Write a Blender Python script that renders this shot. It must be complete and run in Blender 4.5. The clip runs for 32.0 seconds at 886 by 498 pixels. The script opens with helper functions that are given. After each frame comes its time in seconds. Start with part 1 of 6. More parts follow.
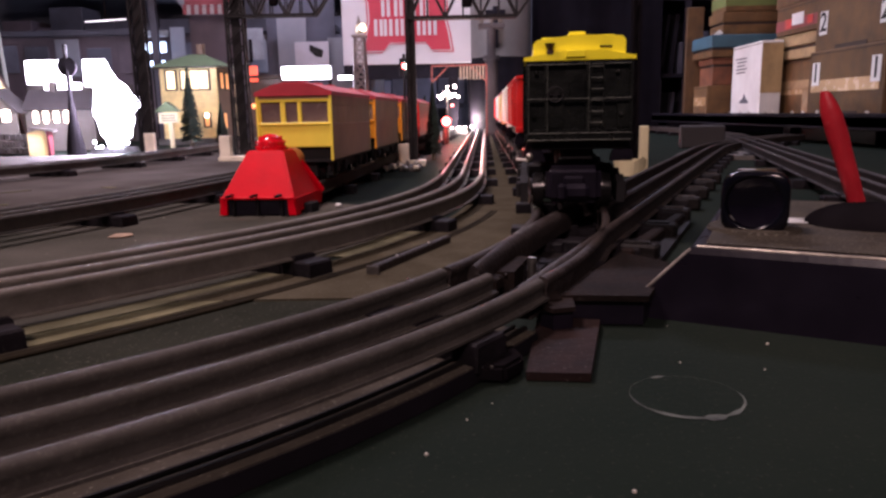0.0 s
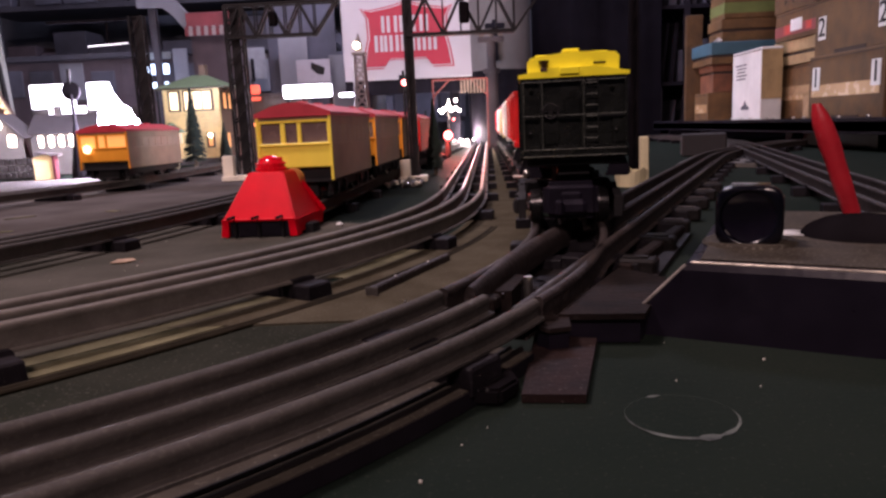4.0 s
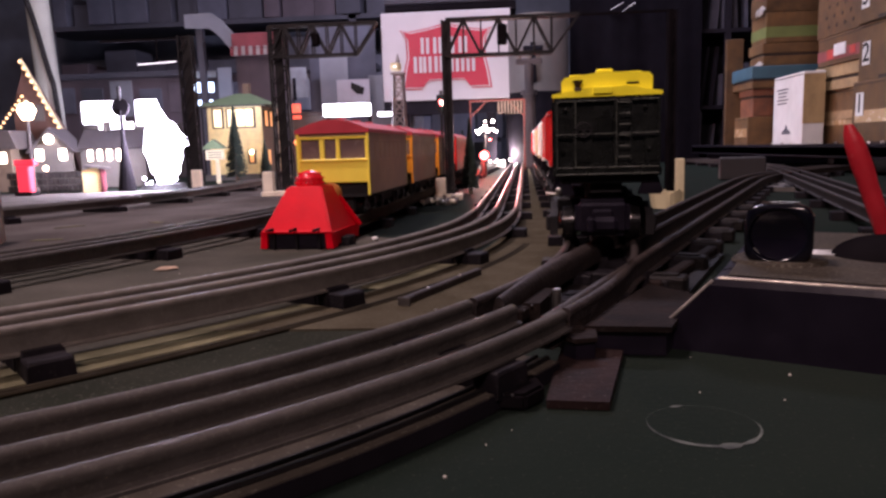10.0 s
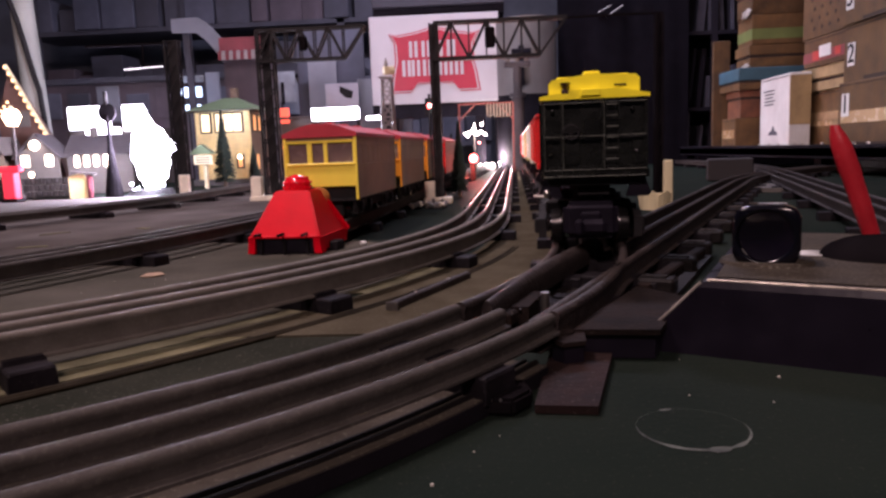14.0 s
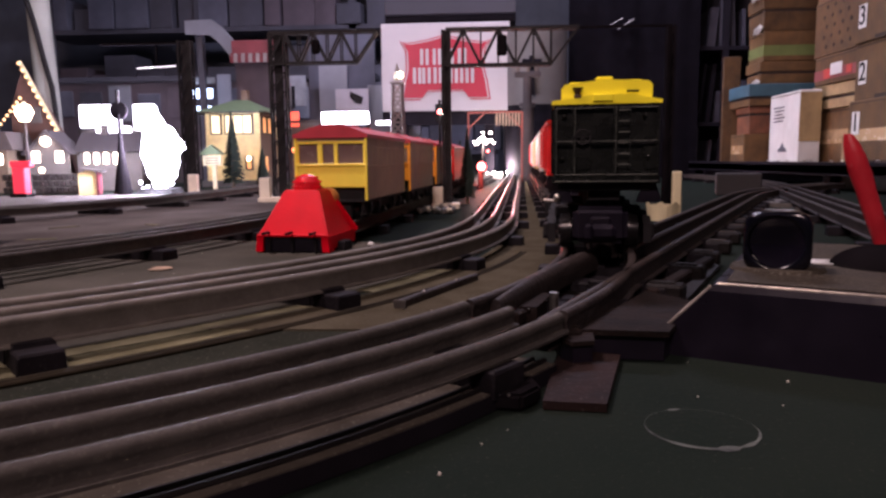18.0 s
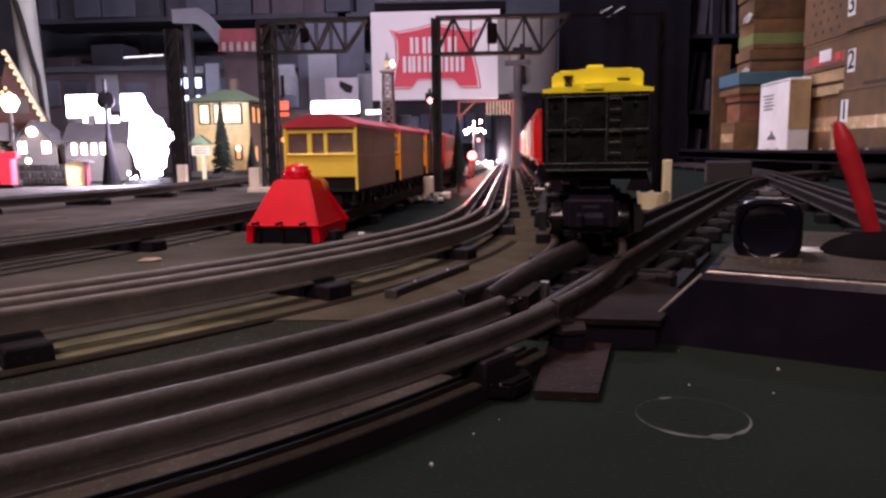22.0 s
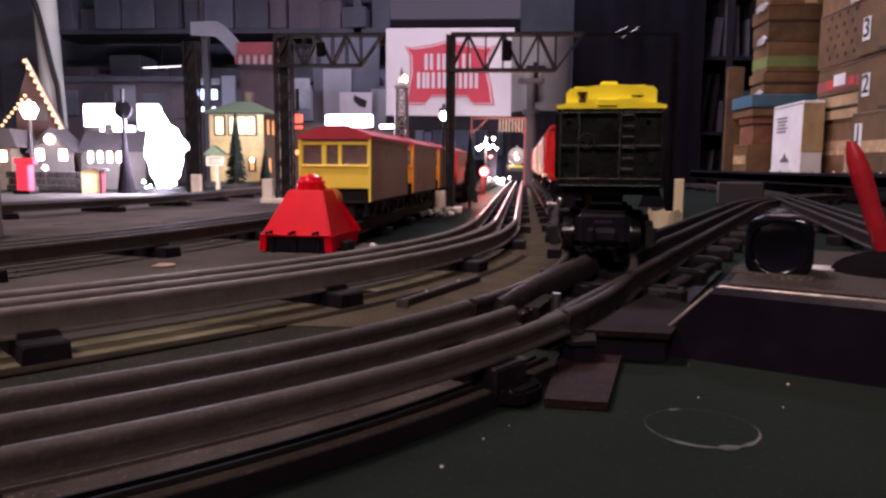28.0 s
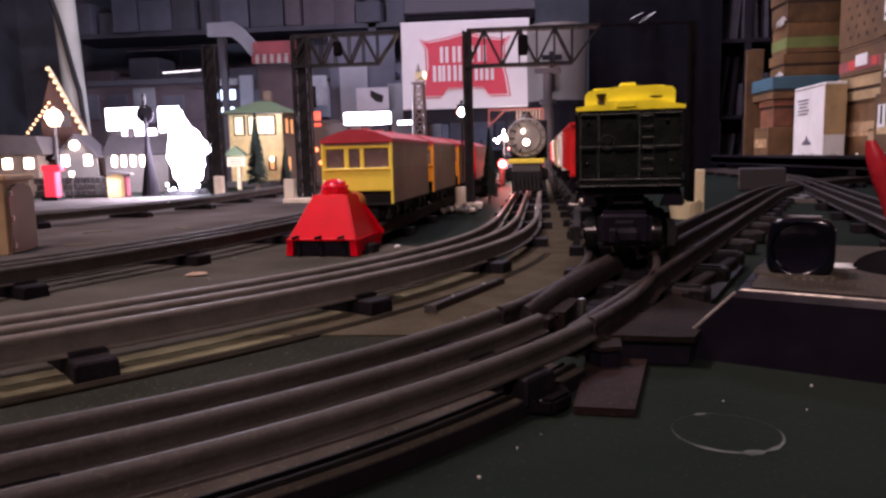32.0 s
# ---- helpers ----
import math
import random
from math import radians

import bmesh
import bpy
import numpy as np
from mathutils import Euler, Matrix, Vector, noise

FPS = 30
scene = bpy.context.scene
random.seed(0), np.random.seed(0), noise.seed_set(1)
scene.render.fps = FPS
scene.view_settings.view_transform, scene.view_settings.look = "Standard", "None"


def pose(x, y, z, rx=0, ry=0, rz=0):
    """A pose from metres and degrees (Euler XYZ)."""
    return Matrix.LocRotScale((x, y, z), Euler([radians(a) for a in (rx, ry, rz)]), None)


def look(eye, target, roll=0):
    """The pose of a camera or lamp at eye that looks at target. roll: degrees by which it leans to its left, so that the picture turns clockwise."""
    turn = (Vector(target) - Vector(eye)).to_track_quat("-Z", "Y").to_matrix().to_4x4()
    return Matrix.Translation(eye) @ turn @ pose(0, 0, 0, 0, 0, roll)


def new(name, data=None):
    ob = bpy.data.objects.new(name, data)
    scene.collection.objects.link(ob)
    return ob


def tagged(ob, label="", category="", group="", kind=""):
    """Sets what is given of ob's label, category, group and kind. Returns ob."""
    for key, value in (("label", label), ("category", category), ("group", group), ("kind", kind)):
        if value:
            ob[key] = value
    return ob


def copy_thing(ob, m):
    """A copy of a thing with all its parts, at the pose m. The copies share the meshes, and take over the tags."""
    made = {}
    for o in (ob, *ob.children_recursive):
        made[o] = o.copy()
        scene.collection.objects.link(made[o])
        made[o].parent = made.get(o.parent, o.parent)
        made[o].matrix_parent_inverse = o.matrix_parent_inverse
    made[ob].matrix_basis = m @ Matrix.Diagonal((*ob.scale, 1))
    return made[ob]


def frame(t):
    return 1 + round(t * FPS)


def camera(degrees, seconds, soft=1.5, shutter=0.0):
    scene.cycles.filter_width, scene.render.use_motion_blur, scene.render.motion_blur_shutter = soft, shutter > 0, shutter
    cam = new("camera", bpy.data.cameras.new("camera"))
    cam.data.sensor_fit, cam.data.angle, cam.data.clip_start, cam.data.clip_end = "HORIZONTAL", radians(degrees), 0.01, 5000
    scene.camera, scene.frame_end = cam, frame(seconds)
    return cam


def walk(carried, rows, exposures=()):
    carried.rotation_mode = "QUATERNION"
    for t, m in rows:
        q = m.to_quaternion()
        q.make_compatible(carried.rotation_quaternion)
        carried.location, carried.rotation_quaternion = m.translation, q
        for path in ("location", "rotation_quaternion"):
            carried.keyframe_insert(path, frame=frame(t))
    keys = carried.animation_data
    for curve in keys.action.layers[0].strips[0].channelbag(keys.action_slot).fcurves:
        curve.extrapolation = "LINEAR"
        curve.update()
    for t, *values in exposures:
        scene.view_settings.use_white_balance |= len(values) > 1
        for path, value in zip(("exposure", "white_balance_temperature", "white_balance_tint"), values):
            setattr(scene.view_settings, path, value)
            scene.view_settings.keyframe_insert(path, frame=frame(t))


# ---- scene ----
cam = camera(64.1, 32.0, soft=2.6)
PATH = [
    (0, (-0.003, 0.003, 0.068), (-0.033, 1.967, -0.309), -1.2),
    (0.5, (-0.002, 0.004, 0.068), (-0.035, 1.972, -0.285), -1.6),
    (1, (-0.001, 0.003, 0.069), (-0.058, 1.975, -0.259), -2.0),
    (1.5, (0.0, 0.003, 0.069), (-0.043, 1.974, -0.267), -2.0),
    (2, (-0.001, 0.005, 0.067), (-0.009, 1.974, -0.284), -1.3),
    (2.5, (-0.001, 0.005, 0.068), (-0.024, 1.972, -0.292), -1.7),
    (3, (0.0, 0.004, 0.07), (-0.037, 1.971, -0.292), -2.5),
    (3.5, (0.001, 0.003, 0.072), (-0.047, 1.971, -0.279), -3.1),
    (5.5, (-0.001, 0.002, 0.067), (-0.053, 1.972, -0.27), -0.0),
    (6, (0.0, 0.002, 0.067), (-0.081, 1.97, -0.279), -0.6),
    (6.5, (0.001, 0.001, 0.068), (-0.088, 1.97, -0.275), -1.5),
    (7, (0.001, 0.0, 0.068), (-0.084, 1.971, -0.264), -1.4),
    (7.5, (0.0, -0.001, 0.067), (-0.087, 1.971, -0.259), -1.1),
    (8, (0.001, -0.002, 0.067), (-0.092, 1.97, -0.253), -1.1),
    (8.5, (0.001, -0.003, 0.068), (-0.126, 1.968, -0.244), -1.5),
    (9, (0.002, -0.004, 0.069), (-0.149, 1.967, -0.234), -2.0),
    (9.5, (0.002, -0.005, 0.069), (-0.152, 1.968, -0.223), -2.1),
    (10, (0.002, -0.005, 0.069), (-0.14, 1.97, -0.213), -1.8),
    (10.5, (0.002, -0.005, 0.069), (-0.141, 1.97, -0.213), -1.9),
    (11, (0.002, -0.005, 0.07), (-0.149, 1.969, -0.212), -2.2),
    (11.5, (0.002, -0.005, 0.069), (-0.154, 1.968, -0.216), -2.2),
    (12, (0.002, -0.004, 0.067), (-0.138, 1.97, -0.218), -1.6),
    (12.5, (0.004, -0.003, 0.073), (-0.142, 1.966, -0.246), -3.6),
    (13, (0.004, -0.004, 0.072), (-0.148, 1.967, -0.232), -3.4),
    (13.5, (0.004, -0.003, 0.071), (-0.122, 1.973, -0.215), -3.0),
    (14, (0.003, -0.003, 0.069), (-0.112, 1.975, -0.205), -2.2),
    (14.5, (0.001, -0.003, 0.067), (-0.12, 1.974, -0.207), -1.3),
    (16.5, (0.003, -0.005, 0.069), (-0.139, 1.974, -0.186), -2.0),
    (17, (0.002, -0.005, 0.067), (-0.133, 1.976, -0.178), -1.5),
    (17.5, (0.001, -0.005, 0.066), (-0.124, 1.977, -0.176), -0.7),
    (18, (0.001, -0.004, 0.065), (-0.127, 1.976, -0.184), -0.6),
    (18.5, (0.001, -0.005, 0.065), (-0.128, 1.976, -0.183), -0.5),
    (19, (0.001, -0.005, 0.064), (-0.12, 1.978, -0.173), -0.3),
    (19.5, (0.001, -0.005, 0.064), (-0.113, 1.978, -0.174), -0.1),
    (20, (0.0, -0.004, 0.063), (-0.1, 1.979, -0.18), 0.2),
    (20.5, (0.0, -0.004, 0.063), (-0.105, 1.978, -0.18), 0.2),
    (21, (0.001, -0.002, 0.065), (-0.088, 1.978, -0.201), -0.5),
    (21.5, (0.001, -0.002, 0.064), (-0.083, 1.977, -0.213), -0.2),
    (22, (0.001, -0.003, 0.065), (-0.102, 1.974, -0.214), -0.8),
    (22.5, (0.001, -0.002, 0.066), (-0.088, 1.977, -0.206), -0.9),
    (23, (0.001, -0.003, 0.065), (-0.107, 1.976, -0.196), -0.5),
    (23.5, (0.0, -0.005, 0.063), (-0.112, 1.977, -0.185), 0.2),
    (24, (0.0, -0.005, 0.064), (-0.117, 1.977, -0.18), -0.1),
    (24.5, (0.001, -0.006, 0.065), (-0.129, 1.977, -0.162), -0.3),
    (25, (0.001, -0.006, 0.065), (-0.125, 1.977, -0.163), -0.2),
    (25.5, (0.0, -0.006, 0.064), (-0.123, 1.977, -0.164), -0.1),
    (27.5, (0.0, -0.006, 0.063), (-0.132, 1.975, -0.174), 0.3),
    (28, (0.0, -0.006, 0.063), (-0.13, 1.976, -0.171), 0.4),
    (28.5, (-0.001, -0.006, 0.062), (-0.124, 1.976, -0.171), 0.6),
    (29, (0.0, -0.006, 0.062), (-0.128, 1.976, -0.172), 0.6),
    (29.5, (-0.001, -0.006, 0.062), (-0.136, 1.974, -0.183), 0.6),
    (30, (-0.001, -0.007, 0.062), (-0.133, 1.974, -0.182), 0.6),
    (30.5, (0.0, -0.008, 0.065), (-0.152, 1.971, -0.179), -0.2),
    (31, (0.0, -0.009, 0.066), (-0.168, 1.969, -0.179), -0.6),
    (31.5, (-0.001, -0.01, 0.065), (-0.167, 1.968, -0.184), -0.2),
    (32, (-0.002, -0.013, 0.071), (-0.188, 1.961, -0.189), -1.4),
]
walk(cam, [(t, look(eye, target, roll)) for t, eye, target, roll in PATH], exposures=[(0, 0.70, 6320, 30), (32.0, 0.70, 6320, 30)])

# ---- world and lamps ----
world = bpy.data.worlds.new("basement_dark")
world.use_nodes = True
scene.world = world
world.node_tree.nodes["Background"].inputs[0].default_value = (0.5, 0.55, 0.7, 1)
world.node_tree.nodes["Background"].inputs[1].default_value = 0.01


def area_lamp(name, eye, target, size, watts, color):
    data = bpy.data.lights.new(name, "AREA")
    data.energy, data.color, data.shape, data.size, data.size_y = watts, color, "RECTANGLE", size[0], size[1]
    ob = new(name, data)
    ob.matrix_world = look(eye, target)
    return ob


def point_lamp(name, place, watts, color, radius=0.01):
    data = bpy.data.lights.new(name, "POINT")
    data.energy, data.color, data.shadow_soft_size = watts, color, radius
    ob = new(name, data)
    ob.location = place
    return ob


area_lamp("ceiling_lamp_light", (-0.58, 0.30, 1.40), (-0.10, 0.50, 0.0), (0.22, 0.14), 12.0, (1.0, 0.80, 0.72))
area_lamp("rear_lamp_light", (-0.15, -1.35, 1.42), (-0.2, 0.6, 0.0), (0.5, 0.3), 20.0, (1.0, 0.78, 0.68))
# added fill that brightens the far background
area_lamp("far_tube_light", (0.1, 2.0, 1.52), (0.1, 2.2, 0.0), (0.9, 0.12), 17.0, (0.82, 0.84, 1.0))
point_lamp("arc_lamp_light", (-0.70, 1.445, 0.13), 16.0, (0.86, 0.88, 1.0), 0.03)
point_lamp("globe_lamp_light", (-1.00, 1.47, 0.178), 0.06, (1.0, 0.78, 0.5), 0.014)
point_lamp("red_lamp_light", (-0.014, 1.575, 0.050), 1.3, (1.0, 0.10, 0.06), 0.008)
# added lamp that makes the far rails glint
point_lamp("platform_lamp_light", (0.052, 2.285, 0.045), 2.0, (1.0, 0.88, 0.78), 0.006)
point_lamp("crossing_lamp_light", (-0.004, 1.745, 0.112), 2.2, (1.0, 0.82, 0.65), 0.01)

# ---- materials ----


def mat(name, color, rough=0.5, metal=0.0, vary=0.25, scale=60.0, bump=0.0, bump_scale=300.0, second=None, emit=None, power=0.0, coat=0.0, speck=0.0, spec=0.5, speck_lo=0.62):
    """A surface with two scales of tone variation, optional dust specks and fine relief."""
    m = bpy.data.materials.new(name)
    m.use_nodes = True
    nt = m.node_tree
    p = nt.nodes["Principled BSDF"]
    p.inputs["Roughness"].default_value = rough
    p.inputs["Metallic"].default_value = metal
    p.inputs["Coat Weight"].default_value = coat
    p.inputs["Specular IOR Level"].default_value = spec
    co = nt.nodes.new("ShaderNodeTexCoord")
    big = nt.nodes.new("ShaderNodeTexNoise")
    big.inputs["Scale"].default_value = scale * 0.2
    big.inputs["Detail"].default_value = 3
    fine = nt.nodes.new("ShaderNodeTexNoise")
    fine.inputs["Scale"].default_value = scale
    fine.inputs["Detail"].default_value = 5
    for n in (big, fine):
        nt.links.new(co.outputs["Object"], n.inputs["Vector"])
    add = nt.nodes.new("ShaderNodeMath")
    add.operation = "ADD"
    nt.links.new(big.outputs["Fac"], add.inputs[0])
    nt.links.new(fine.outputs["Fac"], add.inputs[1])
    ramp = nt.nodes.new("ShaderNodeMapRange")
    ramp.inputs["From Min"].default_value, ramp.inputs["From Max"].default_value = 0.7, 1.3
    nt.links.new(add.outputs[0], ramp.inputs["Value"])
    mix = nt.nodes.new("ShaderNodeMix")
    mix.data_type = "RGBA"
    c2 = second or tuple(c * (1 + vary) for c in color)
    mix.inputs["A"].default_value = (*[c * (1 - vary) for c in color], 1) if not second else (*color, 1)
    mix.inputs["B"].default_value = (*c2, 1)
    nt.links.new(ramp.outputs["Result"], mix.inputs["Factor"])
    out = mix.outputs["Result"]
    if speck:
        sn = nt.nodes.new("ShaderNodeTexNoise")
        sn.inputs["Scale"].default_value = 900
        sn.inputs["Detail"].default_value = 2
        nt.links.new(co.outputs["Object"], sn.inputs["Vector"])
        sr = nt.nodes.new("ShaderNodeMapRange")
        sr.inputs["From Min"].default_value, sr.inputs["From Max"].default_value = speck_lo, speck_lo + 0.13
        sr.inputs["To Max"].default_value = speck
        nt.links.new(sn.outputs["Fac"], sr.inputs["Value"])
        m2 = nt.nodes.new("ShaderNodeMix")
        m2.data_type = "RGBA"
        m2.inputs["B"].default_value = (0.35, 0.32, 0.28, 1)
        nt.links.new(sr.outputs["Result"], m2.inputs["Factor"])
        nt.links.new(out, m2.inputs["A"])
        out = m2.outputs["Result"]
    nt.links.new(out, p.inputs["Base Color"])
    rr = nt.nodes.new("ShaderNodeMapRange")
    rr.inputs["To Min"].default_value, rr.inputs["To Max"].default_value = max(0.03, rough - 0.1), min(1, rough + 0.12)
    nt.links.new(fine.outputs["Fac"], rr.inputs["Value"])
    nt.links.new(rr.outputs["Result"], p.inputs["Roughness"])
    if bump:
        bn = nt.nodes.new("ShaderNodeTexNoise")
        bn.inputs["Scale"].default_value = bump_scale
        bn.inputs["Detail"].default_value = 4
        nt.links.new(co.outputs["Object"], bn.inputs["Vector"])
        b = nt.nodes.new("ShaderNodeBump")
        b.inputs["Strength"].default_value = bump
        b.inputs["Distance"].default_value = 0.001
        nt.links.new(bn.outputs["Fac"], b.inputs["Height"])
        nt.links.new(b.outputs["Normal"], p.inputs["Normal"])
    if emit:
        p.inputs["Emission Color"].default_value = (*emit, 1)
        p.inputs["Emission Strength"].default_value = power
    return m


def glow(name, color, power):
    return mat(name, color, 0.4, vary=0.05, emit=color, power=power)


TABLE = mat("green_table_paint", (0.0072, 0.0122, 0.0095), 0.8, vary=0.5, scale=16, bump=0.35, bump_scale=400, second=(0.0140, 0.0188, 0.0150), speck=0.06, spec=0.02)
ROADBED = mat("grey_brown_board", (0.042, 0.036, 0.024), 0.9, vary=0.4, scale=50, bump=0.5, second=(0.075, 0.066, 0.046), speck=0.2, spec=0.0)
STRIP = mat("pale_grey_strip", (0.100, 0.094, 0.058), 0.9, vary=0.6, scale=60, bump=0.5, speck=0.2, spec=0.0)
RAIL = mat("dull_tin_rail", (0.032, 0.0285, 0.0255), 0.72, metal=0.0, vary=0.35, scale=120, bump=0.4, second=(0.058, 0.052, 0.0475), speck=0.05, spec=0.14, speck_lo=0.55)
RAIL_DARK = mat("brown_oxidised_rail", (0.0145, 0.0105, 0.0098), 0.62, metal=0.0, vary=0.4, scale=190, bump=0.8, second=(0.034, 0.026, 0.024), speck=0.10, spec=0.25)
RAIL_WORN = mat("worn_tin_rail", (0.078, 0.069, 0.060), 0.66, metal=0.0, vary=0.3, scale=110, bump=0.35, second=(0.140, 0.125, 0.110), speck=0.06, spec=0.22, speck_lo=0.55)
RAIL_BRIGHT = mat("polished_tin_rail", (0.15, 0.125, 0.11), 0.33, metal=0.75, vary=0.3, scale=90, bump=0.15, second=(0.26, 0.225, 0.20))
TIE = mat("black_tin_tie", (0.0085, 0.0072, 0.0090), 0.6, metal=0.0, vary=0.5, scale=120, bump=0.4, speck=0.05, spec=0.10)
TIE_WORN = mat("worn_tin_tie", (0.05, 0.043, 0.038), 0.3, metal=0.5, vary=0.5, scale=120, bump=0.2, speck=0.2)
TIE_END = mat("dark_worn_tie_end", (0.0062, 0.0048, 0.0046), 0.6, vary=0.6, scale=160, bump=0.6, speck=0.07, spec=0.15, speck_lo=0.6)
BROWN_DECK = mat("brown_bakelite_deck", (0.0115, 0.0076, 0.0066), 0.8, vary=0.6, scale=140, bump=0.7, speck=0.05, spec=0.1)
BLACK_GLOSS = mat("glossy_black_plastic", (0.0085, 0.0066, 0.0120), 0.30, vary=0.3, scale=80, bump=0.1, spec=0.30)
BLACK_DUSTY = mat("dusty_black_plastic", (0.021, 0.0172, 0.0132), 0.8, vary=0.7, scale=90, bump=0.5, second=(0.048, 0.040, 0.029), speck=0.18, spec=0.12, speck_lo=0.55)
BLACK_MATT = mat("black_matt_plastic", (0.014, 0.013, 0.014), 0.7, vary=0.35, scale=80, spec=0.2)
GREEN_BLACK = mat("dark_green_black_plastic", (0.0058, 0.0070, 0.0057), 0.26, vary=0.4, scale=120, bump=0.2, speck=0.03)
YELLOW = mat("bright_yellow_plastic", (0.98, 0.86, 0.012), 0.35, vary=0.06, scale=60)
CAR_YELLOW = mat("yellow_enamel", (0.97, 0.80, 0.09), 0.38, vary=0.08, scale=60)
CAR_ORANGE = mat("orange_enamel", (0.75, 0.30, 0.02), 0.42, vary=0.12, scale=60)
CAR_BROWN = mat("brown_grey_side_enamel", (0.36, 0.26, 0.17), 0.55, vary=0.2, scale=60)
RED_ENAMEL = mat("glossy_red_enamel", (0.62, 0.0025, 0.011), 0.45, vary=0.12, scale=60, bump=0.12, spec=0.10)
RED_CAP = mat("shiny_red_cap", (0.70, 0.005, 0.012), 0.12, vary=0.08, coat=0.4)
RED_PLASTIC = mat("red_plastic", (0.40, 0.014, 0.022), 0.35, vary=0.2, scale=110, bump=0.3, speck=0.10)
ROOF_RED = mat("faded_red_roof", (0.42, 0.03, 0.045), 0.5, vary=0.15, scale=60)
SIDE_GLASS = mat("dusty_side_celluloid", (0.33, 0.238, 0.158), 0.45, vary=0.2)
DARK_GLASS = mat("dim_window_celluloid", (0.17, 0.12, 0.115), 0.25, vary=0.2)
STEEL = mat("worn_steel", (0.45, 0.43, 0.40), 0.3, metal=1.0, vary=0.2)
CREAM = mat("cream_plastic", (0.62, 0.55, 0.34), 0.45, vary=0.12)
CREAM_WALL = mat("cream_painted_wall", (0.82, 0.69, 0.33), 0.6, vary=0.15)
WHITE_BASE = mat("off_white_base", (0.76, 0.70, 0.58), 0.6, vary=0.15)
SOOT = mat("soot_black_paint", (0.007, 0.006, 0.007), 0.95, vary=0.3, spec=0.0)
GANTRY = mat("black_lattice_steel", (0.011, 0.010, 0.011), 0.65, vary=0.3, spec=0.2)
WHITE_BOARD = mat("white_sign_board", (0.42, 0.40, 0.42), 0.5, vary=0.1, scale=10)
SIGN_RED = mat("sign_red_paint", (0.36, 0.012, 0.035), 0.5, vary=0.12, scale=20)
KRAFT = mat("kraft_cardboard", (0.120, 0.064, 0.022), 0.75, vary=0.42, scale=40, bump=0.4, speck=0.24)
KRAFT_DARK = mat("brown_cardboard", (0.082, 0.043, 0.0145), 0.75, vary=0.45, scale=40, bump=0.4, speck=0.26)
KRAFT_RED = mat("reddish_cardboard", (0.165, 0.062, 0.030), 0.7, vary=0.4, scale=40, bump=0.4, speck=0.20)
KRAFT_PALE = mat("pale_tan_cardboard", (0.30, 0.215, 0.105), 0.7, vary=0.3, scale=40, bump=0.3, speck=0.15)
WHITE_CARD = mat("white_cardboard", (0.56, 0.57, 0.56), 0.6, vary=0.12, scale=30, bump=0.1)
GREY_WALL = mat("dim_blue_grey_wall", (0.10, 0.11, 0.14), 0.9, vary=0.4, scale=6)
CEILING = mat("grey_ceiling_panel", (0.14, 0.14, 0.16), 0.9, vary=0.3, scale=5)
FLOOR = mat("dark_concrete", (0.10, 0.10, 0.10), 0.9, vary=0.3, scale=8)
SHELF_BLACK = mat("black_shelf_board", (0.010, 0.0085, 0.0125), 0.75, vary=0.4, scale=30, spec=0.1)
PVC = mat("grey_painted_pole", (0.33, 0.34, 0.31), 0.6, vary=0.15, scale=10)
CONIFER = mat("bottle_brush_green", (0.02, 0.035, 0.025), 0.9, vary=0.4, scale=200)
GREEN_ROOF = mat("moss_green_roof", (0.10, 0.15, 0.08), 0.7, vary=0.2)
GREY_ROOF = mat("grey_brown_roof", (0.062, 0.050, 0.048), 0.8, vary=0.25, bump=0.3)
GREY_HOUSE = mat("pale_grey_house_wall", (0.105, 0.092, 0.085), 0.7, vary=0.2)
WARM_WINDOW = glow("warm_lit_window", (1.0, 0.80, 0.45), 1.15)
AMBER_GLASS = glow("amber_lit_pane", (1.0, 0.48, 0.12), 0.32)
DIM_WINDOW = glow("dim_orange_window", (1.0, 0.50, 0.18), 0.35)
HOT_WINDOW = glow("bright_warm_window", (1.0, 0.85, 0.65), 6.0)
COLD_LIGHT = glow("cold_white_light", (0.86, 0.90, 1.0), 14.0)
PANEL_LIGHT = glow("white_panel_light", (0.92, 0.93, 1.0), 6.0)
BLUE_LIGHT = glow("pale_blue_light", (0.55, 0.75, 1.0), 2.6)
BULB_WARM = glow("warm_bulb", (1.0, 0.75, 0.45), 8.0)
BULB_HOT = glow("white_hot_bulb", (1.0, 0.88, 0.75), 25.0)
BULB_RED = glow("red_bulb", (1.0, 0.10, 0.08), 14.0)
BULB_ORANGE = glow("orange_bulb", (1.0, 0.25, 0.08), 2.5)
BULB_GREEN = glow("pale_green_bulb", (0.75, 1.0, 0.85), 16.0)
RED_SIGN = glow("lit_red_sign", (1.0, 0.12, 0.06), 1.0)

# ---- small mesh helpers ----


def box(bm, c, s, bevel=0.0, m=None, segs=1):
    r = bmesh.ops.create_cube(bm, size=1.0, matrix=Matrix.Translation(c) @ Matrix.Diagonal((*s, 1)))
    if bevel:
        es = {e for v in r["verts"] for e in v.link_edges}
        r = bmesh.ops.bevel(bm, geom=list(es), offset=bevel, segments=segs, affect="EDGES")
    if m is not None:
        bmesh.ops.transform(bm, matrix=m, verts=r["verts"])
    return bm


def cyl(bm, m, r1, r2, h, n=20, caps=True):
    """A cone or cylinder that stands on the xy plane of m."""
    bmesh.ops.create_cone(bm, cap_ends=caps, segments=n, radius1=r1, radius2=r2, depth=h, matrix=m @ Matrix.Translation((0, 0, h / 2)))
    return bm


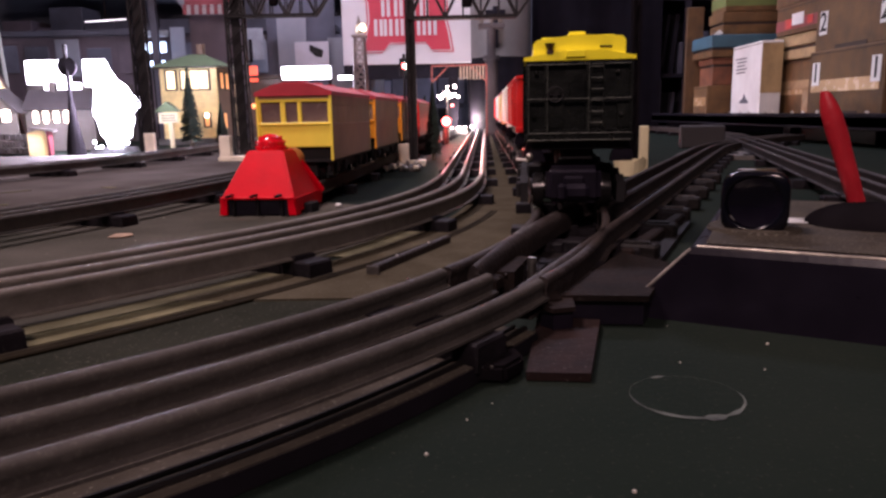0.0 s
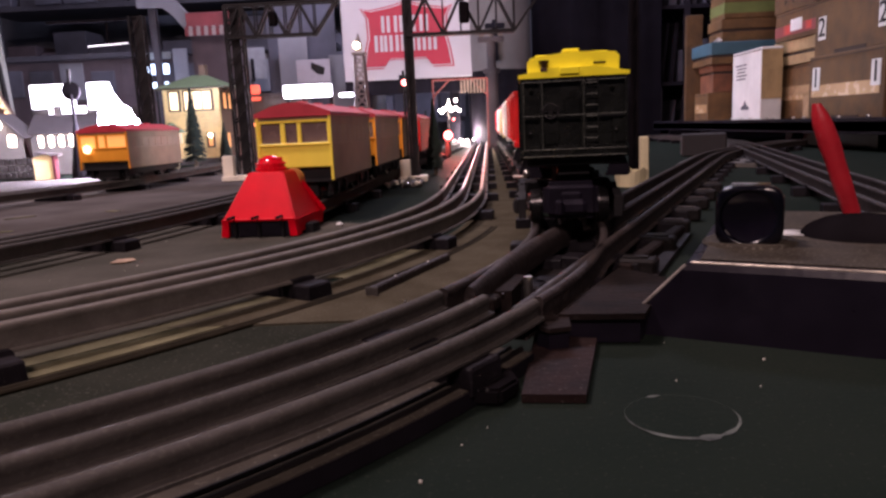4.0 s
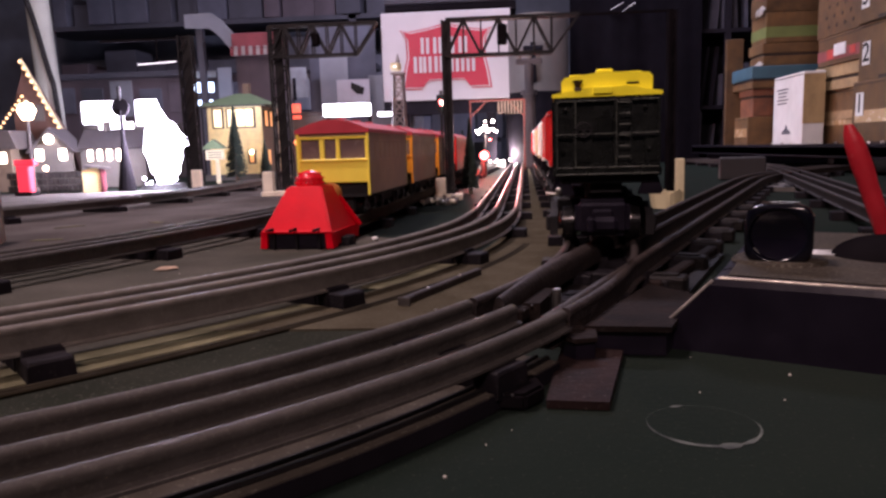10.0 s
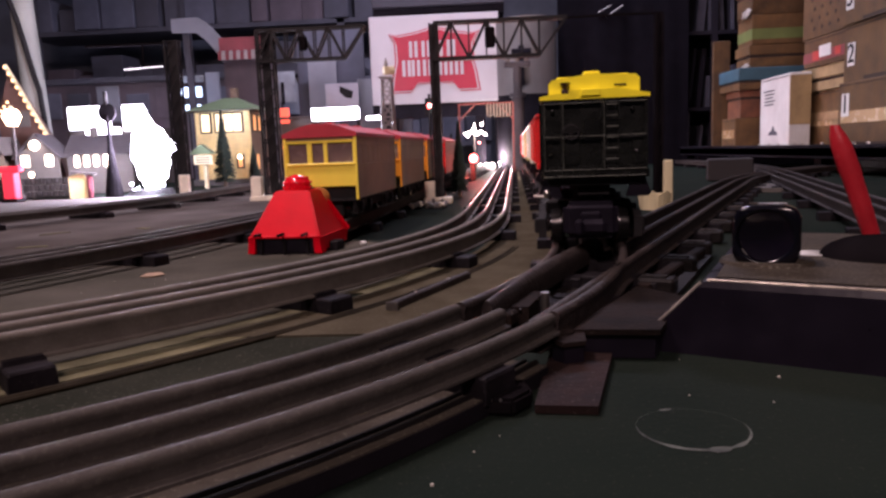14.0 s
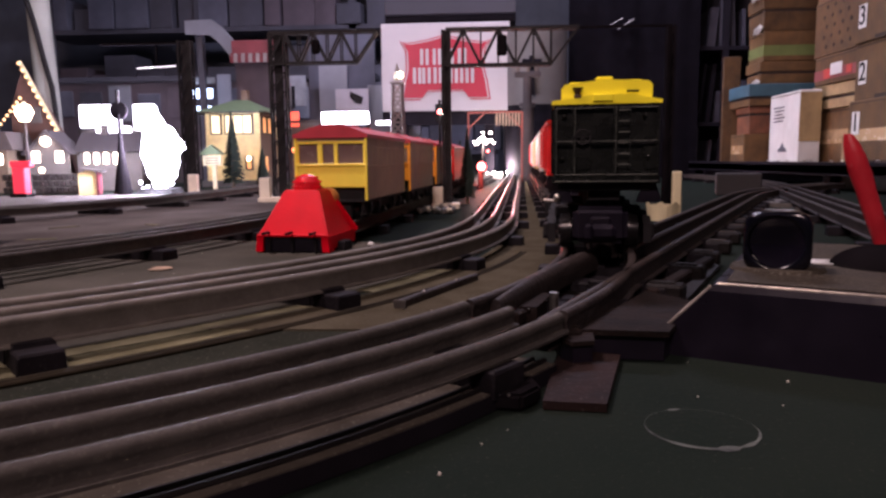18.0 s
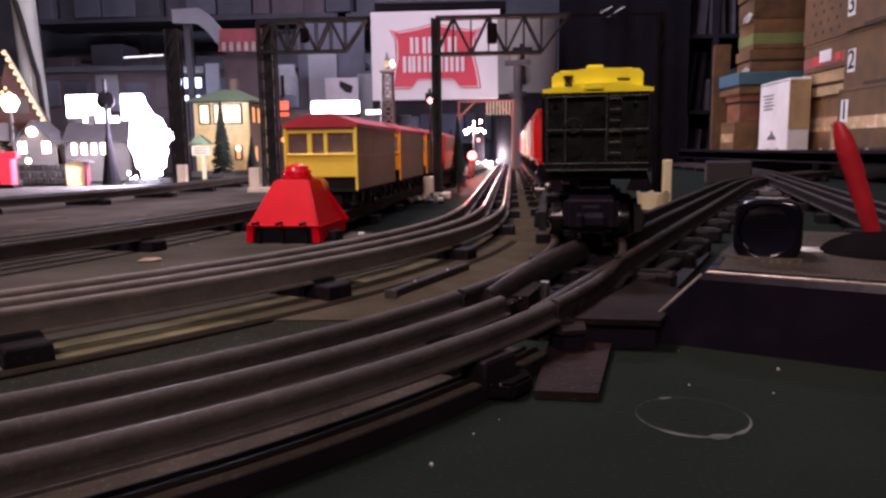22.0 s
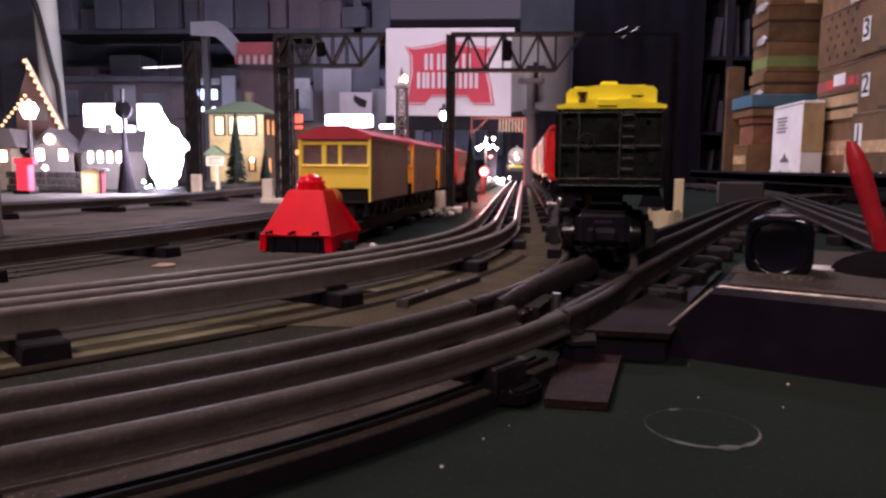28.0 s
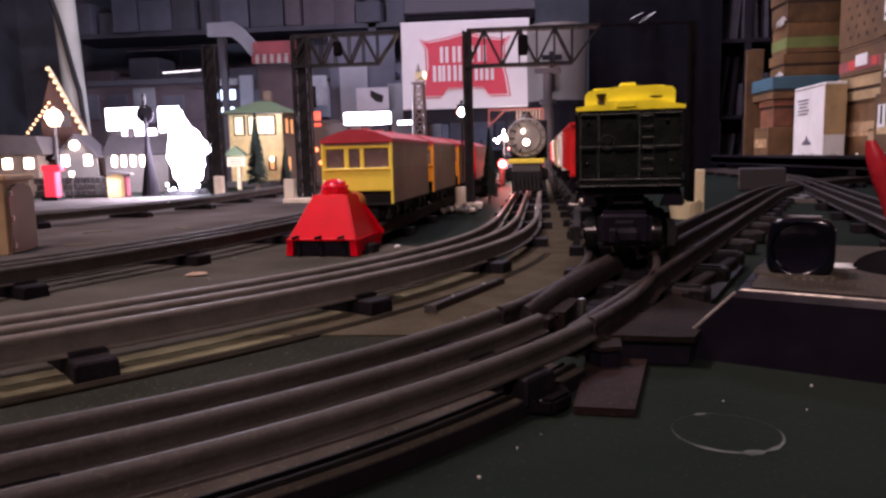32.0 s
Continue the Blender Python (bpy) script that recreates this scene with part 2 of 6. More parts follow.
def ball(bm, c, r, n=16, squash=(1, 1, 1)):
    bmesh.ops.create_uvsphere(bm, u_segments=n, v_segments=max(6, n // 2), radius=r, matrix=Matrix.Translation(c) @ Matrix.Diagonal((*squash, 1)))
    return bm


def bar(bm, a, b, w, n=4):
    """A straight bar of width w from a to b."""
    a, b = Vector(a), Vector(b)
    m = Matrix.Translation(a) @ (b - a).to_track_quat("Z", "Y").to_matrix().to_4x4() @ Matrix.Rotation(math.pi / n, 4, "Z")
    return cyl(bm, m, w * 0.7, w * 0.7, (b - a).length, n)


def slab(bm, outline, z0, z1, m=None):
    """An outline in x, y raised from z0 to z1."""
    lo = [bm.verts.new((x, y, z0)) for x, y in outline]
    hi = [bm.verts.new((x, y, z1)) for x, y in outline]
    bm.faces.new(lo[::-1])
    bm.faces.new(hi)
    for i in range(len(outline)):
        k = (i + 1) % len(outline)
        bm.faces.new((lo[i], lo[k], hi[k], hi[i]))
    if m is not None:
        bmesh.ops.transform(bm, matrix=m, verts=lo + hi)
    return bm


UP = pose(0, 0, 0, 90)  # turns an outline in x, y into one in x, z


def link(name, bm, material, smooth=False):
    bmesh.ops.recalc_face_normals(bm, faces=bm.faces)
    me = bpy.data.meshes.new(name)
    bm.to_mesh(me)
    bm.free()
    if smooth:
        for p in me.polygons:
            p.use_smooth = True
        me.set_sharp_from_angle(angle=radians(40))
    me.materials.append(material)
    return new(name, me)


def part(name, bm, material, parent, label="", smooth=False):
    ob = link(name, bm, material, smooth)
    ob.parent = parent
    return tagged(ob, label) if label else ob


def thing(name, m, label, category, group="", kind=""):
    ob = new(name)
    ob.empty_display_size = 0.01
    ob.matrix_world = m
    return tagged(ob, label, category, group, kind)


def single(name, bm, material, label, category, kind="", m=None, smooth=False):
    ob = link(name, bm, material, smooth)
    if m is not None:
        ob.matrix_world = m
    return tagged(ob, label, category, kind=kind)


def B():
    return bmesh.new()


# ---- room ----
single("floor", box(B(), (0, 0.5, -0.93), (6.4, 7.4, 0.06)), FLOOR, "dark concrete basement floor", "floor", "structure")
single("ceiling", box(B(), (0, 0.5, 1.66), (6.4, 7.4, 0.06)), CEILING, "dim grey basement ceiling", "ceiling", "structure")
single("wall_north", box(B(), (0, 3.72, 0.365), (5.2, 0.1, 2.52)), GREY_WALL, "dim blue-grey basement back wall", "wall", "structure")
single("wall_south", box(B(), (0, -2.6, 0.365), (5.2, 0.1, 2.52)), GREY_WALL, "dim grey basement wall", "wall", "structure")
single("wall_west", box(B(), (-2.65, 0.55, 0.365), (0.1, 6.4, 2.52)), GREY_WALL, "dim grey basement side wall", "wall", "structure")
single("wall_east", box(B(), (2.65, 0.55, 0.365), (0.1, 6.4, 2.52)), GREY_WALL, "dim grey basement side wall", "wall", "structure")

table = thing("train_table", pose(0, 0, 0), "large plywood train table painted dark green", "table")
part("tabletop", box(B(), (-0.15, 1.48, -0.012), (3.3, 4.26, 0.024), 0.002), TABLE, table, "dusty dark green painted top")
for x in (-1.7, 1.4):
    for y in (-0.5, 1.3, 3.1):
        part("leg", box(B(), (x, y, -0.462), (0.07, 0.07, 0.876)), FLOOR, table)

# ---- tracks ----


def run(x, y, heading, segs, step=0.012):
    """A centre line of arcs: (length, turn in degrees) one after another."""
    out, a = [(x, y, radians(heading))], radians(heading)
    for length, turn in segs:
        n = max(1, int(abs(length) / step)) if turn else max(1, int(length / 0.06))
        for _ in range(n):
            d, k = length / n, radians(turn) / n
            x, y = x + d * math.cos(a + k / 2), y + d * math.sin(a + k / 2)
            a += k
            out.append((x, y, a))
    return out


def rail_section(foot):
    """A folded tin rail: rounded head, slim web and a flat foot that starts at that height."""
    half = [(0.0036, foot), (0.0036, foot + 0.0008), (0.0016, foot + 0.0012), (0.0015, 0.0140), (0.0018, 0.0148), (0.0020, 0.0158), (0.0017, 0.0168), (0.0007, 0.0175)]
    return half + [(-u, v) for u, v in half[::-1]]


RAIL_SHAPE = rail_section(0.0078)
LOW_RAIL_SHAPE = rail_section(0.0112)


def sweep(bm, line, side, shape):
    rings = []
    for x, y, a in line:
        nx, ny = -math.sin(a), math.cos(a)
        rings.append([bm.verts.new((x + nx * (side + u), y + ny * (side + u), v)) for u, v in shape])
    for r, q in zip(rings[:-1], rings[1:]):
        for i in range(len(shape)):
            k = (i + 1) % len(shape)
            bm.faces.new((r[i], r[k], q[k], q[i]))
    bm.faces.new(rings[0])
    bm.faces.new(rings[-1][::-1])
    return bm


HALF = 0.0172


def tie_mesh():
    bm = B()
    # folded tin channel: flared feet, raised clip humps under each rail
    cuts = [(-0.0308, 0.0070, 0.0066), (-0.0302, 0.0072, 0.0074), (-0.0218, 0.0070, 0.0074), (-0.0214, 0.0066, 0.0092), (-0.0130, 0.0066, 0.0092), (-0.0126, 0.0070, 0.0074)]
    cuts += [(-0.0046, 0.0070, 0.0074), (-0.0042, 0.0066, 0.0090)]
    cuts += [(-y, w, h) for y, w, h in cuts[::-1]]
    rings = [[bm.verts.new(p) for p in ((-w, y, 0), (-w * 0.95, y, h * 0.92), (-w * 0.86, y, h), (w * 0.86, y, h), (w * 0.95, y, h * 0.92), (w, y, 0))] for y, w, h in cuts]
    for r, q in zip(rings[:-1], rings[1:]):
        for i in range(6):
            bm.faces.new((r[i], r[(i + 1) % 6], q[(i + 1) % 6], q[i]))
    bm.faces.new(rings[0])
    bm.faces.new(rings[-1][::-1])
    bmesh.ops.recalc_face_normals(bm, faces=bm.faces)
    me = bpy.data.meshes.new("tie")
    bm.to_mesh(me)
    bm.free()
    me.materials.append(TIE)
    return me


TIE_MESH = tie_mesh()


def short_tie_mesh():
    me = TIE_MESH.copy()
    me.transform(Matrix.Diagonal((1.0, 0.76, 1.0, 1)))
    return me


SHORT_TIE_MESH = short_tie_mesh()


def track(line, label, spacing=0.118, offset=0.03, rails=(1, 0, -1), metal=None, lift=0.0):
    t = thing("track", pose(0, 0, 0), label, "track", "toy train tracks")
    for s in rails:
        part("rail", sweep(B(), line, s * HALF, LOW_RAIL_SHAPE if lift else RAIL_SHAPE), metal or RAIL, t, smooth=True)
    since = spacing - offset
    for (x0, y0, a0), (x1, y1, a1) in zip(line[:-1], line[1:]):
        d = math.hypot(x1 - x0, y1 - y0)
        while since + d >= spacing:
            f = (spacing - since) / d
            x0, y0, d, since = x0 + f * (x1 - x0), y0 + f * (y1 - y0), d * (1 - f), 0.0
            ob = new("tie", SHORT_TIE_MESH if lift else TIE_MESH)
            ob.parent = t
            ob.matrix_world = pose(x0, y0, lift, 0, 0, math.degrees(a0 + a1) / 2)
        since += d
    return t


def back(x, y, heading, segs):
    """The same, laid backwards from a point, returned in running order."""
    pts = run(x, y, heading + 180, segs)
    return [(px, py, a - math.pi) for px, py, a in pts[::-1]]


NEAR = "three-rail tin track, grey-brown rails on black ties"
line_a = back(-0.088, 0.112, 38, [(0.30, -44)])[:-1] + run(-0.088, 0.112, 38, [(0.148, 22.5)])
track(line_a, "curved " + NEAR, 0.118, 0.056, lift=0.0034)
x, y, a = line_a[-1]
freight_line = run(x + 0.0028 * math.cos(a), y + 0.0028 * math.sin(a), math.degrees(a), [(0.152, 21.5), (0.20, 5.5), (2.35, 0)])
near = track(freight_line, "turnout and straight " + NEAR, 0.10, 0.06, rails=(1, -1), metal=RAIL_DARK)
part("rail", sweep(B(), freight_line[13:], 0.0, RAIL_SHAPE), RAIL_DARK, near, smooth=True)
branch_line = run(0.0005, 0.2121, 65.5, [(0.78, 0), (0.5, -25)])
near = track(branch_line, "branching " + NEAR, 0.061, 0.068, rails=(-1,), metal=RAIL_DARK)
for side in (0.0, HALF):
    part("rail", sweep(B(), branch_line[3:], side, RAIL_SHAPE), RAIL_DARK, near, smooth=True)
line_b = back(-0.163, 0.217, 46, [(0.45, -40)])[:-1] + run(-0.163, 0.217, 46, [(0.11, 9), (0.246, 27), (0.12, 5.3), (2.35, 0), (0.55, -75)])
cut = next(i for i, p in enumerate(line_b) if p[1] >= 0.60)
track(line_b[:cut + 1], "dusty bending " + NEAR, 0.118, 0.102, metal=RAIL_WORN)
track(line_b[cut:], "polished straight " + NEAR, 0.118, 0.06, metal=RAIL_BRIGHT)
siding = run(-0.1355, 0.493, 79, [(0.10, 6.7), (1.6, 0)])
track(siding, "dead-end siding of " + NEAR, 0.118, 0.02)
line_d = back(-0.28, 0.36, 66, [(0.5, -45)])[:-1] + run(-0.28, 0.36, 66, [(0.20, 12), (0.25, 8), (2.2, 0)])
track(line_d, "yard " + NEAR, 0.118, 0.02)
line_g = back(-0.471, 1.10, 90, [(0.80, -58)])[:-1] + run(-0.471, 1.10, 90, [(0.5, 0), (1.4, 8)])
track(line_g, "far loop of " + NEAR, 0.14, 0.02)
line_e = run(0.240, 0.345, 74, [(0.9, 0), (0.9, 20)])
track(line_e, "side " + NEAR, 0.118, 0.02, metal=RAIL_DARK)


def along(line, s):
    """Place and heading s metres along a centre line."""
    for (x0, y0, a0), (x1, y1, a1) in zip(line[:-1], line[1:]):
        d = math.hypot(x1 - x0, y1 - y0)
        if s <= d:
            f = s / d
            return x0 + f * (x1 - x0), y0 + f * (y1 - y0), a0 + f * (a1 - a0)
        s -= d
    return line[-1]


def on_track(line, s, length):
    """The pose of a car whose near end is s metres along the line: +y runs away along the track."""
    xa, ya, _ = along(line, s + length * 0.2)
    xb, yb, _ = along(line, s + length * 0.8)
    h = math.degrees(math.atan2(yb - ya, xb - xa)) - 90
    d = Vector((xb - xa, yb - ya)).normalized()
    return pose(xa - d.x * length * 0.2, ya - d.y * length * 0.2, 0.0175, 0, 0, h)


# ---- turnout hardware in the foreground ----
turnout = thing("turnout", pose(0, 0, 0), "dark tin turnout with a thick rounded centre rail", "turnout", "toy train tracks")
bm = B()
rings = []
for i in range(14):
    # the frog leaves the joint and runs straight to where the centre rail begins
    f = i / 13
    x, y, a = 0.0035 + 0.0620 * f - 0.004 * math.sin(math.pi * f), 0.2350 + 0.1600 * f, radians(68 + 10 * (f - 0.5))
    w = 0.0020 + 0.0022 * min(1, i / 7)
    prof = [(-w, 0.007), (w, 0.007), (w * 1.08, 0.0115)] + [(w * 1.08 * math.cos(t), 0.0125 + 0.0051 * math.sin(t)) for t in [j * math.pi / 10 for j in range(11)]] + [(-w * 1.08, 0.0115)]
    rings.append([bm.verts.new((x - math.sin(a) * u, y + math.cos(a) * u, v)) for u, v in prof])
for r, q in zip(rings[:-1], rings[1:]):
    for i in range(len(r)):
        k = (i + 1) % len(r)
        bm.faces.new((r[i], r[k], q[k], q[i]))
bm.faces.new(rings[0])
bm.faces.new(rings[-1][::-1])
part("centre_frog", bm, RAIL_DARK, turnout, "fat rounded centre rail", True)
bm = B()
cyl(bm, Matrix.Translation((0.0240, 0.2430, 0.0032)), 0.0016, 0.0016, 0.0153, 12)
part("pivot_pin", bm, STEEL, turnout, "bright steel pivot pin", True)
bm = slab(B(), [(-0.0034, -0.014), (0.0034, -0.012), (0.0024, 0.015), (-0.0024, 0.016)], 0.0034, 0.0112, pose(0.0195, 0.2655, 0, 0, 0, -19))
part("blade_block", box(B(), (0, 0, 0.0085), (0.0060, 0.0085, 0.0050), 0.0008, pose(0.0105, 0.2475, 0, 0, 0, -25)), BROWN_DECK, turnout, "small brown block")
part("switch_blade", bm, BROWN_DECK, turnout)
# black tin pan under the rails, and the brown slide bar beside the branch
part("pan", sweep(B(), freight_line[1:18], 0.0, [(-0.0205, 0.0006), (0.0205, 0.0006), (0.0205, 0.0032), (-0.0205, 0.0032)]), TIE_END, turnout, "dusty black pan under the rails")
part("pan", sweep(B(), [along(branch_line, k * 0.03) for k in range(2, 9)], -0.022, [(-0.0175, 0.0004), (0.0175, 0.0004), (0.0175, 0.0028), (-0.0175, 0.0028)]), TIE_END, turnout, "dusty black pan under the rails")
part("slide_bar", box(B(), (0.060, 0, 0.0052), (0.120, 0.0062, 0.0044), 0.0009, pose(0.0735, 0.3110, 0, 0, 0, 61.7)), BROWN_DECK, turnout, "brown slide bar")
# upright steel slivers stand in for highlights at the rail joints
for x, y in ((-0.0190, 0.2420), (0.0010, 0.2290)):
    bm = B()
    cyl(bm, Matrix.Translation((x, y, 0.0062)), 0.0005, 0.0005, 0.0058, 8)
    part("joint_pin", bm, STEEL, turnout, "bright sliver for a joint highlight", True)
for k in range(7):
    x, y, a = along(branch_line, 0.030 + 0.0062 * k)
    part("worn_chip", ball(B(), (x - 0.0005 + 0.0006 * (k % 3), y + 0.0060, 0.0105 + 0.0003 * (k % 2)), 0.0005, 6, (1.2, 2.2, 0.6)), TIE_WORN, turnout, "bright worn chip")
# bakelite deck between the branch and the motor
deck = slab(B(), [(0.031, 0.2215), (0.058, 0.2185), (0.072, 0.250), (0.0790, 0.2680), (0.0660, 0.2890), (0.0440, 0.2480)], 0.0086, 0.0105)
part("deck", deck, BROWN_DECK, turnout, "dusty brown deck plate")
# black bases put the shade of the brown front faces into colour
part("deck_base", slab(B(), [(0.033, 0.2235), (0.057, 0.2208), (0.071, 0.252), (0.0775, 0.2675), (0.0655, 0.2880), (0.0450, 0.2480)], 0.0004, 0.0086), BLACK_GLOSS, turnout, "black base for the deck's shaded front")
part("deck_step", slab(B(), [(0.0225, 0.2145), (0.0265, 0.2085), (0.0335, 0.2105), (0.0345, 0.2212), (0.0285, 0.2230)], 0.0082, 0.0096), BROWN_DECK, turnout, "brown step at the deck corner")
part("step_base", slab(B(), [(0.0235, 0.2150), (0.0268, 0.2098), (0.0330, 0.2115), (0.0340, 0.2205), (0.0285, 0.2220)], 0.0026, 0.0082), BLACK_GLOSS, turnout)
# black joint clip at the end of the board
clip = slab(B(), [(-0.004, 0.1745), (0.0095, 0.1725), (0.0150, 0.1800), (0.0135, 0.1900), (0.004, 0.1880)], 0.0003, 0.0050)
bmesh.ops.bevel(clip, geom=clip.edges[:], offset=0.0009, segments=2, affect="EDGES")
part("joint_clip", clip, SOOT, turnout, "black joint clip", True)
# row of steel beads in place of glints on the clip
for k in range(4):
    part("clip_tab", ball(B(), (0.0010 + 0.0026 * k, 0.1738 + 0.0003 * (k % 2), 0.0044), 0.0005, 6), STEEL, turnout, "bright bead for a clip glint")
part("deck_block", box(B(), (0.0272, 0.2225, 0.0058), (0.0072, 0.010, 0.0112), 0.0012, pose(0, 0, 0)), BROWN_DECK, turnout, "small brown block")
for i in range(8):
    x, y, a = along(branch_line, 0.068 + i * 0.061)
    m = pose(x, y, 0, 0, 0, math.degrees(a)) @ pose(0.0, -0.0295, 0)
    bm = box(B(), (0, 0, 0.0046), (0.0115, 0.0170, 0.0086), 0.0012, m)
    part("tie_end", bm, TIE_END, turnout, "dark tie end with worn edges")
    part("tie_plate", box(B(), (0.0, 0.0010, 0.0093), (0.0048, 0.0115, 0.0010), 0.0003, m), TIE_WORN if i > 2 else TIE_END, turnout, "worn metal plate")
plate = slab(B(), [(0.015, 0.175), (0.0312, 0.1732), (0.0432, 0.2203), (0.024, 0.226)], 0.0003, 0.0026)
single("loose_plate", plate, mat("dull_maroon_fibre", (0.0160, 0.0086, 0.0078), 0.75, vary=0.5, scale=110, bump=0.4, speck=0.15, spec=0.12), "dull maroon fibre plate lying under the turnout", "plate")

# switch motor with its lantern and lever
M = pose(0.0530, 0.2345, 0, 0, 0, -29)
housing = thing("switch_motor", M, "glossy black switch motor housing with a dusty top", "switch motor")
bm = B()
zs = [(0.0, 0.0, 0.0, 0.150), (0.0225, 0.0205, 0.0005, 0.148), (0.0245, 0.0220, 0.0015, 0.147), (0.0250, 0.0240, 0.0040, 0.144)]
rings = []
for z, x0, y0, x1 in zs:
    rings.append([bm.verts.new(p) for p in ((x0, y0, z), (x1, y0, z), (x1, 0.135 - y0, z), (x0 * 0.6, 0.135 - y0, z))])
for r, q in zip(rings[:-1], rings[1:]):
    for i in range(4):
        bm.faces.new((r[i], r[(i + 1) % 4], q[(i + 1) % 4], q[i]))
bm.faces.new(rings[-1])
bm.faces.new(rings[0][::-1])
part("case", bm, BLACK_GLOSS, housing, "glossy black slanted case")
bm = slab(B(), [(0.0255, 0.0052), (0.1435, 0.0052), (0.1435, 0.130), (0.0155, 0.130)], 0.0251, 0.0255)
part("dusty_top", bm, BLACK_DUSTY, housing, "dusty grey-brown top")
# pale bars along the case edges stand in for their highlights
EDGE_GLINT = mat("pale_edge_glint", (0.46, 0.41, 0.34), 0.36, metal=0.6, vary=0.7, scale=220, bump=0.3)
bm = B()
bar(bm, (0.0232, 0.0024, 0.0246), (0.1430, 0.0024, 0.0246), 0.0009, 8)
part("worn_edge", bm, EDGE_GLINT, housing, "pale bar for the front edge highlight")
bm = B()
bar(bm, (0.0040, 0.0003, 0.0055), (0.0215, 0.0012, 0.0240), 0.0008, 8)
part("worn_edge", bm, mat("bright_corner_glint", (0.42, 0.38, 0.34), 0.3, metal=0.5, vary=0.5, scale=160), housing, "bright bar for the corner edge highlight")

LAMP_BLACK = mat("polished_black_plastic", (0.003, 0.003, 0.006), 0.16, vary=0.2, spec=0.4)
lantern = thing("switch_lantern", Matrix.Translation((0.1035, 0.2520, 0.0254)) @ pose(0, 0, 0, 0, 0, -24), "glossy black rounded lantern with an empty round lens hole", "lantern")
bm = B()
cyl(bm, pose(0, 0, 0), 0.0190, 0.0180, 0.0016, 32)
part("base_disc", bm, BLACK_DUSTY, lantern, smooth=True)
bm = box(B(), (0, 0.0026, 0.0126), (0.0262, 0.0190, 0.0252), 0.0056, None, 6)
case = part("case", bm, LAMP_BLACK, lantern, "glossy black rounded case", True)
# front bezel: a rounded square with a round opening
m = pose(0, -0.0118, 0.0126, 90)
bm = B()


def rounded_square(half, depth, n=48):
    pts = []
    for k in range(n):
        t = 2 * math.pi * k / n
        c, d = math.cos(t), math.sin(t)
        r = half / (abs(c) ** 4.5 + abs(d) ** 4.5) ** (1 / 4.5)
        pts.append(bm.verts.new((r * c, r * d * 0.965, depth)))
    return pts


def round_ring(r, depth, n=48):
    return [bm.verts.new((r * math.cos(2 * math.pi * k / n) - 0.0006, r * math.sin(2 * math.pi * k / n), depth)) for k in range(n)]


rings = [rounded_square(0.0130, -0.0085), rounded_square(0.0131, -0.0016), rounded_square(0.0127, -0.0005), rounded_square(0.0121, 0.0), round_ring(0.0114, 0.0003), round_ring(0.0109, 0.0001), round_ring(0.0104, -0.0008)]
for r, q in zip(rings[:-1], rings[1:]):
    for i in range(48):
        bm.faces.new((r[i], r[(i + 1) % 48], q[(i + 1) % 48], q[i]))
bmesh.ops.transform(bm, matrix=m, verts=bm.verts)
part("lens_rim", bm, LAMP_BLACK, lantern, "shiny black raised rim", True)
bm = B()
rings = [[bm.verts.new((r * math.cos(t * math.pi / 16), r * math.sin(t * math.pi / 16), -0.0004 - 0.0016 * (1 - (r / 0.0103) ** 2))) for t in range(32)] for r in (0.0103, 0.0092, 0.0078, 0.0062, 0.0045, 0.0028, 0.0012)]
for r, q in zip(rings[:-1], rings[1:]):
    for i in range(32):
        bm.faces.new((r[i], r[(i + 1) % 32], q[(i + 1) % 32], q[i]))
bm.faces.new(rings[-1])
bmesh.ops.transform(bm, matrix=m, verts=bm.verts)
part("lens", bm, mat("black_lens", (0.005, 0.004, 0.008), 0.12, vary=0.2, spec=0.4), lantern, "dark glossy lens", True)

for ob in lantern.children:
    ob.data.transform(Matrix.Scale(0.83, 4))
lever = thing("switch_lever", Matrix.Translation((0.1440, 0.264, 0.0255)) @ pose(0, 0, 0, 0, 0, -12), "red plastic hand lever on a black domed base", "lever")
part("domed_base", ball(B(), (0.004, -0.004, -0.002), 0.021, 28, (1, 1, 0.46)), SOOT, lever, "black domed base", True)
bm = B()
rings = []
for i in range(12):
    f = i / 11
    w = 0.0029 + 0.0007 * math.sin(f * 3.1) + (0.0004 if f > 0.6 else 0)
    if i == 11:
        w *= 0.45
    elif i == 10:
        w *= 0.85
    zc = 0.003 + 0.0445 * f
    xc = 0.003 - 0.0150 * f
    rings.append([bm.verts.new((xc + w * math.cos(t * math.pi / 8), 0.7 * w * math.sin(t * math.pi / 8), zc)) for t in range(16)])
for r, q in zip(rings[:-1], rings[1:]):
    for i in range(16):
        bm.faces.new((r[i], r[(i + 1) % 16], q[(i + 1) % 16], q[i]))
bm.faces.new(rings[0][::-1])
bm.faces.new(rings[-1])
part("handle", bm, RED_PLASTIC, lever, "worn red paddle handle", True)
bm = slab(B(), [(0, -0.002), (0.014, -0.005), (0.006, 0.004), (0.016, 0.004), (0.007, 0.014), (0.015, 0.017), (-0.003, 0.022)], 0.0256, 0.0260, pose(0.1165, 0.265, 0, 0, 0, -10) @ Matrix.Diagonal((0.9, 0.5, 1, 1)))
single("paper_scrap", bm, WHITE_CARD, "torn scrap of white paper on the motor case", "paper")

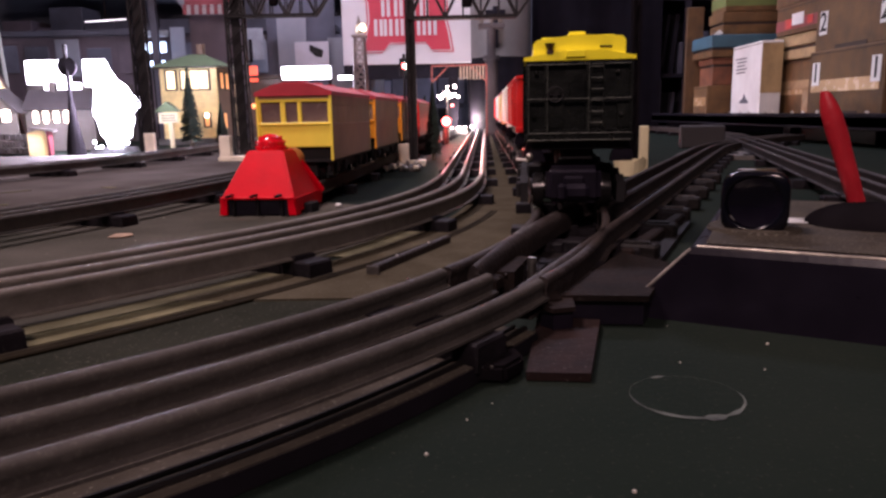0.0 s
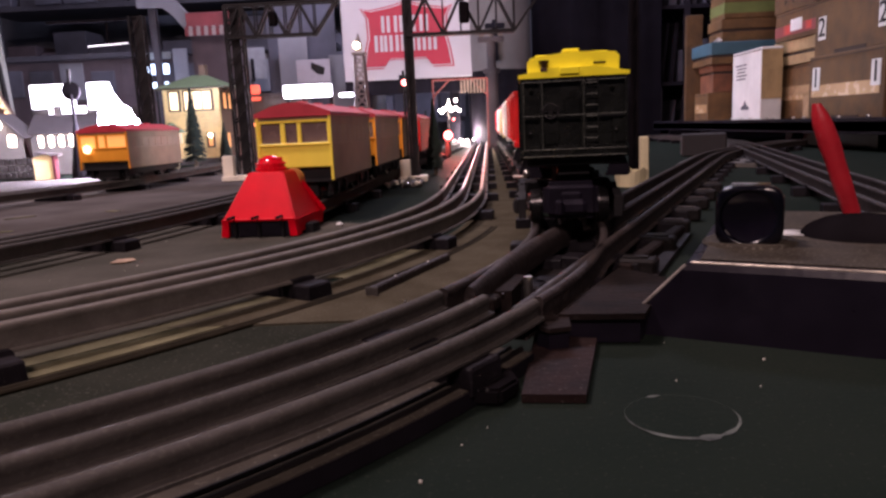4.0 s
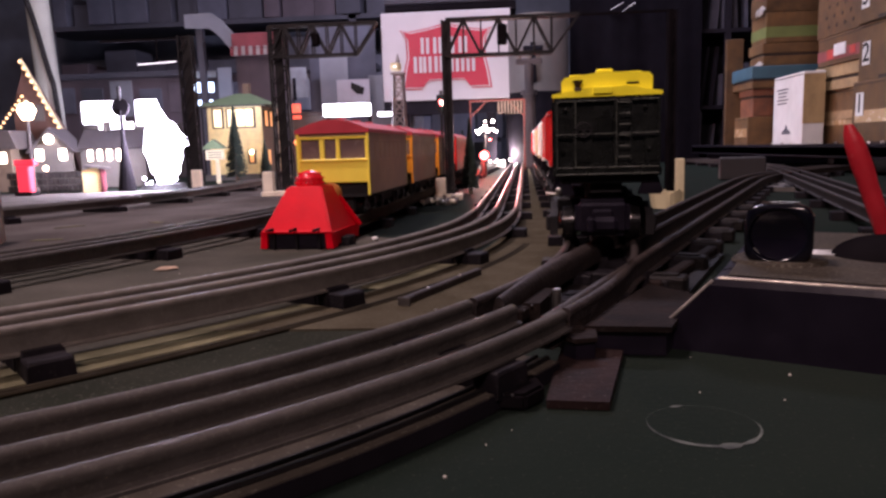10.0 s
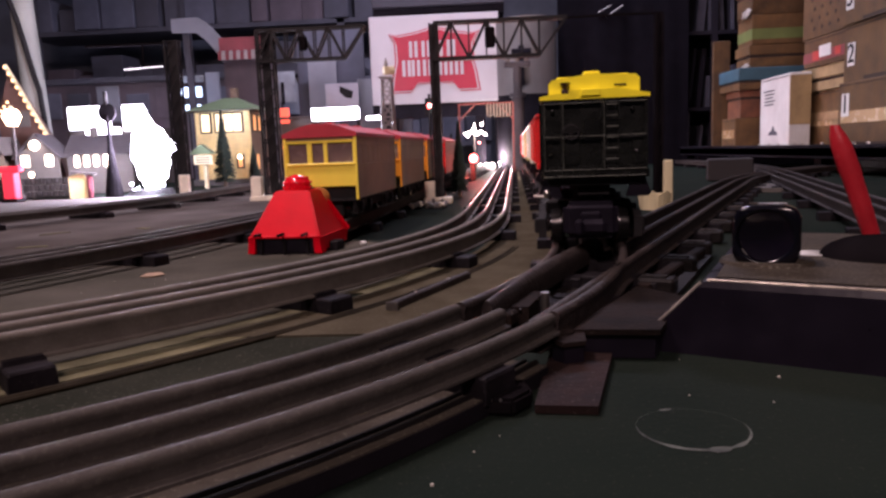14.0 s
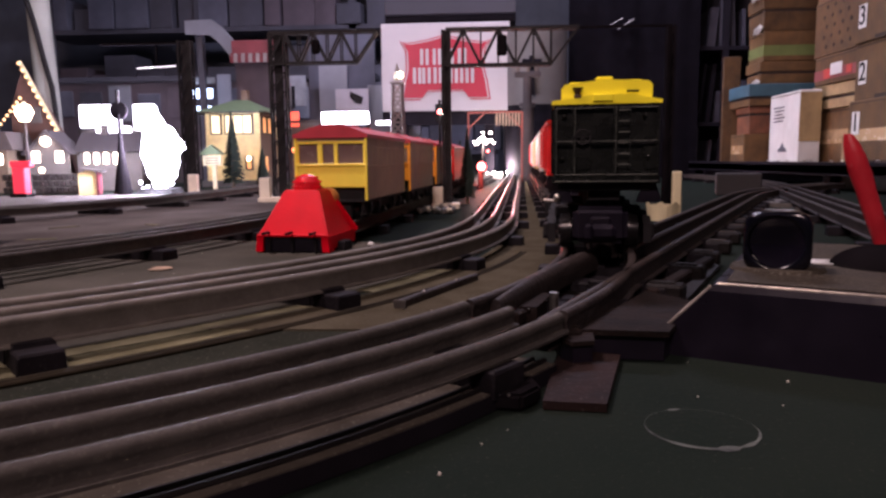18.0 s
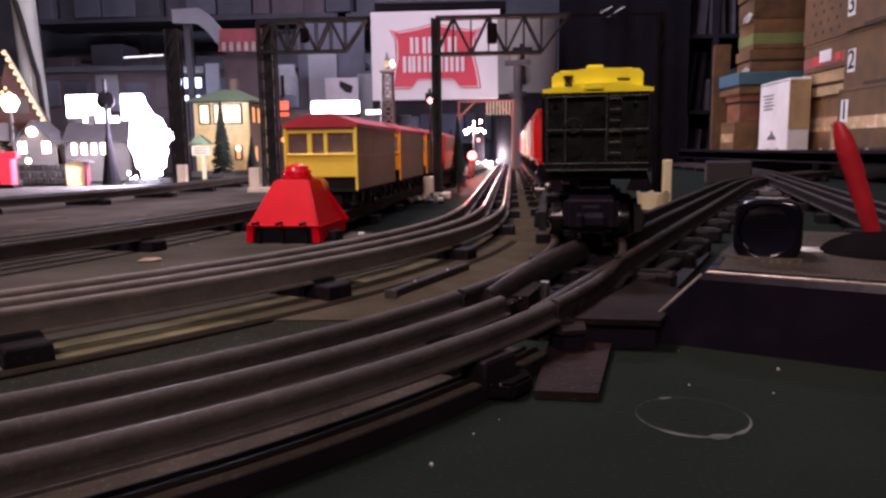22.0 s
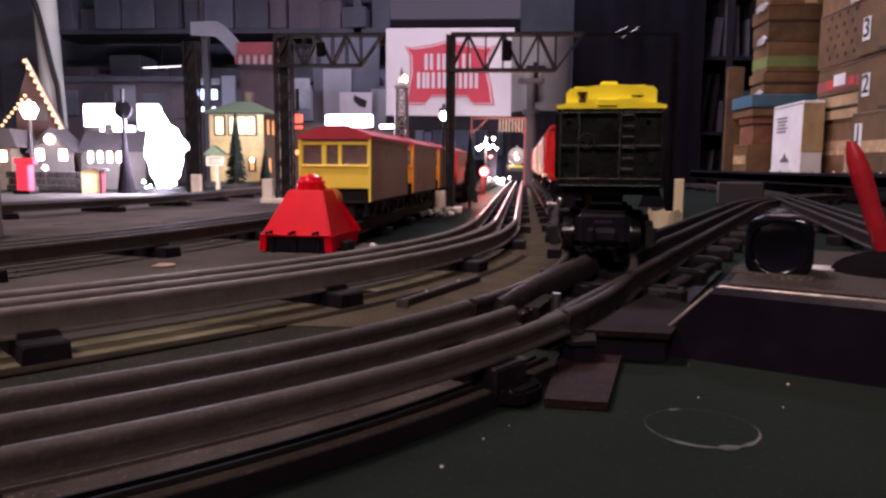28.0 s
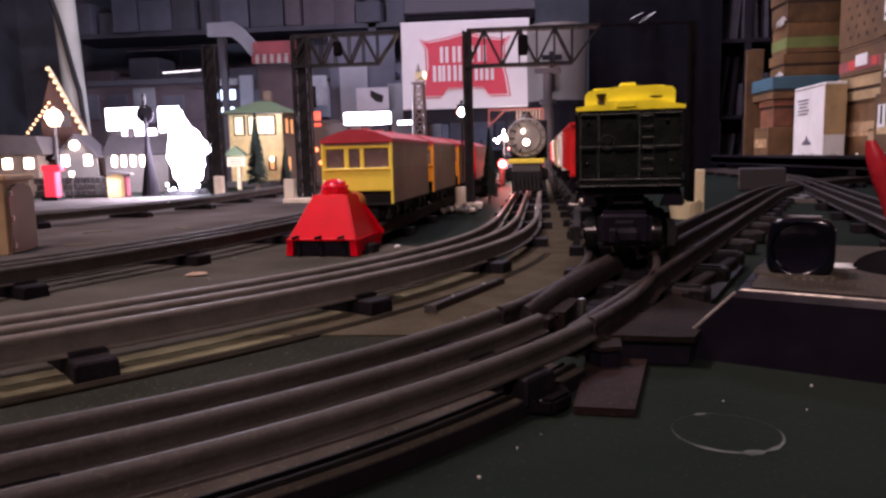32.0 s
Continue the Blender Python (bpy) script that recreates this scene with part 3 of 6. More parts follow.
# chalk ring and crumbs
bm = B()
rng = random.Random(4)
n = 60
ins, outs = [], []
for i in range(n):
    t = 2 * math.pi * i / n
    w = 0.00004 + 0.00070 * max(0, 0.20 - math.sin(t)) * (0.6 + noise.noise((math.cos(t) * 3, math.sin(t) * 3, 3))) + (0.0011 if 4.75 < t < 5.1 else 0) + (0.0006 if 1.75 < t < 1.95 else 0)
    for lst, r in ((ins, 0.0132 - w), (outs, 0.0132 + w)):
        lst.append(bm.verts.new((0.0522 + r * math.cos(t), 0.1640 + r * 0.97 * math.sin(t), 0.0002)))
for i in range(n):
    k = (i + 1) % n
    bm.faces.new((ins[i], ins[k], outs[k], outs[i]))
single("cup_ring_stain", bm, mat("pale_ring_stain", (0.055, 0.064, 0.054), 0.8, vary=0.8, scale=450), "pale ring stain on the green table", "stain")
bm = B()
for i in range(150):
    x, y = rng.uniform(-0.25, 0.16), rng.uniform(0.08, 0.60)
    r = rng.choice((0.00018, 0.00022, 0.00028, 0.0004, 0.0005))
    bmesh.ops.create_icosphere(bm, subdivisions=1, radius=r, matrix=Matrix.Translation((x, y, r * 0.6)))
single("crumbs", bm, mat("pale_crumbs", (0.40, 0.38, 0.33), 0.8), "scattered pale dust crumbs on the table", "crumbs", "stuff")

# added ground sheet under the far yard tracks, lit haze in its pale colour
bm = slab(B(), [(-1.45, 0.30), (-0.66, 0.30), (-0.44, 0.335), (-0.325, 0.42), (-0.275, 0.55), (-0.262, 0.70), (-0.29, 1.10), (-0.33, 1.42), (-1.45, 1.42)], 0.00015, 0.0006)
single("ground_sheet", bm, mat("hazed_grey_brown_sheet", (0.048, 0.042, 0.039), 0.95, vary=0.5, scale=14, bump=0.3, second=(0.104, 0.093, 0.088), speck=0.1, spec=0.0), "grey-brown ground sheet paled for haze under the yard tracks", "ground sheet")

# added sheet over the table: dust and the lit haze in one colour
near_side = [(x + math.sin(a) * 0.006, y - math.cos(a) * 0.006) for x, y, a in line_b if -0.10 < y < 0.50]
far_side = [(x - math.sin(a) * 0.045, y + math.cos(a) * 0.045) for x, y, a in line_d if 0.02 < y < 0.66]
bm = slab(B(), near_side + far_side[::-1], 0.00015, 0.0005)
single("dust_sheet", bm, mat("dust_and_haze_grey_green", (0.040, 0.040, 0.032), 0.95, vary=0.5, scale=18, bump=0.4, second=(0.090, 0.083, 0.072), speck=0.12, spec=0.0), "grey-green sheet paled for dust and lit haze between the yard and the bend", "ground sheet")

inner = [(x + math.sin(a) * 0.0310, y - math.cos(a) * 0.0310) for x, y, a in line_b if -0.06 < y < 0.31]
outer = [(x - math.sin(a) * 0.0150, y + math.cos(a) * 0.0150) for x, y, a in line_a + freight_line[:6] if -0.10 < y < 0.29]
bm = slab(B(), inner + outer[::-1], 0.00015, 0.0004)
single("dust_sheet", bm, mat("dusty_green_strip", (0.014, 0.0165, 0.0125), 0.95, vary=0.5, scale=30, bump=0.5, second=(0.030, 0.031, 0.0245), speck=0.15, spec=0.0), "dusty green-grey strip between two curved tracks", "ground sheet")
for k, (x, y, turn, w) in enumerate(((-0.433, 0.690, 55, 0.030), (-0.352, 0.717, -30, 0.018), (-0.384, 0.580, 15, 0.026), (-0.300, 0.640, 40, 0.012))):
    bm = slab(B(), [(-w / 2, -0.003), (w / 2, -0.004), (w / 2 - 0.002, 0.004), (-w / 2 + 0.003, 0.003)], 0.0007, 0.0012, pose(x, y, 0, 0, 0, turn))
    single("card_scrap", bm, STRIP, "small pale scrap of card lying in the yard", "card")

# grey roadbed boards between the tracks, cable beside the middle track
bm = B()
rows = []
for k in range(41):
    yy = 0.258 + 0.055 * k
    xb = next(x for x, y, a in line_b if y >= yy) + 0.012
    xf = next(x for x, y, a in freight_line if y >= yy) - 0.012
    rows.append([bm.verts.new((x, yy, z)) for x, z in ((xb, 0.0004), (xf, 0.0004), (xf, 0.0012), (xb, 0.0012))])
for r, q in zip(rows[:-1], rows[1:]):
    for i in range(4):
        bm.faces.new((r[i], r[(i + 1) % 4], q[(i + 1) % 4], q[i]))
bm.faces.new(rows[0])
bm.faces.new(rows[-1][::-1])
single("roadbed_board", bm, ROADBED, "thin grey-brown board between two tracks", "board")
cable = [(x, y, a) for x, y, a in line_b[26:64]]
bm = sweep(B(), cable, -0.0345, [(0.0012 * math.cos(t), 0.0012 + 0.0009 * math.sin(t)) for t in [k * math.pi / 3 for k in range(6)]])
sweep(bm, cable, -0.0375, [(0.0008 * math.cos(t), 0.0012 + 0.0008 * math.sin(t)) for t in [k * math.pi / 3 for k in range(6)]])
single("twin_cable", bm, mat("olive_brown_cable", (0.022, 0.018, 0.012), 0.9, vary=0.4, scale=120, spec=0.05), "thin olive-brown twin cable lying beside the track", "cable", smooth=True)
# pale strips that follow the right side of the middle track
for i, j, in_edge, out_edge in ((30, 49, 0.004, 0.0150), (33, 62, 0.0165, 0.0290), (50, 60, 0.002, 0.0152)):
    pts = line_b[i:j]
    bm = slab(B(), [(x + math.sin(a) * in_edge, y - math.cos(a) * in_edge) for x, y, a in pts] + [(x + math.sin(a) * out_edge, y - math.cos(a) * out_edge) for x, y, a in pts[::-1]], 0.0003, 0.0010)
    single("card_strip", bm, STRIP, "pale strip beside the track", "card strip")

# thin board under the near curve, with a dusty top and a black edge
edge = line_a[:-1]
bm = slab(B(), [(x + math.sin(a) * 0.0226, y - math.cos(a) * 0.0226) for x, y, a in edge] + [(x - math.sin(a) * 0.0150, y + math.cos(a) * 0.0150) for x, y, a in edge[::-1]], 0.0003, 0.0046)
board_thing = thing("track_board", pose(0, 0, 0), "thin black board with a dusty felt top under the near curve", "board")
part("base", bm, mat("black_board_edge", (0.009, 0.0075, 0.0105), 0.85, vary=0.4, scale=60, spec=0.08), board_thing)
bm = slab(B(), [(x + math.sin(a) * 0.0222, y - math.cos(a) * 0.0222) for x, y, a in edge] + [(x - math.sin(a) * 0.0146, y + math.cos(a) * 0.0146) for x, y, a in edge[::-1]], 0.0046, 0.0050)
part("felt", bm, mat("dusty_felt_strip", (0.040, 0.035, 0.028), 0.95, vary=0.5, scale=110, bump=0.8, second=(0.080, 0.070, 0.058), speck=0.25, spec=0.0), board_thing, "dusty grey-brown felt strip")
# two thin black lines along the top of the board
for off, r in ((-0.0148, 0.0007), (-0.0186, 0.0009)):
    bm = sweep(B(), edge, off, [(r * math.cos(t), 0.0054 + r * math.sin(t)) for t in [j * math.pi / 3 for j in range(6)]])
    single("wire", bm, mat("black_line", (0.006, 0.005, 0.005), 0.7, vary=0.4, scale=120, spec=0.1), "thin black line along the near track", "wire", smooth=True)

# stub of bent strip on the ground between the tracks
stub = thing("metal_strip", pose(-0.0385, 0.2965, 0, 0, 0, 66.5), "bent brown metal strip lying between the tracks", "metal strip")
bm = box(B(), (0.041, 0, 0.0024), (0.082, 0.0034, 0.0044), 0.0006)
part("bar", bm, RAIL_DARK, stub)
part("bent_end", box(B(), (0.0004, -0.0010, 0.0025), (0.0012, 0.0062, 0.0048), 0.0003), RAIL, stub, "bright bent end")
for k in (0.024, 0.058):
    part("screw", ball(B(), (k, 0, 0.0046), 0.0008, 8), STEEL, stub)
# tan patch painted for a soft light reflection on the table
bm = slab(B(), [(-0.007, -0.002), (0.000, -0.004), (0.007, -0.001), (0.005, 0.003), (-0.003, 0.004)], 0.0, 0.0004, pose(-0.197, 0.408, 0.0016, 8, 0, 20))
single("tan_scrap", bm, mat("tan_glow_tint", (0.24, 0.165, 0.11), 0.8, vary=0.6, scale=150), "small tan patch for a light reflection on the green table", "paper")
# white ball stands in for a small glint at the bumper's foot
bm = ball(B(), (0, 0, 0.0020), 0.0020, 12, (1.4, 1, 0.9))
single("white_bead", bm, WHITE_CARD, "small white ball for a glint beside the red bumper", "bead", m=pose(-0.0885, 0.528, 0), smooth=True)

# ---- rolling stock ----


def wheelset(parent, y, r=0.0092, gauge=0.0165):
    for s in (-1, 1):
        bm = B()
        m = pose(s * gauge, y, r, 0, 90 * s, 0)
        cyl(bm, m @ pose(0, 0, -0.0022), r * 1.10, r * 1.10, 0.0014, 28)
        cyl(bm, m @ pose(0, 0, -0.0008), r, r * 0.97, 0.0044, 28)
        cyl(bm, m @ pose(0, 0, 0.0030), r * 0.35, r * 0.30, 0.0016, 16)
        part("wheel", bm, WHEEL, parent, "dull steel-edged wheel", True)
    bm = B()
    cyl(bm, pose(-gauge, y, r, 0, 90, 0), 0.0013, 0.0013, gauge * 2, 10)
    part("axle", bm, BLACK_MATT, parent, smooth=True)


WHEEL = mat("dark_wheel_steel", (0.035, 0.033, 0.034), 0.25, metal=0.8, vary=0.2)


def truck(parent, y):
    """Two axles in a bolster with side frames."""
    for d in (-0.0145, 0.0145):
        wheelset(parent, y + d)
    for s in (-1, 1):
        bm = slab(B(), [(-0.026, 0.004), (-0.026, 0.014), (-0.018, 0.0175), (-0.006, 0.016), (0, 0.0195), (0.006, 0.016), (0.018, 0.0175), (0.026, 0.014), (0.026, 0.004), (0.018, 0.003), (0.008, 0.008), (-0.008, 0.008), (-0.018, 0.003)], -0.002, 0.002, pose(s * 0.0245, y, 0, 90, 0, 90))
        for k in (-1, 1):
            box(bm, (s * 0.0275, y + k * 0.0145, 0.0095), (0.003, 0.007, 0.008), 0.001)
        part("side_frame", bm, BLACK_MATT, parent)
    bm = box(B(), (0, y, 0.0185), (0.046, 0.012, 0.007), 0.001)
    cyl(bm, pose(0, y, 0.02), 0.008, 0.008, 0.012, 14)
    part("bolster", bm, BLACK_MATT, parent)


def coupler(parent, y, toward=-1):
    bm = box(B(), (0, y + toward * 0.004, 0.0155), (0.010, 0.016, 0.006), 0.001)
    box(bm, (0.001, y + toward * 0.011, 0.0110), (0.013, 0.008, 0.008), 0.0022)
    box(bm, (-0.006, y + toward * 0.013, 0.0110), (0.004, 0.006, 0.008), 0.0012)
    part("coupler", bm, BLACK_GLOSS, parent, "glossy black knuckle coupler")
    bm = box(B(), (0.0, y + toward * 0.003, 0.0140), (0.0275, 0.012, 0.0185), 0.0030, None, 3)
    part("coupler_box", bm, BLACK_GLOSS, parent, "glossy black box between the wheels")


def freight_car(name, m, length, body, roof, label, width=0.0565, end_detail=False, doors=True, roof_label=""):
    c = thing(name, m, label, "train car", "freight train")
    lo, hi = 0.038, 0.0750
    bm = box(B(), (0, length / 2, (lo + hi) / 2), (width, length, hi - lo), 0.0008)
    b = part("body", bm, body, c)
    for s in (-1, 1):
        for k in range(7):
            y = length * (0.08 + 0.14 * k)
            if doors and 2 <= k <= 4:
                continue
            part("side_rib", box(B(), (s * (width / 2 + 0.0008), y, (lo + hi) / 2), (0.0018, 0.003, hi - lo - 0.003)), body, b)
        if doors:
            part("side_door", box(B(), (s * (width / 2 + 0.0010), length / 2, (lo + hi) / 2 - 0.001), (0.0022, length * 0.28, hi - lo - 0.005), 0.0005), body, b)
    # sill, underframe, steps
    bm = box(B(), (0, length / 2, 0.0345), (width - 0.006, length - 0.004, 0.007), 0.0006)
    box(bm, (0, length / 2, 0.0285), (0.018, length * 0.9, 0.006), 0.0006)
    part("underframe", bm, BLACK_MATT, c)
    part("end_sill", box(B(), (0, -0.0012, 0.0370), (width + 0.002, 0.0036, 0.0042), 0.0006), body if not end_detail else GREEN_BLACK, c)
    for s in (-1, 1):
        bm = B()
        x = s * (width / 2 - 0.001)
        slab(bm, [(x, 0.036), (x + s * 0.0035, 0.0265), (x + s * 0.0020, 0.0250), (x - s * 0.010, 0.0250), (x - s * 0.006, 0.036)], -0.006, -0.003, pose(0, 0, 0, 90))
        part("step", bm, BLACK_GLOSS, c)
    # roof
    w = width / 2 + 0.0012
    peak = 0.0795
    bm = slab(B(), [(-w, 0.0748), (w, 0.0748), (w, 0.0766), (0.010, peak), (-0.010, peak), (-w, 0.0766)], 0.0025, -length - 0.0025, pose(0, 0, 0, 90))
    r = part("roof", bm, roof, c, roof_label)
    return c


# lighter tone for rungs and edges that catch the light
GREEN_GLINT = mat("grey_green_edge_glint", (0.055, 0.060, 0.050), 0.35, vary=0.7, scale=260)
hopper = freight_car("covered_freight_car", on_track(freight_line, 0.148, 0.158), 0.158, GREEN_BLACK, YELLOW, "dark green-black freight car with a bright yellow roof cap", end_detail=True, doors=False, roof_label="bright yellow roof")
# raised cap on the roof
W2 = 0.0243
sec = [(-W2, 0.0765), (W2, 0.0765), (W2 + 0.0002, 0.0842), (W2 - 0.0018, 0.0862), (0.0040, 0.0870), (-0.0040, 0.0870), (-W2 + 0.0018, 0.0850), (-W2 - 0.0002, 0.0828)]
bm = slab(B(), sec, -0.0010, -0.1560, UP)
cap = part("roof_cap", bm, YELLOW, hopper, "bright yellow raised roof cap")
part("hatch", box(B(), (-0.0010, 0.012, 0.0878), (0.0090, 0.018, 0.0020), 0.0006), YELLOW, hopper)
part("hatch", box(B(), (-0.0145, 0.020, 0.0862), (0.0110, 0.024, 0.0012), 0.0004), YELLOW, hopper)
part("hatch", box(B(), (0.0135, 0.020, 0.0868), (0.0120, 0.024, 0.0014), 0.0004), YELLOW, hopper)
part("eave_block", box(B(), (-0.0020, -0.0020, 0.0778), (0.0105, 0.0036, 0.0036), 0.0004), YELLOW, hopper)
bm = B()
cyl(bm, pose(-0.0155, -0.0014, 0.0797), 0.0012, 0.0029, 0.0034, 14)
box(bm, (-0.0155, -0.0016, 0.0787), (0.0038, 0.0022, 0.0022), 0.0003)
part("vent_cup", bm, mat("dark_brown_plastic", (0.05, 0.022, 0.012), 0.4), hopper, "dark brown vent cup", True)
part("slot", box(B(), (0.0140, 0.0006, 0.0812), (0.0064, 0.0012, 0.0007)), BLACK_MATT, hopper)
# end frame, ladder, brake wheel and grab irons
for x in (-0.0275, -0.0175, 0.0045, 0.0275):
    part("end_post", box(B(), (x, -0.0014, 0.0562), (0.0016, 0.0034, 0.0360), 0.0005, None, 2), GREEN_BLACK, hopper)
for z in (0.0405, 0.0552, 0.0735):
    part("end_rail", box(B(), (0, -0.0014, z), (0.0560, 0.0034, 0.0016), 0.0005, None, 2), GREEN_BLACK, hopper)
for x in (0.0062, 0.0128):
    part("ladder_rail", box(B(), (x, -0.0030, 0.0580), (0.0007, 0.0010, 0.0310)), GREEN_BLACK, hopper)
for k in range(6):
    bm = B()
    bar(bm, (0.0060, -0.0032, 0.0445 + 0.0054 * k), (0.0130, -0.0032, 0.0445 + 0.0054 * k), 0.0005, 6)
    part("ladder_rung", bm, GREEN_GLINT, hopper)
bm = B()
for k in range(20):
    t0, t1 = 2 * math.pi * k / 20, 2 * math.pi * (k + 1) / 20
    bar(bm, (-0.0125 + 0.0042 * math.cos(t0), -0.0042, 0.0585 + 0.0036 * math.sin(t0)), (-0.0125 + 0.0042 * math.cos(t1), -0.0042, 0.0585 + 0.0036 * math.sin(t1)), 0.0006, 5)
for k in range(3):
    t = k * math.pi / 3
    bar(bm, (-0.0125 - 0.0042 * math.cos(t), -0.0042, 0.0585 - 0.0036 * math.sin(t)), (-0.0125 + 0.0042 * math.cos(t), -0.0042, 0.0585 + 0.0036 * math.sin(t)), 0.0005, 4)
part("brake_wheel", bm, BLACK_MATT, hopper)
for x, z in ((-0.0225, 0.0690), (0.0205, 0.0690), (-0.0235, 0.0475), (0.0225, 0.0480)):
    part("rivet_boss", ball(B(), (x, -0.0014, z), 0.0013, 10), GREEN_BLACK, hopper, smooth=True)
for x in (-0.0120, 0.0245):
    part("end_panel", box(B(), (x, -0.0006, 0.0478), (0.0085, 0.0016, 0.0120), 0.0003), GREEN_BLACK, hopper)
part("end_panel", box(B(), (-0.0010, -0.0006, 0.0600), (0.0085, 0.0016, 0.0090), 0.0003), GREEN_BLACK, hopper)
# edge highlights of the end frame, laid on as thin pale bars
for z, y in ((0.0394, -0.0032), (0.0360, -0.0032), (0.0562, -0.0032), (0.0728, -0.0030)):
    bm = B()
    bar(bm, (-0.0275, y, z), (0.0275, y, z), 0.00042, 6)
    part("worn_edge", bm, GREEN_GLINT, hopper, "pale line for an edge highlight")
for x in (-0.0268, -0.0168, 0.0052):
    bm = B()
    bar(bm, (x, -0.0032, 0.0400), (x, -0.0032, 0.0730), 0.00032, 6)
    part("worn_edge", bm, GREEN_GLINT, hopper, "pale line for an edge highlight")
bm = B()
bar(bm, (0.0150, -0.0026, 0.0552), (0.0250, -0.0026, 0.0552), 0.0008, 6)
part("grab_iron", bm, BLACK_GLOSS, hopper)
bm = B()
bar(bm, (-0.0335, 0.004, 0.0262), (-0.0265, 0.002, 0.0258), 0.0012, 6)
ball(bm, (-0.0262, 0.002, 0.0275), 0.0022, 10)
part("steam_pipe", bm, STEEL, hopper, "bright metal pipe end", True)
# body and roof a little narrower than the trucks, set over to the right
for ob in hopper.children_recursive:
    if ob.type == "MESH":
        ob.data.transform(Matrix.Translation((0.0024, 0, 0)) @ Matrix.Diagonal((0.925, 1, 1, 1)))
truck(hopper, 0.030)
truck(hopper, 0.128)
coupler(hopper, 0.0)

RED_CAR = mat("red_freight_car_plastic", (0.62, 0.022, 0.018), 0.75, vary=0.15, spec=0.12)
SILVER_CAR = mat("silver_freight_car_plastic", (0.80, 0.77, 0.72), 0.45, vary=0.15)
YEL_CAR = mat("pale_yellow_freight_car_plastic", (0.72, 0.62, 0.28), 0.45, vary=0.15)
for i, (m_body, m_roof, lab) in enumerate(((RED_CAR, RED_CAR, "red plastic boxcar standing in the freight train"), (SILVER_CAR, SILVER_CAR, "silver-white boxcar standing in the freight train"), (YEL_CAR, ROOF_RED, "pale yellow boxcar with a red roof in the freight train"), (SILVER_CAR, SILVER_CAR, "silver-white boxcar standing in the freight train"), (RED_CAR, RED_CAR, "red plastic boxcar standing in the freight train"))):
    c = freight_car("boxcar", on_track(freight_line, 0.334 + i * 0.205, 0.178), 0.178, m_body, m_roof, lab, 0.0565)
    truck(c, 0.034)
    truck(c, 0.144)
    coupler(c, 0.0)

# red bumper at the end of the siding
bumper = thing("track_bumper", pose(-0.1375, 0.486, 0.0, 0, 0, -6), "glossy red tin track bumper with a dimpled red lamp cap", "track bumper")
bm = B()
lo = [bm.verts.new(p) for p in ((-0.0262, 0, 0.0128), (0.0262, 0, 0.0128), (0.0262, 0.066, 0.0128), (-0.0262, 0.066, 0.0128))]
hi = [bm.verts.new(p) for p in ((-0.0130, 0.021, 0.0445), (0.0130, 0.021, 0.0445), (0.0130, 0.046, 0.0445), (-0.0130, 0.046, 0.0445))]
bm.faces.new(hi)
for i in range(4):
    bm.faces.new((lo[i], lo[(i + 1) % 4], hi[(i + 1) % 4], hi[i]))
bmesh.ops.bevel(bm, geom=[e for e in bm.edges if not e.is_boundary], offset=0.0009, segments=2, affect="EDGES")
part("pyramid_shell", bm, RED_ENAMEL, bumper, "glossy red pyramid shell", True)
for s in (-1, 1):
    part("foot_flange", slab(B(), [(s * 0.0275, 0.0015), (s * 0.0222, 0.0015), (s * 0.0215, 0.0128), (s * 0.0262, 0.0128)], 0.0005, -0.010, UP), RED_ENAMEL, bumper)
    part("side_skirt", slab(B(), [(0.008, 0.0030), (0.062, 0.0030), (0.066, 0.0128), (0.0, 0.0128)], -0.0008, 0.0008, pose(s * 0.0262, 0, 0, 90, 0, 90)), RED_ENAMEL, bumper)
part("front_lip", box(B(), (0, -0.0002, 0.0132), (0.0520, 0.0022, 0.0018), 0.0005), RED_ENAMEL, bumper)
part("black_base", box(B(), (0, 0.0335, 0.0068), (0.0436, 0.064, 0.0116), 0.0006), BLACK_GLOSS, bumper, "black metal base")
bm = B()
cyl(bm, pose(0, 0.0335, 0.0440), 0.0102, 0.0102, 0.0040, 28)
ball(bm, (0, 0.0335, 0.0478), 0.0102, 28, (1, 1, 0.82))
for k in range(18):
    t = 2 * math.pi * k / 18
    for h, r in ((0.0465, 0.0103), (0.0500, 0.0098), (0.0534, 0.0076)):
        ball(bm, (r * math.cos(t), 0.0335 + r * math.sin(t), h), 0.0010, 8)
part("lamp_cap", bm, RED_CAP, bumper, "shiny red ribbed lamp cap", True)
bm = ball(B(), (0.010, 0.052, 0.036), 0.0085, 18, (1, 1, 1.1))
part("lamp_shade", bm, mat("amber_translucent_plastic", (0.35, 0.12, 0.03), 0.35), bumper, "amber rounded shade", True)
bm = B()
bar(bm, (0.0150, 0.048, 0.038), (0.0285, 0.062, 0.0120), 0.0026, 8)
part("brace", bm, RED_ENAMEL, bumper, "red tubular brace")
for s in (-1, 0, 1):
    bm = B()
    cyl(bm, pose(s * HALF, -0.001, 0.0154, 90), 0.0011, 0.0011, 0.010, 8)
    box(bm, (s * HALF, 0.002, 0.0065), (0.0024, 0.006, 0.012), 0.0006)
    part("rail_pin", bm, TIE, bumper, smooth=False)


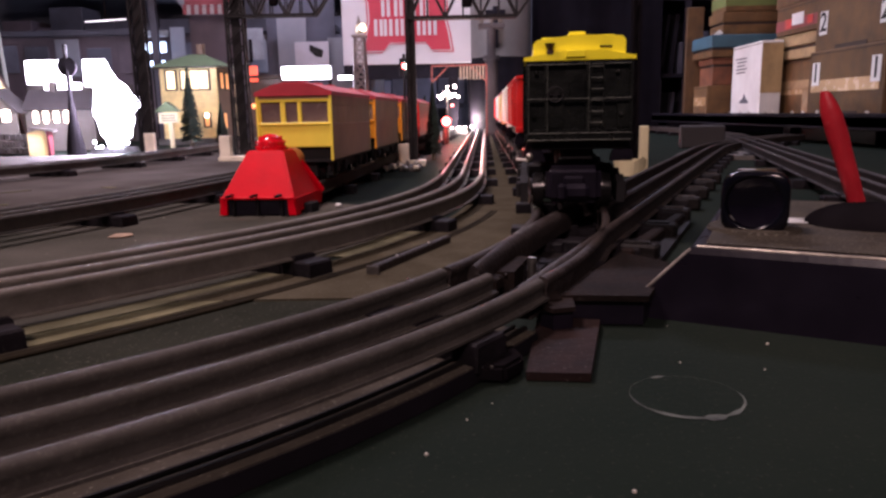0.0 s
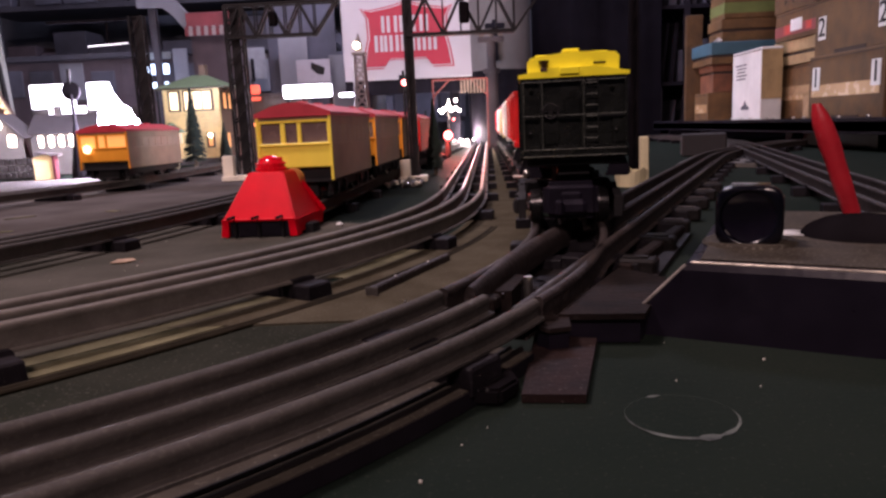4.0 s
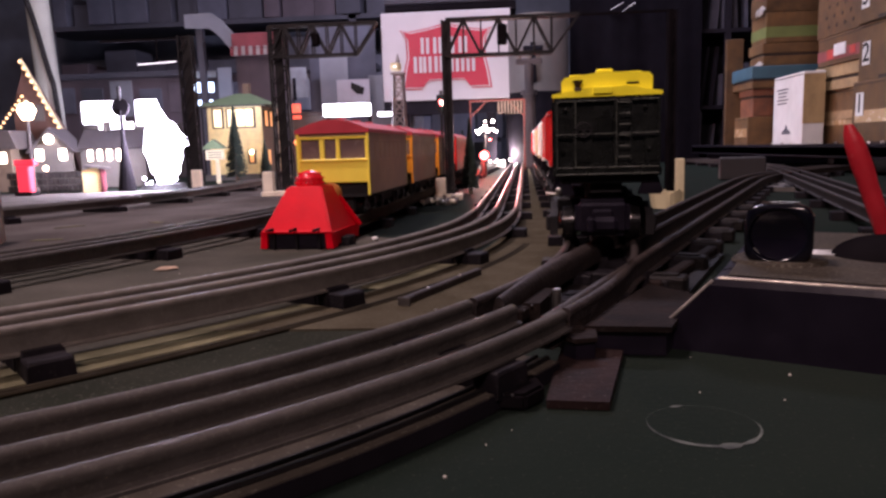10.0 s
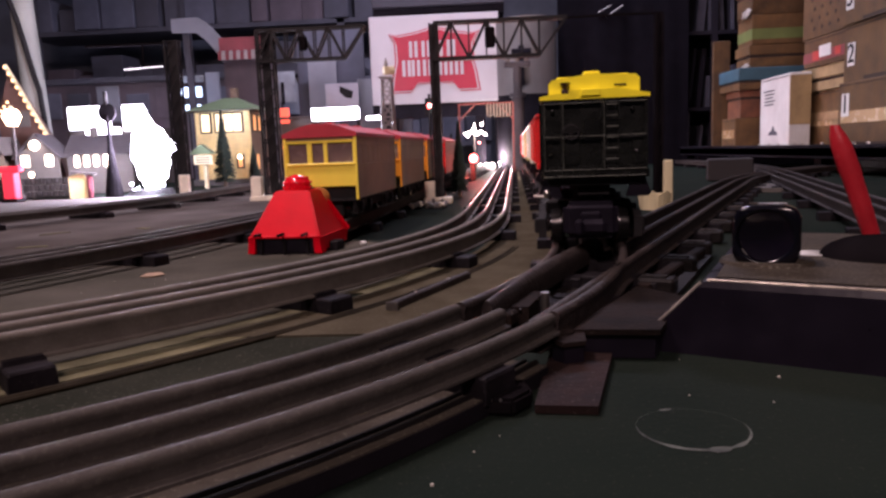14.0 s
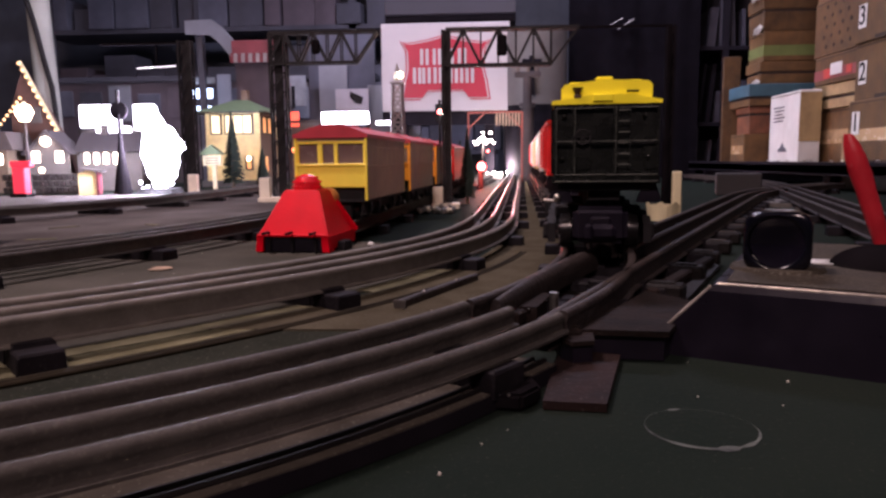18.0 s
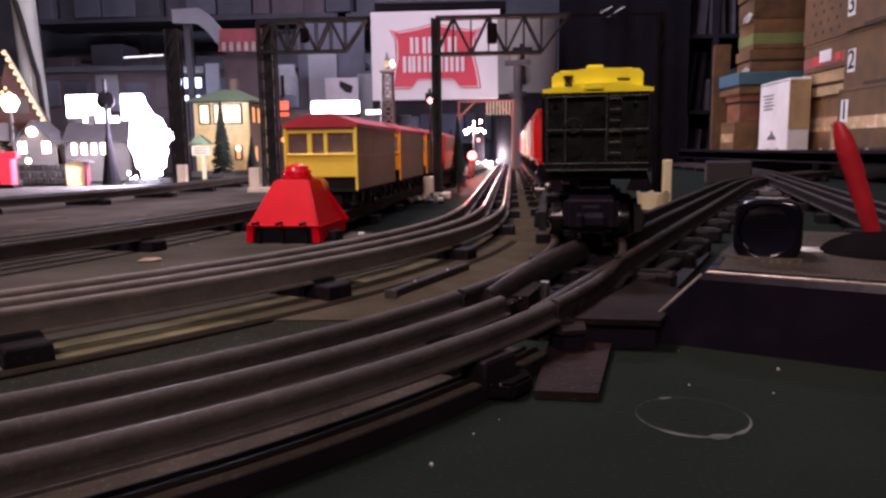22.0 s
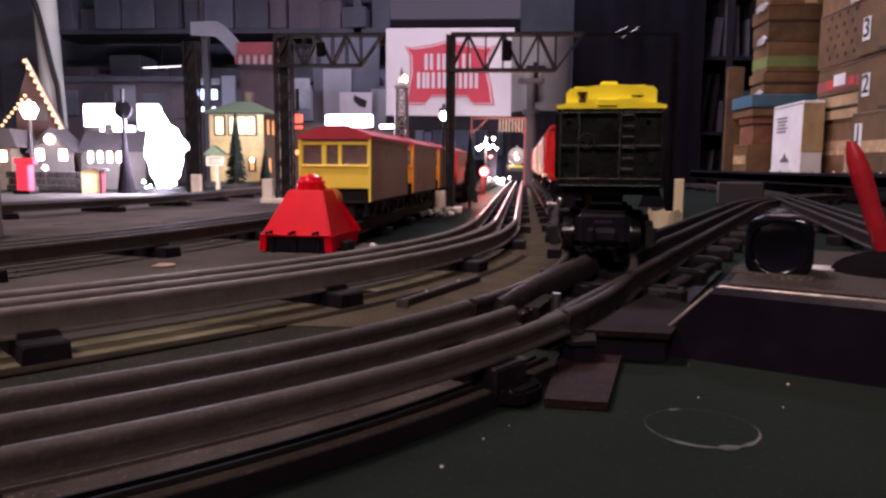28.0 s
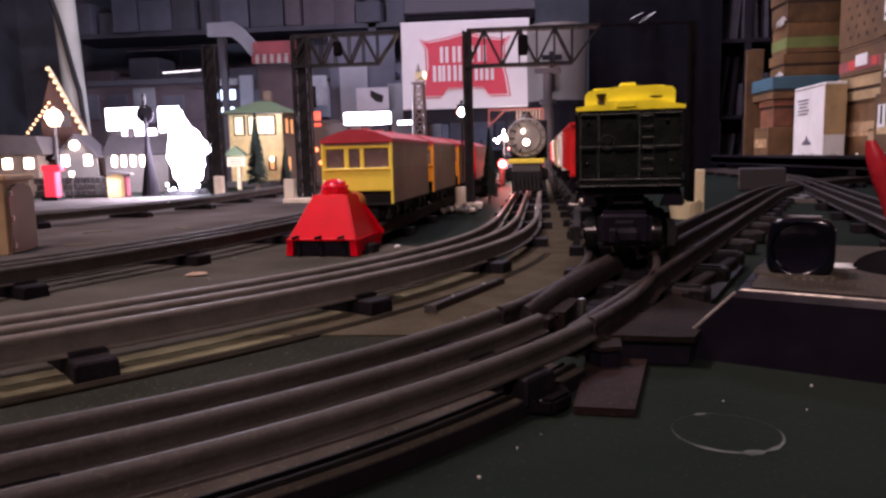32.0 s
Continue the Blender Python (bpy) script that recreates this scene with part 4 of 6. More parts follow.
def rail_coach(name, m, body, label, length=0.155, group="interurban cars on the siding", w=0.0295, lit=False):
    c = thing(name, m, label, "train car", group)
    # front built as a frame with three window openings
    part("lower_panel", box(B(), (0, 0.0010, 0.0355), (2 * w, 0.0020, 0.0180), 0.0006), body, c)
    part("pilot_plate", box(B(), (0, 0.0045, 0.0215), (2 * w - 0.004, 0.0020, 0.0100), 0.0004), BLACK_MATT, c, "black plate under the front")
    part("header", box(B(), (0, 0.0012, 0.0650), (2 * w, 0.0020, 0.0030), 0.0004), CAR_BROWN, c, "brown band over the windows")
    part("window_top_bar", box(B(), (0, 0.0006, 0.0624), (2 * w, 0.0024, 0.0022), 0.0003), body, c)
    part("window_sill", box(B(), (0, 0.0002, 0.0446), (2 * w, 0.0030, 0.0022), 0.0004), body, c)
    for x, pw in ((-w + 0.0015, 0.0030), (-0.0089, 0.0040), (0.0042, 0.0032), (w - 0.0015, 0.0030)):
        part("window_post", box(B(), (x, 0.0006, 0.0536), (pw, 0.0024, 0.0176), 0.0004), body, c)
    part("front_glass", box(B(), (0, 0.0016, 0.0536), (2 * w - 0.002, 0.0008, 0.0176)), DARK_GLASS if not lit else AMBER_GLASS, c, "dim brownish front panes")
    for s in (-1, 1):
        sidem = CAR_BROWN
        part("side_wall", box(B(), (s * (w - 0.001), length / 2 + 0.001, 0.0305), (0.0020, length - 0.002, 0.0280), 0.0004), sidem, c, "brown-grey side")
        part("letter_board", box(B(), (s * (w - 0.001), length / 2 + 0.001, 0.0626), (0.0020, length - 0.002, 0.0078), 0.0004), sidem, c)
        for k in range(9):
            y = 0.004 + (length - 0.006) * k / 8
            part("side_post", box(B(), (s * (w - 0.001), y, 0.0516), (0.0020, 0.0040, 0.0142)), sidem, c)
        part("side_glass", box(B(), (s * (w - 0.0005), length / 2, 0.0516), (0.0006, length - 0.008, 0.0142)), SIDE_GLASS, c)
        part("corner_post", box(B(), (s * (w - 0.0006), -0.0004, 0.0410), (0.0022, 0.0022, 0.0500), 0.0004), body, c)
    part("back_wall", box(B(), (0, length - 0.001, 0.0415), (2 * w, 0.0020, 0.0500)), body, c)
    part("floor_pan", box(B(), (0, length / 2, 0.0160), (2 * w - 0.001, length, 0.0020)), BLACK_MATT, c)
    sec = [(-w - 0.0012, 0.0660), (w + 0.0012, 0.0660), (w + 0.0008, 0.0690), (w * 0.55, 0.0745), (w * 0.2, 0.0768), (-w * 0.2, 0.0768), (-w * 0.55, 0.0745), (-w - 0.0008, 0.0690)]
    bm = slab(B(), sec, 0.0020, -length - 0.002, UP)
    part("roof", bm, ROOF_RED, c, "faded red arched roof", True)
    for k in range(3):
        part("roof_vent", box(B(), (0, length * (0.2 + 0.3 * k), 0.0775), (0.006, 0.012, 0.0024), 0.0006), ROOF_RED, c)
    for s in (-1, 1):
        part("side_sill", box(B(), (s * (w - 0.0045), length / 2, 0.0125), (0.0020, length * 0.96, 0.0090), 0.0004), BLACK_MATT, c)
    part("skirt", box(B(), (0, length / 2, 0.0095), (0.030, length * 0.94, 0.0150), 0.001), BLACK_MATT, c, "black underframe")
    truck(c, 0.032)
    truck(c, length - 0.032)
    return c


for i in range(4):
    body = (CAR_YELLOW, CAR_ORANGE, CAR_ORANGE, RED_CAR)[i]
    lab = ("yellow interurban car with a red roof and brown sides", "orange interurban car with a red roof, coupled behind", "orange interurban car with a red roof, coupled behind", "red interurban car with a red roof, coupled behind")[i]
    rail_coach("interurban_car", on_track(siding, 0.068 + i * 0.188, 0.155), body, lab)

# orange trolley that runs past in the far loop
trolley = rail_coach("orange_trolley", on_track(line_g, 1.2, 0.16), CAR_ORANGE, "orange trolley car with a red roof running on the far loop", 0.16, "running trains", 0.0350, lit=True)
part("headlamp", ball(B(), (-0.0215, -0.0035, 0.0440), 0.0058, 14, (1, 0.7, 1)), glow("amber_headlamp", (1.0, 0.70, 0.34), 2.5), trolley, "glowing amber headlamp", True)

# steam locomotive running towards the camera on the middle track
SMOKEBOX = mat("silver_grey_smokebox", (0.42, 0.39, 0.36), 0.4, metal=0.3, vary=0.2)
loco = thing("steam_locomotive", pose(0, 0, 0), "black steam locomotive with a silver smokebox and yellow beam", "locomotive", "running trains")
bm = B()
cyl(bm, pose(0, 0.012, 0.076, -90), 0.0275, 0.0275, 0.175, 32)
part("boiler", bm, BLACK_MATT, loco, smooth=True)
bm = B()
cyl(bm, pose(0, 0.014, 0.076, 90), 0.0280, 0.0262, 0.008, 36)
part("smokebox_ring", bm, SMOKEBOX, loco, "silver-grey smokebox ring", True)
bm = B()
cyl(bm, pose(0, 0.006, 0.076, 90), 0.0215, 0.0195, 0.004, 32)
part("smokebox_door", bm, SMOKEBOX, loco, "silver-grey smokebox door", True)
for k in range(14):
    t = 2 * math.pi * k / 14
    part("bolt", ball(B(), (0.0240 * math.cos(t), 0.0055, 0.076 + 0.0240 * math.sin(t)), 0.0013, 6), BLACK_MATT, loco)
for k in range(5):
    part("door_clamp", box(B(), (0, 0, 0), (0.002, 0.002, 0.007), 0.0004, pose(0, 0.001, 0.076) @ Matrix.Rotation(-0.5 - 0.55 * k, 4, "Y") @ Matrix.Translation((0, 0, 0.019))), BLACK_MATT, loco)
bm = B()
cyl(bm, pose(0, 0.006, 0.0700, 90), 0.0046, 0.0052, 0.009, 20)
part("headlight_case", bm, BLACK_GLOSS, loco, smooth=True)
part("headlight", ball(B(), (0, -0.0030, 0.0700), 0.0044, 14, (1, 0.4, 1)), glow("headlight_glow", (1.0, 0.82, 0.55), 12.0), loco, "lit warm headlight", True)
part("number_lamp", ball(B(), (-0.004, 0.000, 0.0850), 0.0030, 10), glow("number_lamp_glow", (1.0, 0.85, 0.6), 5.0), loco, "small lit lamp", True)
part("bell", ball(B(), (0, 0.016, 0.1060), 0.0042, 12), STEEL, loco, smooth=True)
part("pilot_beam", box(B(), (0, 0.000, 0.0440), (0.0500, 0.006, 0.0066), 0.0008), CAR_YELLOW, loco, "yellow pilot beam")
part("deck_front", box(B(), (0, 0.006, 0.0345), (0.0400, 0.014, 0.0130), 0.001), mat("loco_grey", (0.07, 0.065, 0.065), 0.6), loco)
bm = slab(B(), [(-0.022, 0.0300), (0.022, 0.0300), (0.020, 0.0025), (-0.020, 0.0025)], 0.004, -0.014, UP)
part("pilot", bm, BLACK_MATT, loco)
for k in range(7):
    bm = B()
    bar(bm, (-0.0165 + 0.0055 * k, -0.0045, 0.028), (-0.0165 + 0.0055 * k, -0.011, 0.003), 0.0016, 4)
    part("pilot_bar", bm, BLACK_MATT, loco)
for s in (-1, 1):
    bm = box(B(), (s * 0.0250, 0.100, 0.0500), (0.0110, 0.165, 0.0028), 0.0006)
    part("running_board", bm, BLACK_MATT, loco)
    bm = B()
    bar(bm, (s * 0.0300, 0.004, 0.020), (s * 0.0300, 0.004, 0.0560), 0.0008, 6)
    part("hand_rail", bm, STEEL, loco)
    part("cylinder_block", box(B(), (s * 0.0240, 0.030, 0.0250), (0.0130, 0.030, 0.0180), 0.003), BLACK_MATT, loco)
    for y in (0.075, 0.115, 0.155):
        bm = B()
        cyl(bm, pose(s * 0.0150, y, 0.0185, 0, 90 * s, 0), 0.0185, 0.0185, 0.006, 28)
        part("driving_wheel", bm, WHEEL, loco, smooth=True)
part("frame", box(B(), (0, 0.10, 0.036), (0.024, 0.19, 0.024), 0.001), BLACK_MATT, loco)
wheelset(loco, 0.030, 0.0085)
part("cab", box(B(), (0, 0.195, 0.0760), (0.0600, 0.040, 0.0640), 0.002), BLACK_MATT, loco)
for y, r, h in ((0.035, 0.0065, 0.012), (0.080, 0.0095, 0.008), (0.120, 0.0080, 0.007)):
    bm = B()
    cyl(bm, pose(0, y, 0.1015), r, r * 0.85, h, 18)
    part("dome" if y > 0.05 else "chimney", bm, BLACK_MATT, loco, smooth=True)

# ---- gantries and signals ----


def truss_arm(g, x0, x1, z0, z1, d=0.012, n=5, taper=True):
    """A lattice arm with chords, uprights and diagonals in two faces."""
    for y in (-d / 2, d / 2):
        end = x1 - (0.035 if taper else 0)
        for a, b in (((x0, y, z1), (x1, y, z1)), ((x0, y, z0), (end, y, z0))):
            bm = B()
            bar(bm, a, b, 0.0042)
            part("chord", bm, GANTRY, g)
        step = (end - x0) / n
        for k in range(n):
            bm = B()
            lo_first = k % 2 == 0
            a = (x0 + k * step, y, z0 if lo_first else z1)
            b = (x0 + (k + 1) * step, y, z1 if lo_first else z0)
            bar(bm, a, b, 0.0030)
            part("diagonal", bm, GANTRY, g)
            bm = B()
            bar(bm, (x0 + (k + 1) * step, y, z0), (x0 + (k + 1) * step, y, z1), 0.0020)
            part("upright", bm, GANTRY, g)
        if taper:
            bm = B()
            bar(bm, (end, y, z0), (x1, y, z1), 0.0030)
            part("diagonal", bm, GANTRY, g)


def lattice_post(g, x, y, z1, w=0.014, wide=None, paint=None):
    wide = wide or w
    paint = paint or GANTRY
    for sx in (-1, 1):
        for sy in (-1, 1):
            bm = B()
            bar(bm, (x + sx * wide / 2, y + sy * w / 2, 0.0), (x + sx * wide / 2, y + sy * w / 2, z1), 0.0034)
            part("post_leg", bm, paint, g)
    n = 9
    for k in range(n):
        za, zb = z1 * k / n, z1 * (k + 1) / n
        for sy in (-1, 1):
            bm = B()
            bar(bm, (x - wide / 2, y + sy * w / 2, za), (x + wide / 2, y + sy * w / 2, zb), 0.0022)
            part("post_lattice", bm, paint, g)
        for sx in (-1, 1):
            bm = B()
            bar(bm, (x + sx * wide / 2, y - w / 2, zb), (x + sx * wide / 2, y + w / 2, za), 0.0022)
            part("post_lattice", bm, paint, g)
    part("post_web", box(B(), (x, y, z1 / 2), (wide * 0.55, 0.002, z1)), paint, g)


def stepped_base(g, x, y, w=0.026, h=0.042, turn=0):
    m = pose(x, y, 0, 0, 0, turn)
    part("base_foot", box(B(), (0, 0, 0.004), (w * 1.7, w * 1.2, 0.008), 0.001, m), WHITE_BASE, g, "off-white stepped base")
    part("base_block", box(B(), (-w * 0.45, -w * 0.3, h / 2), (w * 0.62, w * 0.5, h), 0.001, m), WHITE_BASE, g, "off-white block")


gr = thing("signal_gantry", pose(-0.054, 0.950, 0), "black lattice signal gantry spanning the main tracks", "gantry", "signal gantries")
lattice_post(gr, 0, 0, 0.234, 0.009)
truss_arm(gr, 0.0, 0.172, 0.188, 0.234, 0.012, 6)
bm = B()
bar(bm, (0.172, 0, 0.234), (0.292, 0, 0.234), 0.0030)
part("chord", bm, SOOT, gr)
lattice_post(gr, 0.290, 0.0, 0.234, 0.008, paint=SOOT)
part("signal_box", box(B(), (0.073, -0.009, 0.212), (0.0130, 0.008, 0.0260), 0.002), SOOT, gr, "black signal box")
stepped_base(gr, -0.002, -0.004, 0.022, 0.030)
gm = thing("signal_gantry", pose(-0.337, 1.150, 0), "black lattice signal gantry beside the yard", "gantry", "signal gantries")
lattice_post(gm, 0, 0, 0.270, 0.014, 0.026)
truss_arm(gm, -0.012, 0.162, 0.222, 0.270, 0.016, 6)
part("signal_box", box(B(), (0.064, -0.012, 0.246), (0.0130, 0.008, 0.0220), 0.002), SOOT, gm, "black signal box")
stepped_base(gm, -0.010, -0.014, 0.028, 0.040)
gl = thing("signal_gantry", pose(-0.548, 1.285, 0, 0, 0, 0), "black lattice signal gantry on the far side", "gantry", "signal gantries")
lattice_post(gl, 0, 0, 0.285, 0.014, 0.022)
bm = B()
bar(bm, (0.0, 0, 0.281), (-0.16, 0, 0.281), 0.0040)
part("arm_bar", bm, SOOT, gl)
# glowing bar stands in for a white highlight streak, no lamp hangs here
bm = B()
bar(bm, (-0.018, -0.004, 0.240), (-0.090, -0.004, 0.237), 0.0014, 8)
part("tube_lamp", bm, glow("white_streak", (0.95, 0.93, 1.0), 1.0), gl, "thin glowing bar for a white highlight streak")
bm = B()
bar(bm, (-0.054, 0, 0.281), (-0.054, -0.003, 0.240), 0.0022)
part("tube_hanger", bm, SOOT, gl)
stepped_base(gl, 0.024, -0.016, 0.026, 0.044)

# searchlight signal: a drum with a red and a green lens turns in its hood
sig = thing("searchlight_signal", pose(-0.0645, 0.965, 0), "slim black searchlight signal by the gantry post", "signal")
bm = B()
bar(bm, (0, 0.004, 0), (0, 0.004, 0.146), 0.0028, 8)
part("mast", bm, GANTRY, sig)
bm = B()
box(bm, (0, 0.010, 0.130), (0.013, 0.003, 0.022), 0.0005)
part("back_plate", bm, GANTRY, sig)
part("foot", box(B(), (0, 0.004, 0.004), (0.022, 0.022, 0.008), 0.001), WHITE_BASE, sig, "off-white foot")
drum = part("lens_drum", ball(B(), (0, 0, 0), 0.0046, 14), GANTRY, sig, "turning lens drum", True)
drum.location = (0, 0.0035, 0.130)
for a, r, mt, lab in ((0, 0.0023, BULB_RED, "lit red lens"), (86, 0.0042, BULB_GREEN, "lit pale green lens")):
    bm = ball(B(), (0, -0.0046, 0), r, 14, (1, 0.6, 1.5))
    bmesh.ops.transform(bm, matrix=Matrix.Rotation(radians(a), 4, "Z"), verts=bm.verts)
    part("lens", bm, mt, drum, lab, True)

# rotating beacon on a lattice tower
bt = thing("beacon_tower", pose(-0.157, 1.25, 0), "grey lattice tower with a rotating beacon lamp", "beacon tower")
TOWER_GREY = mat("grey_tower_paint", (0.22, 0.20, 0.20), 0.5, vary=0.2)
for sx in (-1, 1):
    for sy in (-1, 1):
        bm = B()
        bar(bm, (sx * 0.0135, sy * 0.0135, 0), (sx * 0.0078, sy * 0.0078, 0.198), 0.0032)
        part("tower_leg", bm, TOWER_GREY, bt)
for k in range(9):
    for sy in (-1, 1):
        w0, w1 = 0.0135 - 0.00063 * k, 0.0135 - 0.00063 * (k + 1)
        for s in (-1, 1):
            bm = B()
            bar(bm, (s * w0, sy * w0, 0.022 * k), (-s * w1, sy * w1, 0.022 * (k + 1)), 0.0019)
            part("tower_brace", bm, TOWER_GREY, bt)
        bm = B()
        bar(bm, (-w1, sy * w1, 0.022 * (k + 1)), (w1, sy * w1, 0.022 * (k + 1)), 0.0022)
        part("tower_brace", bm, TOWER_GREY, bt)
part("platform", box(B(), (0, 0, 0.199), (0.024, 0.024, 0.004), 0.0006), TOWER_GREY, bt)
beacon = part("beacon_head", box(B(), (0, 0, 0), (0.010, 0.010, 0.014), 0.002), CREAM, bt, "turning beacon head", False)
beacon.location = (0, 0, 0.211)
part("beacon_lens", ball(B(), (0, -0.0040, 0.001), 0.0044, 12, (1, 0.5, 1.2)), BULB_HOT, beacon, "bright beacon lens", True)
bm = B()
ends = [[bm.verts.new((r * math.cos(k * math.pi / 8), -d, 0.001 + 1.15 * r * math.sin(k * math.pi / 8))) for k in range(16)] for r, d in ((0.0054, 0.003), (0.0060, 0.0135), (0.0066, 0.0135), (0.0062, 0.003))]
for p, q in zip(ends, ends[1:] + ends[:1]):
    for k in range(16):
        bm.faces.new((p[k], p[(k + 1) % 16], q[(k + 1) % 16], q[k]))
part("hood", bm, CREAM, beacon, "open lamp hood")
bm = B()
cyl(bm, pose(0, 0, 0.219), 0.0045, 0.0008, 0.014, 12)
part("finial", bm, TOWER_GREY, bt, "small pointed cap", True)

# ---- houses and scenery ----
tower = thing("signal_house", pose(-0.765, 1.90, 0), "cream two-storey signal house with green roof and lit windows", "building")
TRIM = mat("dark_green_trim", (0.05, 0.055, 0.04), 0.6)
HOUSE_BROWN_SHADE = mat("brown_wall_and_shade", (0.12, 0.085, 0.06), 0.7, vary=0.2)
part("plinth", box(B(), (0.075, 0.075, 0.008), (0.175, 0.175, 0.016)), FLOOR, tower)
part("front_wall", box(B(), (0.075, 0.002, 0.108), (0.150, 0.004, 0.186)), CREAM_WALL, tower, "cream clapboard front")
for k in range(14):
    part("clapboard", box(B(), (0.075, -0.0008, 0.022 + 0.0086 * k), (0.150, 0.0018, 0.0066), 0.0004), CREAM_WALL, tower)
# right wall gets its shade as brown, the other walls are cream
part("side_wall", box(B(), (0.148, 0.077, 0.108), (0.004, 0.146, 0.186)), HOUSE_BROWN_SHADE, tower, "house side with its shade painted in as brown")
part("side_wall", box(B(), (0.002, 0.077, 0.108), (0.004, 0.146, 0.186)), CREAM_WALL, tower)
part("back_wall", box(B(), (0.075, 0.152, 0.108), (0.150, 0.004, 0.186)), CREAM_WALL, tower)


def lit_window(parent, x, z, w, h, y=-0.002, panes=1, glass=None, m=None):
    wn = part("window", box(B(), (x, y, z), (w + 0.008, 0.004, h + 0.008), 0.0, m), TRIM, parent)
    for k in range(panes):
        pw = w / panes
        part("pane", box(B(), (x - w / 2 + pw * (k + 0.5), y - 0.0024, z), (pw - 0.003, 0.001, h), 0.0, m), glass or WARM_WINDOW, wn, "warmly lit pane")


lit_window(tower, 0.030, 0.167, 0.024, 0.046)
lit_window(tower, 0.093, 0.167, 0.072, 0.046, panes=3)
lit_window(tower, 0.118, 0.062, 0.014, 0.030, glass=DIM_WINDOW)
for y, z in ((0.030, 0.165), (0.075, 0.165), (0.040, 0.060)):
    wn = part("window", box(B(), (0.151, y, z), (0.004, 0.026, 0.046)), TRIM, tower)
    part("pane", box(B(), (0.1535, y, z), (0.001, 0.020, 0.040)), DIM_WINDOW, wn, "dimly lit pane")
bm = B()
v = [bm.verts.new(p) for p in ((-0.020, -0.018, 0.201), (0.170, -0.018, 0.201), (0.170, 0.172, 0.201), (-0.020, 0.172, 0.201), (0.055, 0.077, 0.238), (0.095, 0.077, 0.238))]
for f in ((0, 1, 5, 4), (1, 2, 5), (2, 3, 4, 5), (3, 0, 4), (3, 2, 1, 0)):
    bm.faces.new([v[i] for i in f])
part("roof", bm, GREEN_ROOF, tower, "moss green hipped roof")
part("eave", box(B(), (0.075, 0.077, 0.199), (0.192, 0.192, 0.004)), TRIM, tower)
part("chimney", box(B(), (0.085, 0.085, 0.250), (0.018, 0.018, 0.030)), HOUSE_BROWN_SHADE, tower)
part("window_lamp", ball(B(), (0.118, -0.006, 0.075), 0.006, 10), BULB_WARM, tower, "small warm lamp", True)

shack = thing("grey_shed", pose(-0.575, 2.12, 0), "grey shed with a lit red sign beside the signal house", "building")
part("wall", box(B(), (0.05, 0.05, 0.09), (0.16, 0.08, 0.18)), GREY_HOUSE, shack)
part("roof", box(B(), (0.05, 0.05, 0.184), (0.18, 0.10, 0.008)), GREY_ROOF, shack)
part("red_sign", box(B(), (-0.008, 0.006, 0.192), (0.032, 0.004, 0.044)), RED_SIGN, shack, "lit red sign")
for x, z in ((0.004, 0.060), (-0.010, 0.100)):
    part("sign_lamp", ball(B(), (x, 0.004, z), 0.007, 10), BULB_ORANGE, shack, "small orange lamp", True)

board = thing("station_sign", pose(-0.672, 1.70, 0.0), "small cream sign board on a post", "sign")
part("sign_board", box(B(), (0, 0, 0.070), (0.046, 0.005, 0.024), 0.001), CREAM, board)
for k in range(3):
    part("sign_bar", box(B(), (0, -0.003, 0.076 - 0.006 * k), (0.034, 0.001, 0.0024)), TRIM, board)
part("sign_post", box(B(), (0.004, 0.002, 0.030), (0.010, 0.006, 0.060), 0.001), CREAM, board)
part("hood", slab(B(), [(-0.030, 0.084), (0.030, 0.084), (0.0, 0.108)], -0.012, 0.012, UP), GREEN_ROOF, board, "green gabled hood")


def conifer(x, y, h, r, seed):
    t = thing("conifer", pose(x, y, 0), "dark green bottle-brush conifer on the table", "tree", "toy conifers")
    rg = random.Random(seed)
    bm = B()
    cyl(bm, pose(0, 0, 0), r * 0.18, r * 0.06, h * 0.5, 8)
    part("trunk", bm, HOUSE_BROWN_SHADE, t)
    bm = B()
    for i in range(1700):
        f = rg.random() ** 0.8
        z = h * (0.10 + 0.90 * f)
        rad = r * (1.02 - f) * rg.uniform(0.55, 1.08)
        a = rg.uniform(0, 6.283)
        p = Vector((rad * math.cos(a), rad * math.sin(a), z - rad * 0.25))
        q = Vector((0, 0, z))
        side = Vector((-math.sin(a), math.cos(a), 0)) * r * 0.13
        vs = [bm.verts.new(c) for c in (q, p + side, p - side * 0.6 + Vector((0, 0, -r * 0.08)))]
        bm.faces.new(vs)
    part("crown", bm, CONIFER, t, "ragged dark green needles")
    return t


conifer(-0.633, 1.735, 0.190, 0.030, 1)
conifer(-0.580, 1.80, 0.105, 0.020, 2)
conifer(-0.030, 1.06, 0.112, 0.016, 3)
conifer(-0.050, 1.30, 0.100, 0.016, 5)

# bright arc lamp: cold glowing shapes on a low tower, sized to its bloom
arc = thing("arc_lamp_cluster", pose(-0.712, 1.50, 0), "blindingly bright cold white lamp cluster on a short stand", "lamp")
bm = B()
cyl(bm, pose(0, 0, 0), 0.050, 0.044, 0.012, 20)
cyl(bm, pose(0, 0.016, 0.010), 0.008, 0.006, 0.150, 12)
part("stand", bm, GANTRY, arc)
rng = random.Random(9)
bm = ball(B(), (0, 0, 0), 1.0, 72)
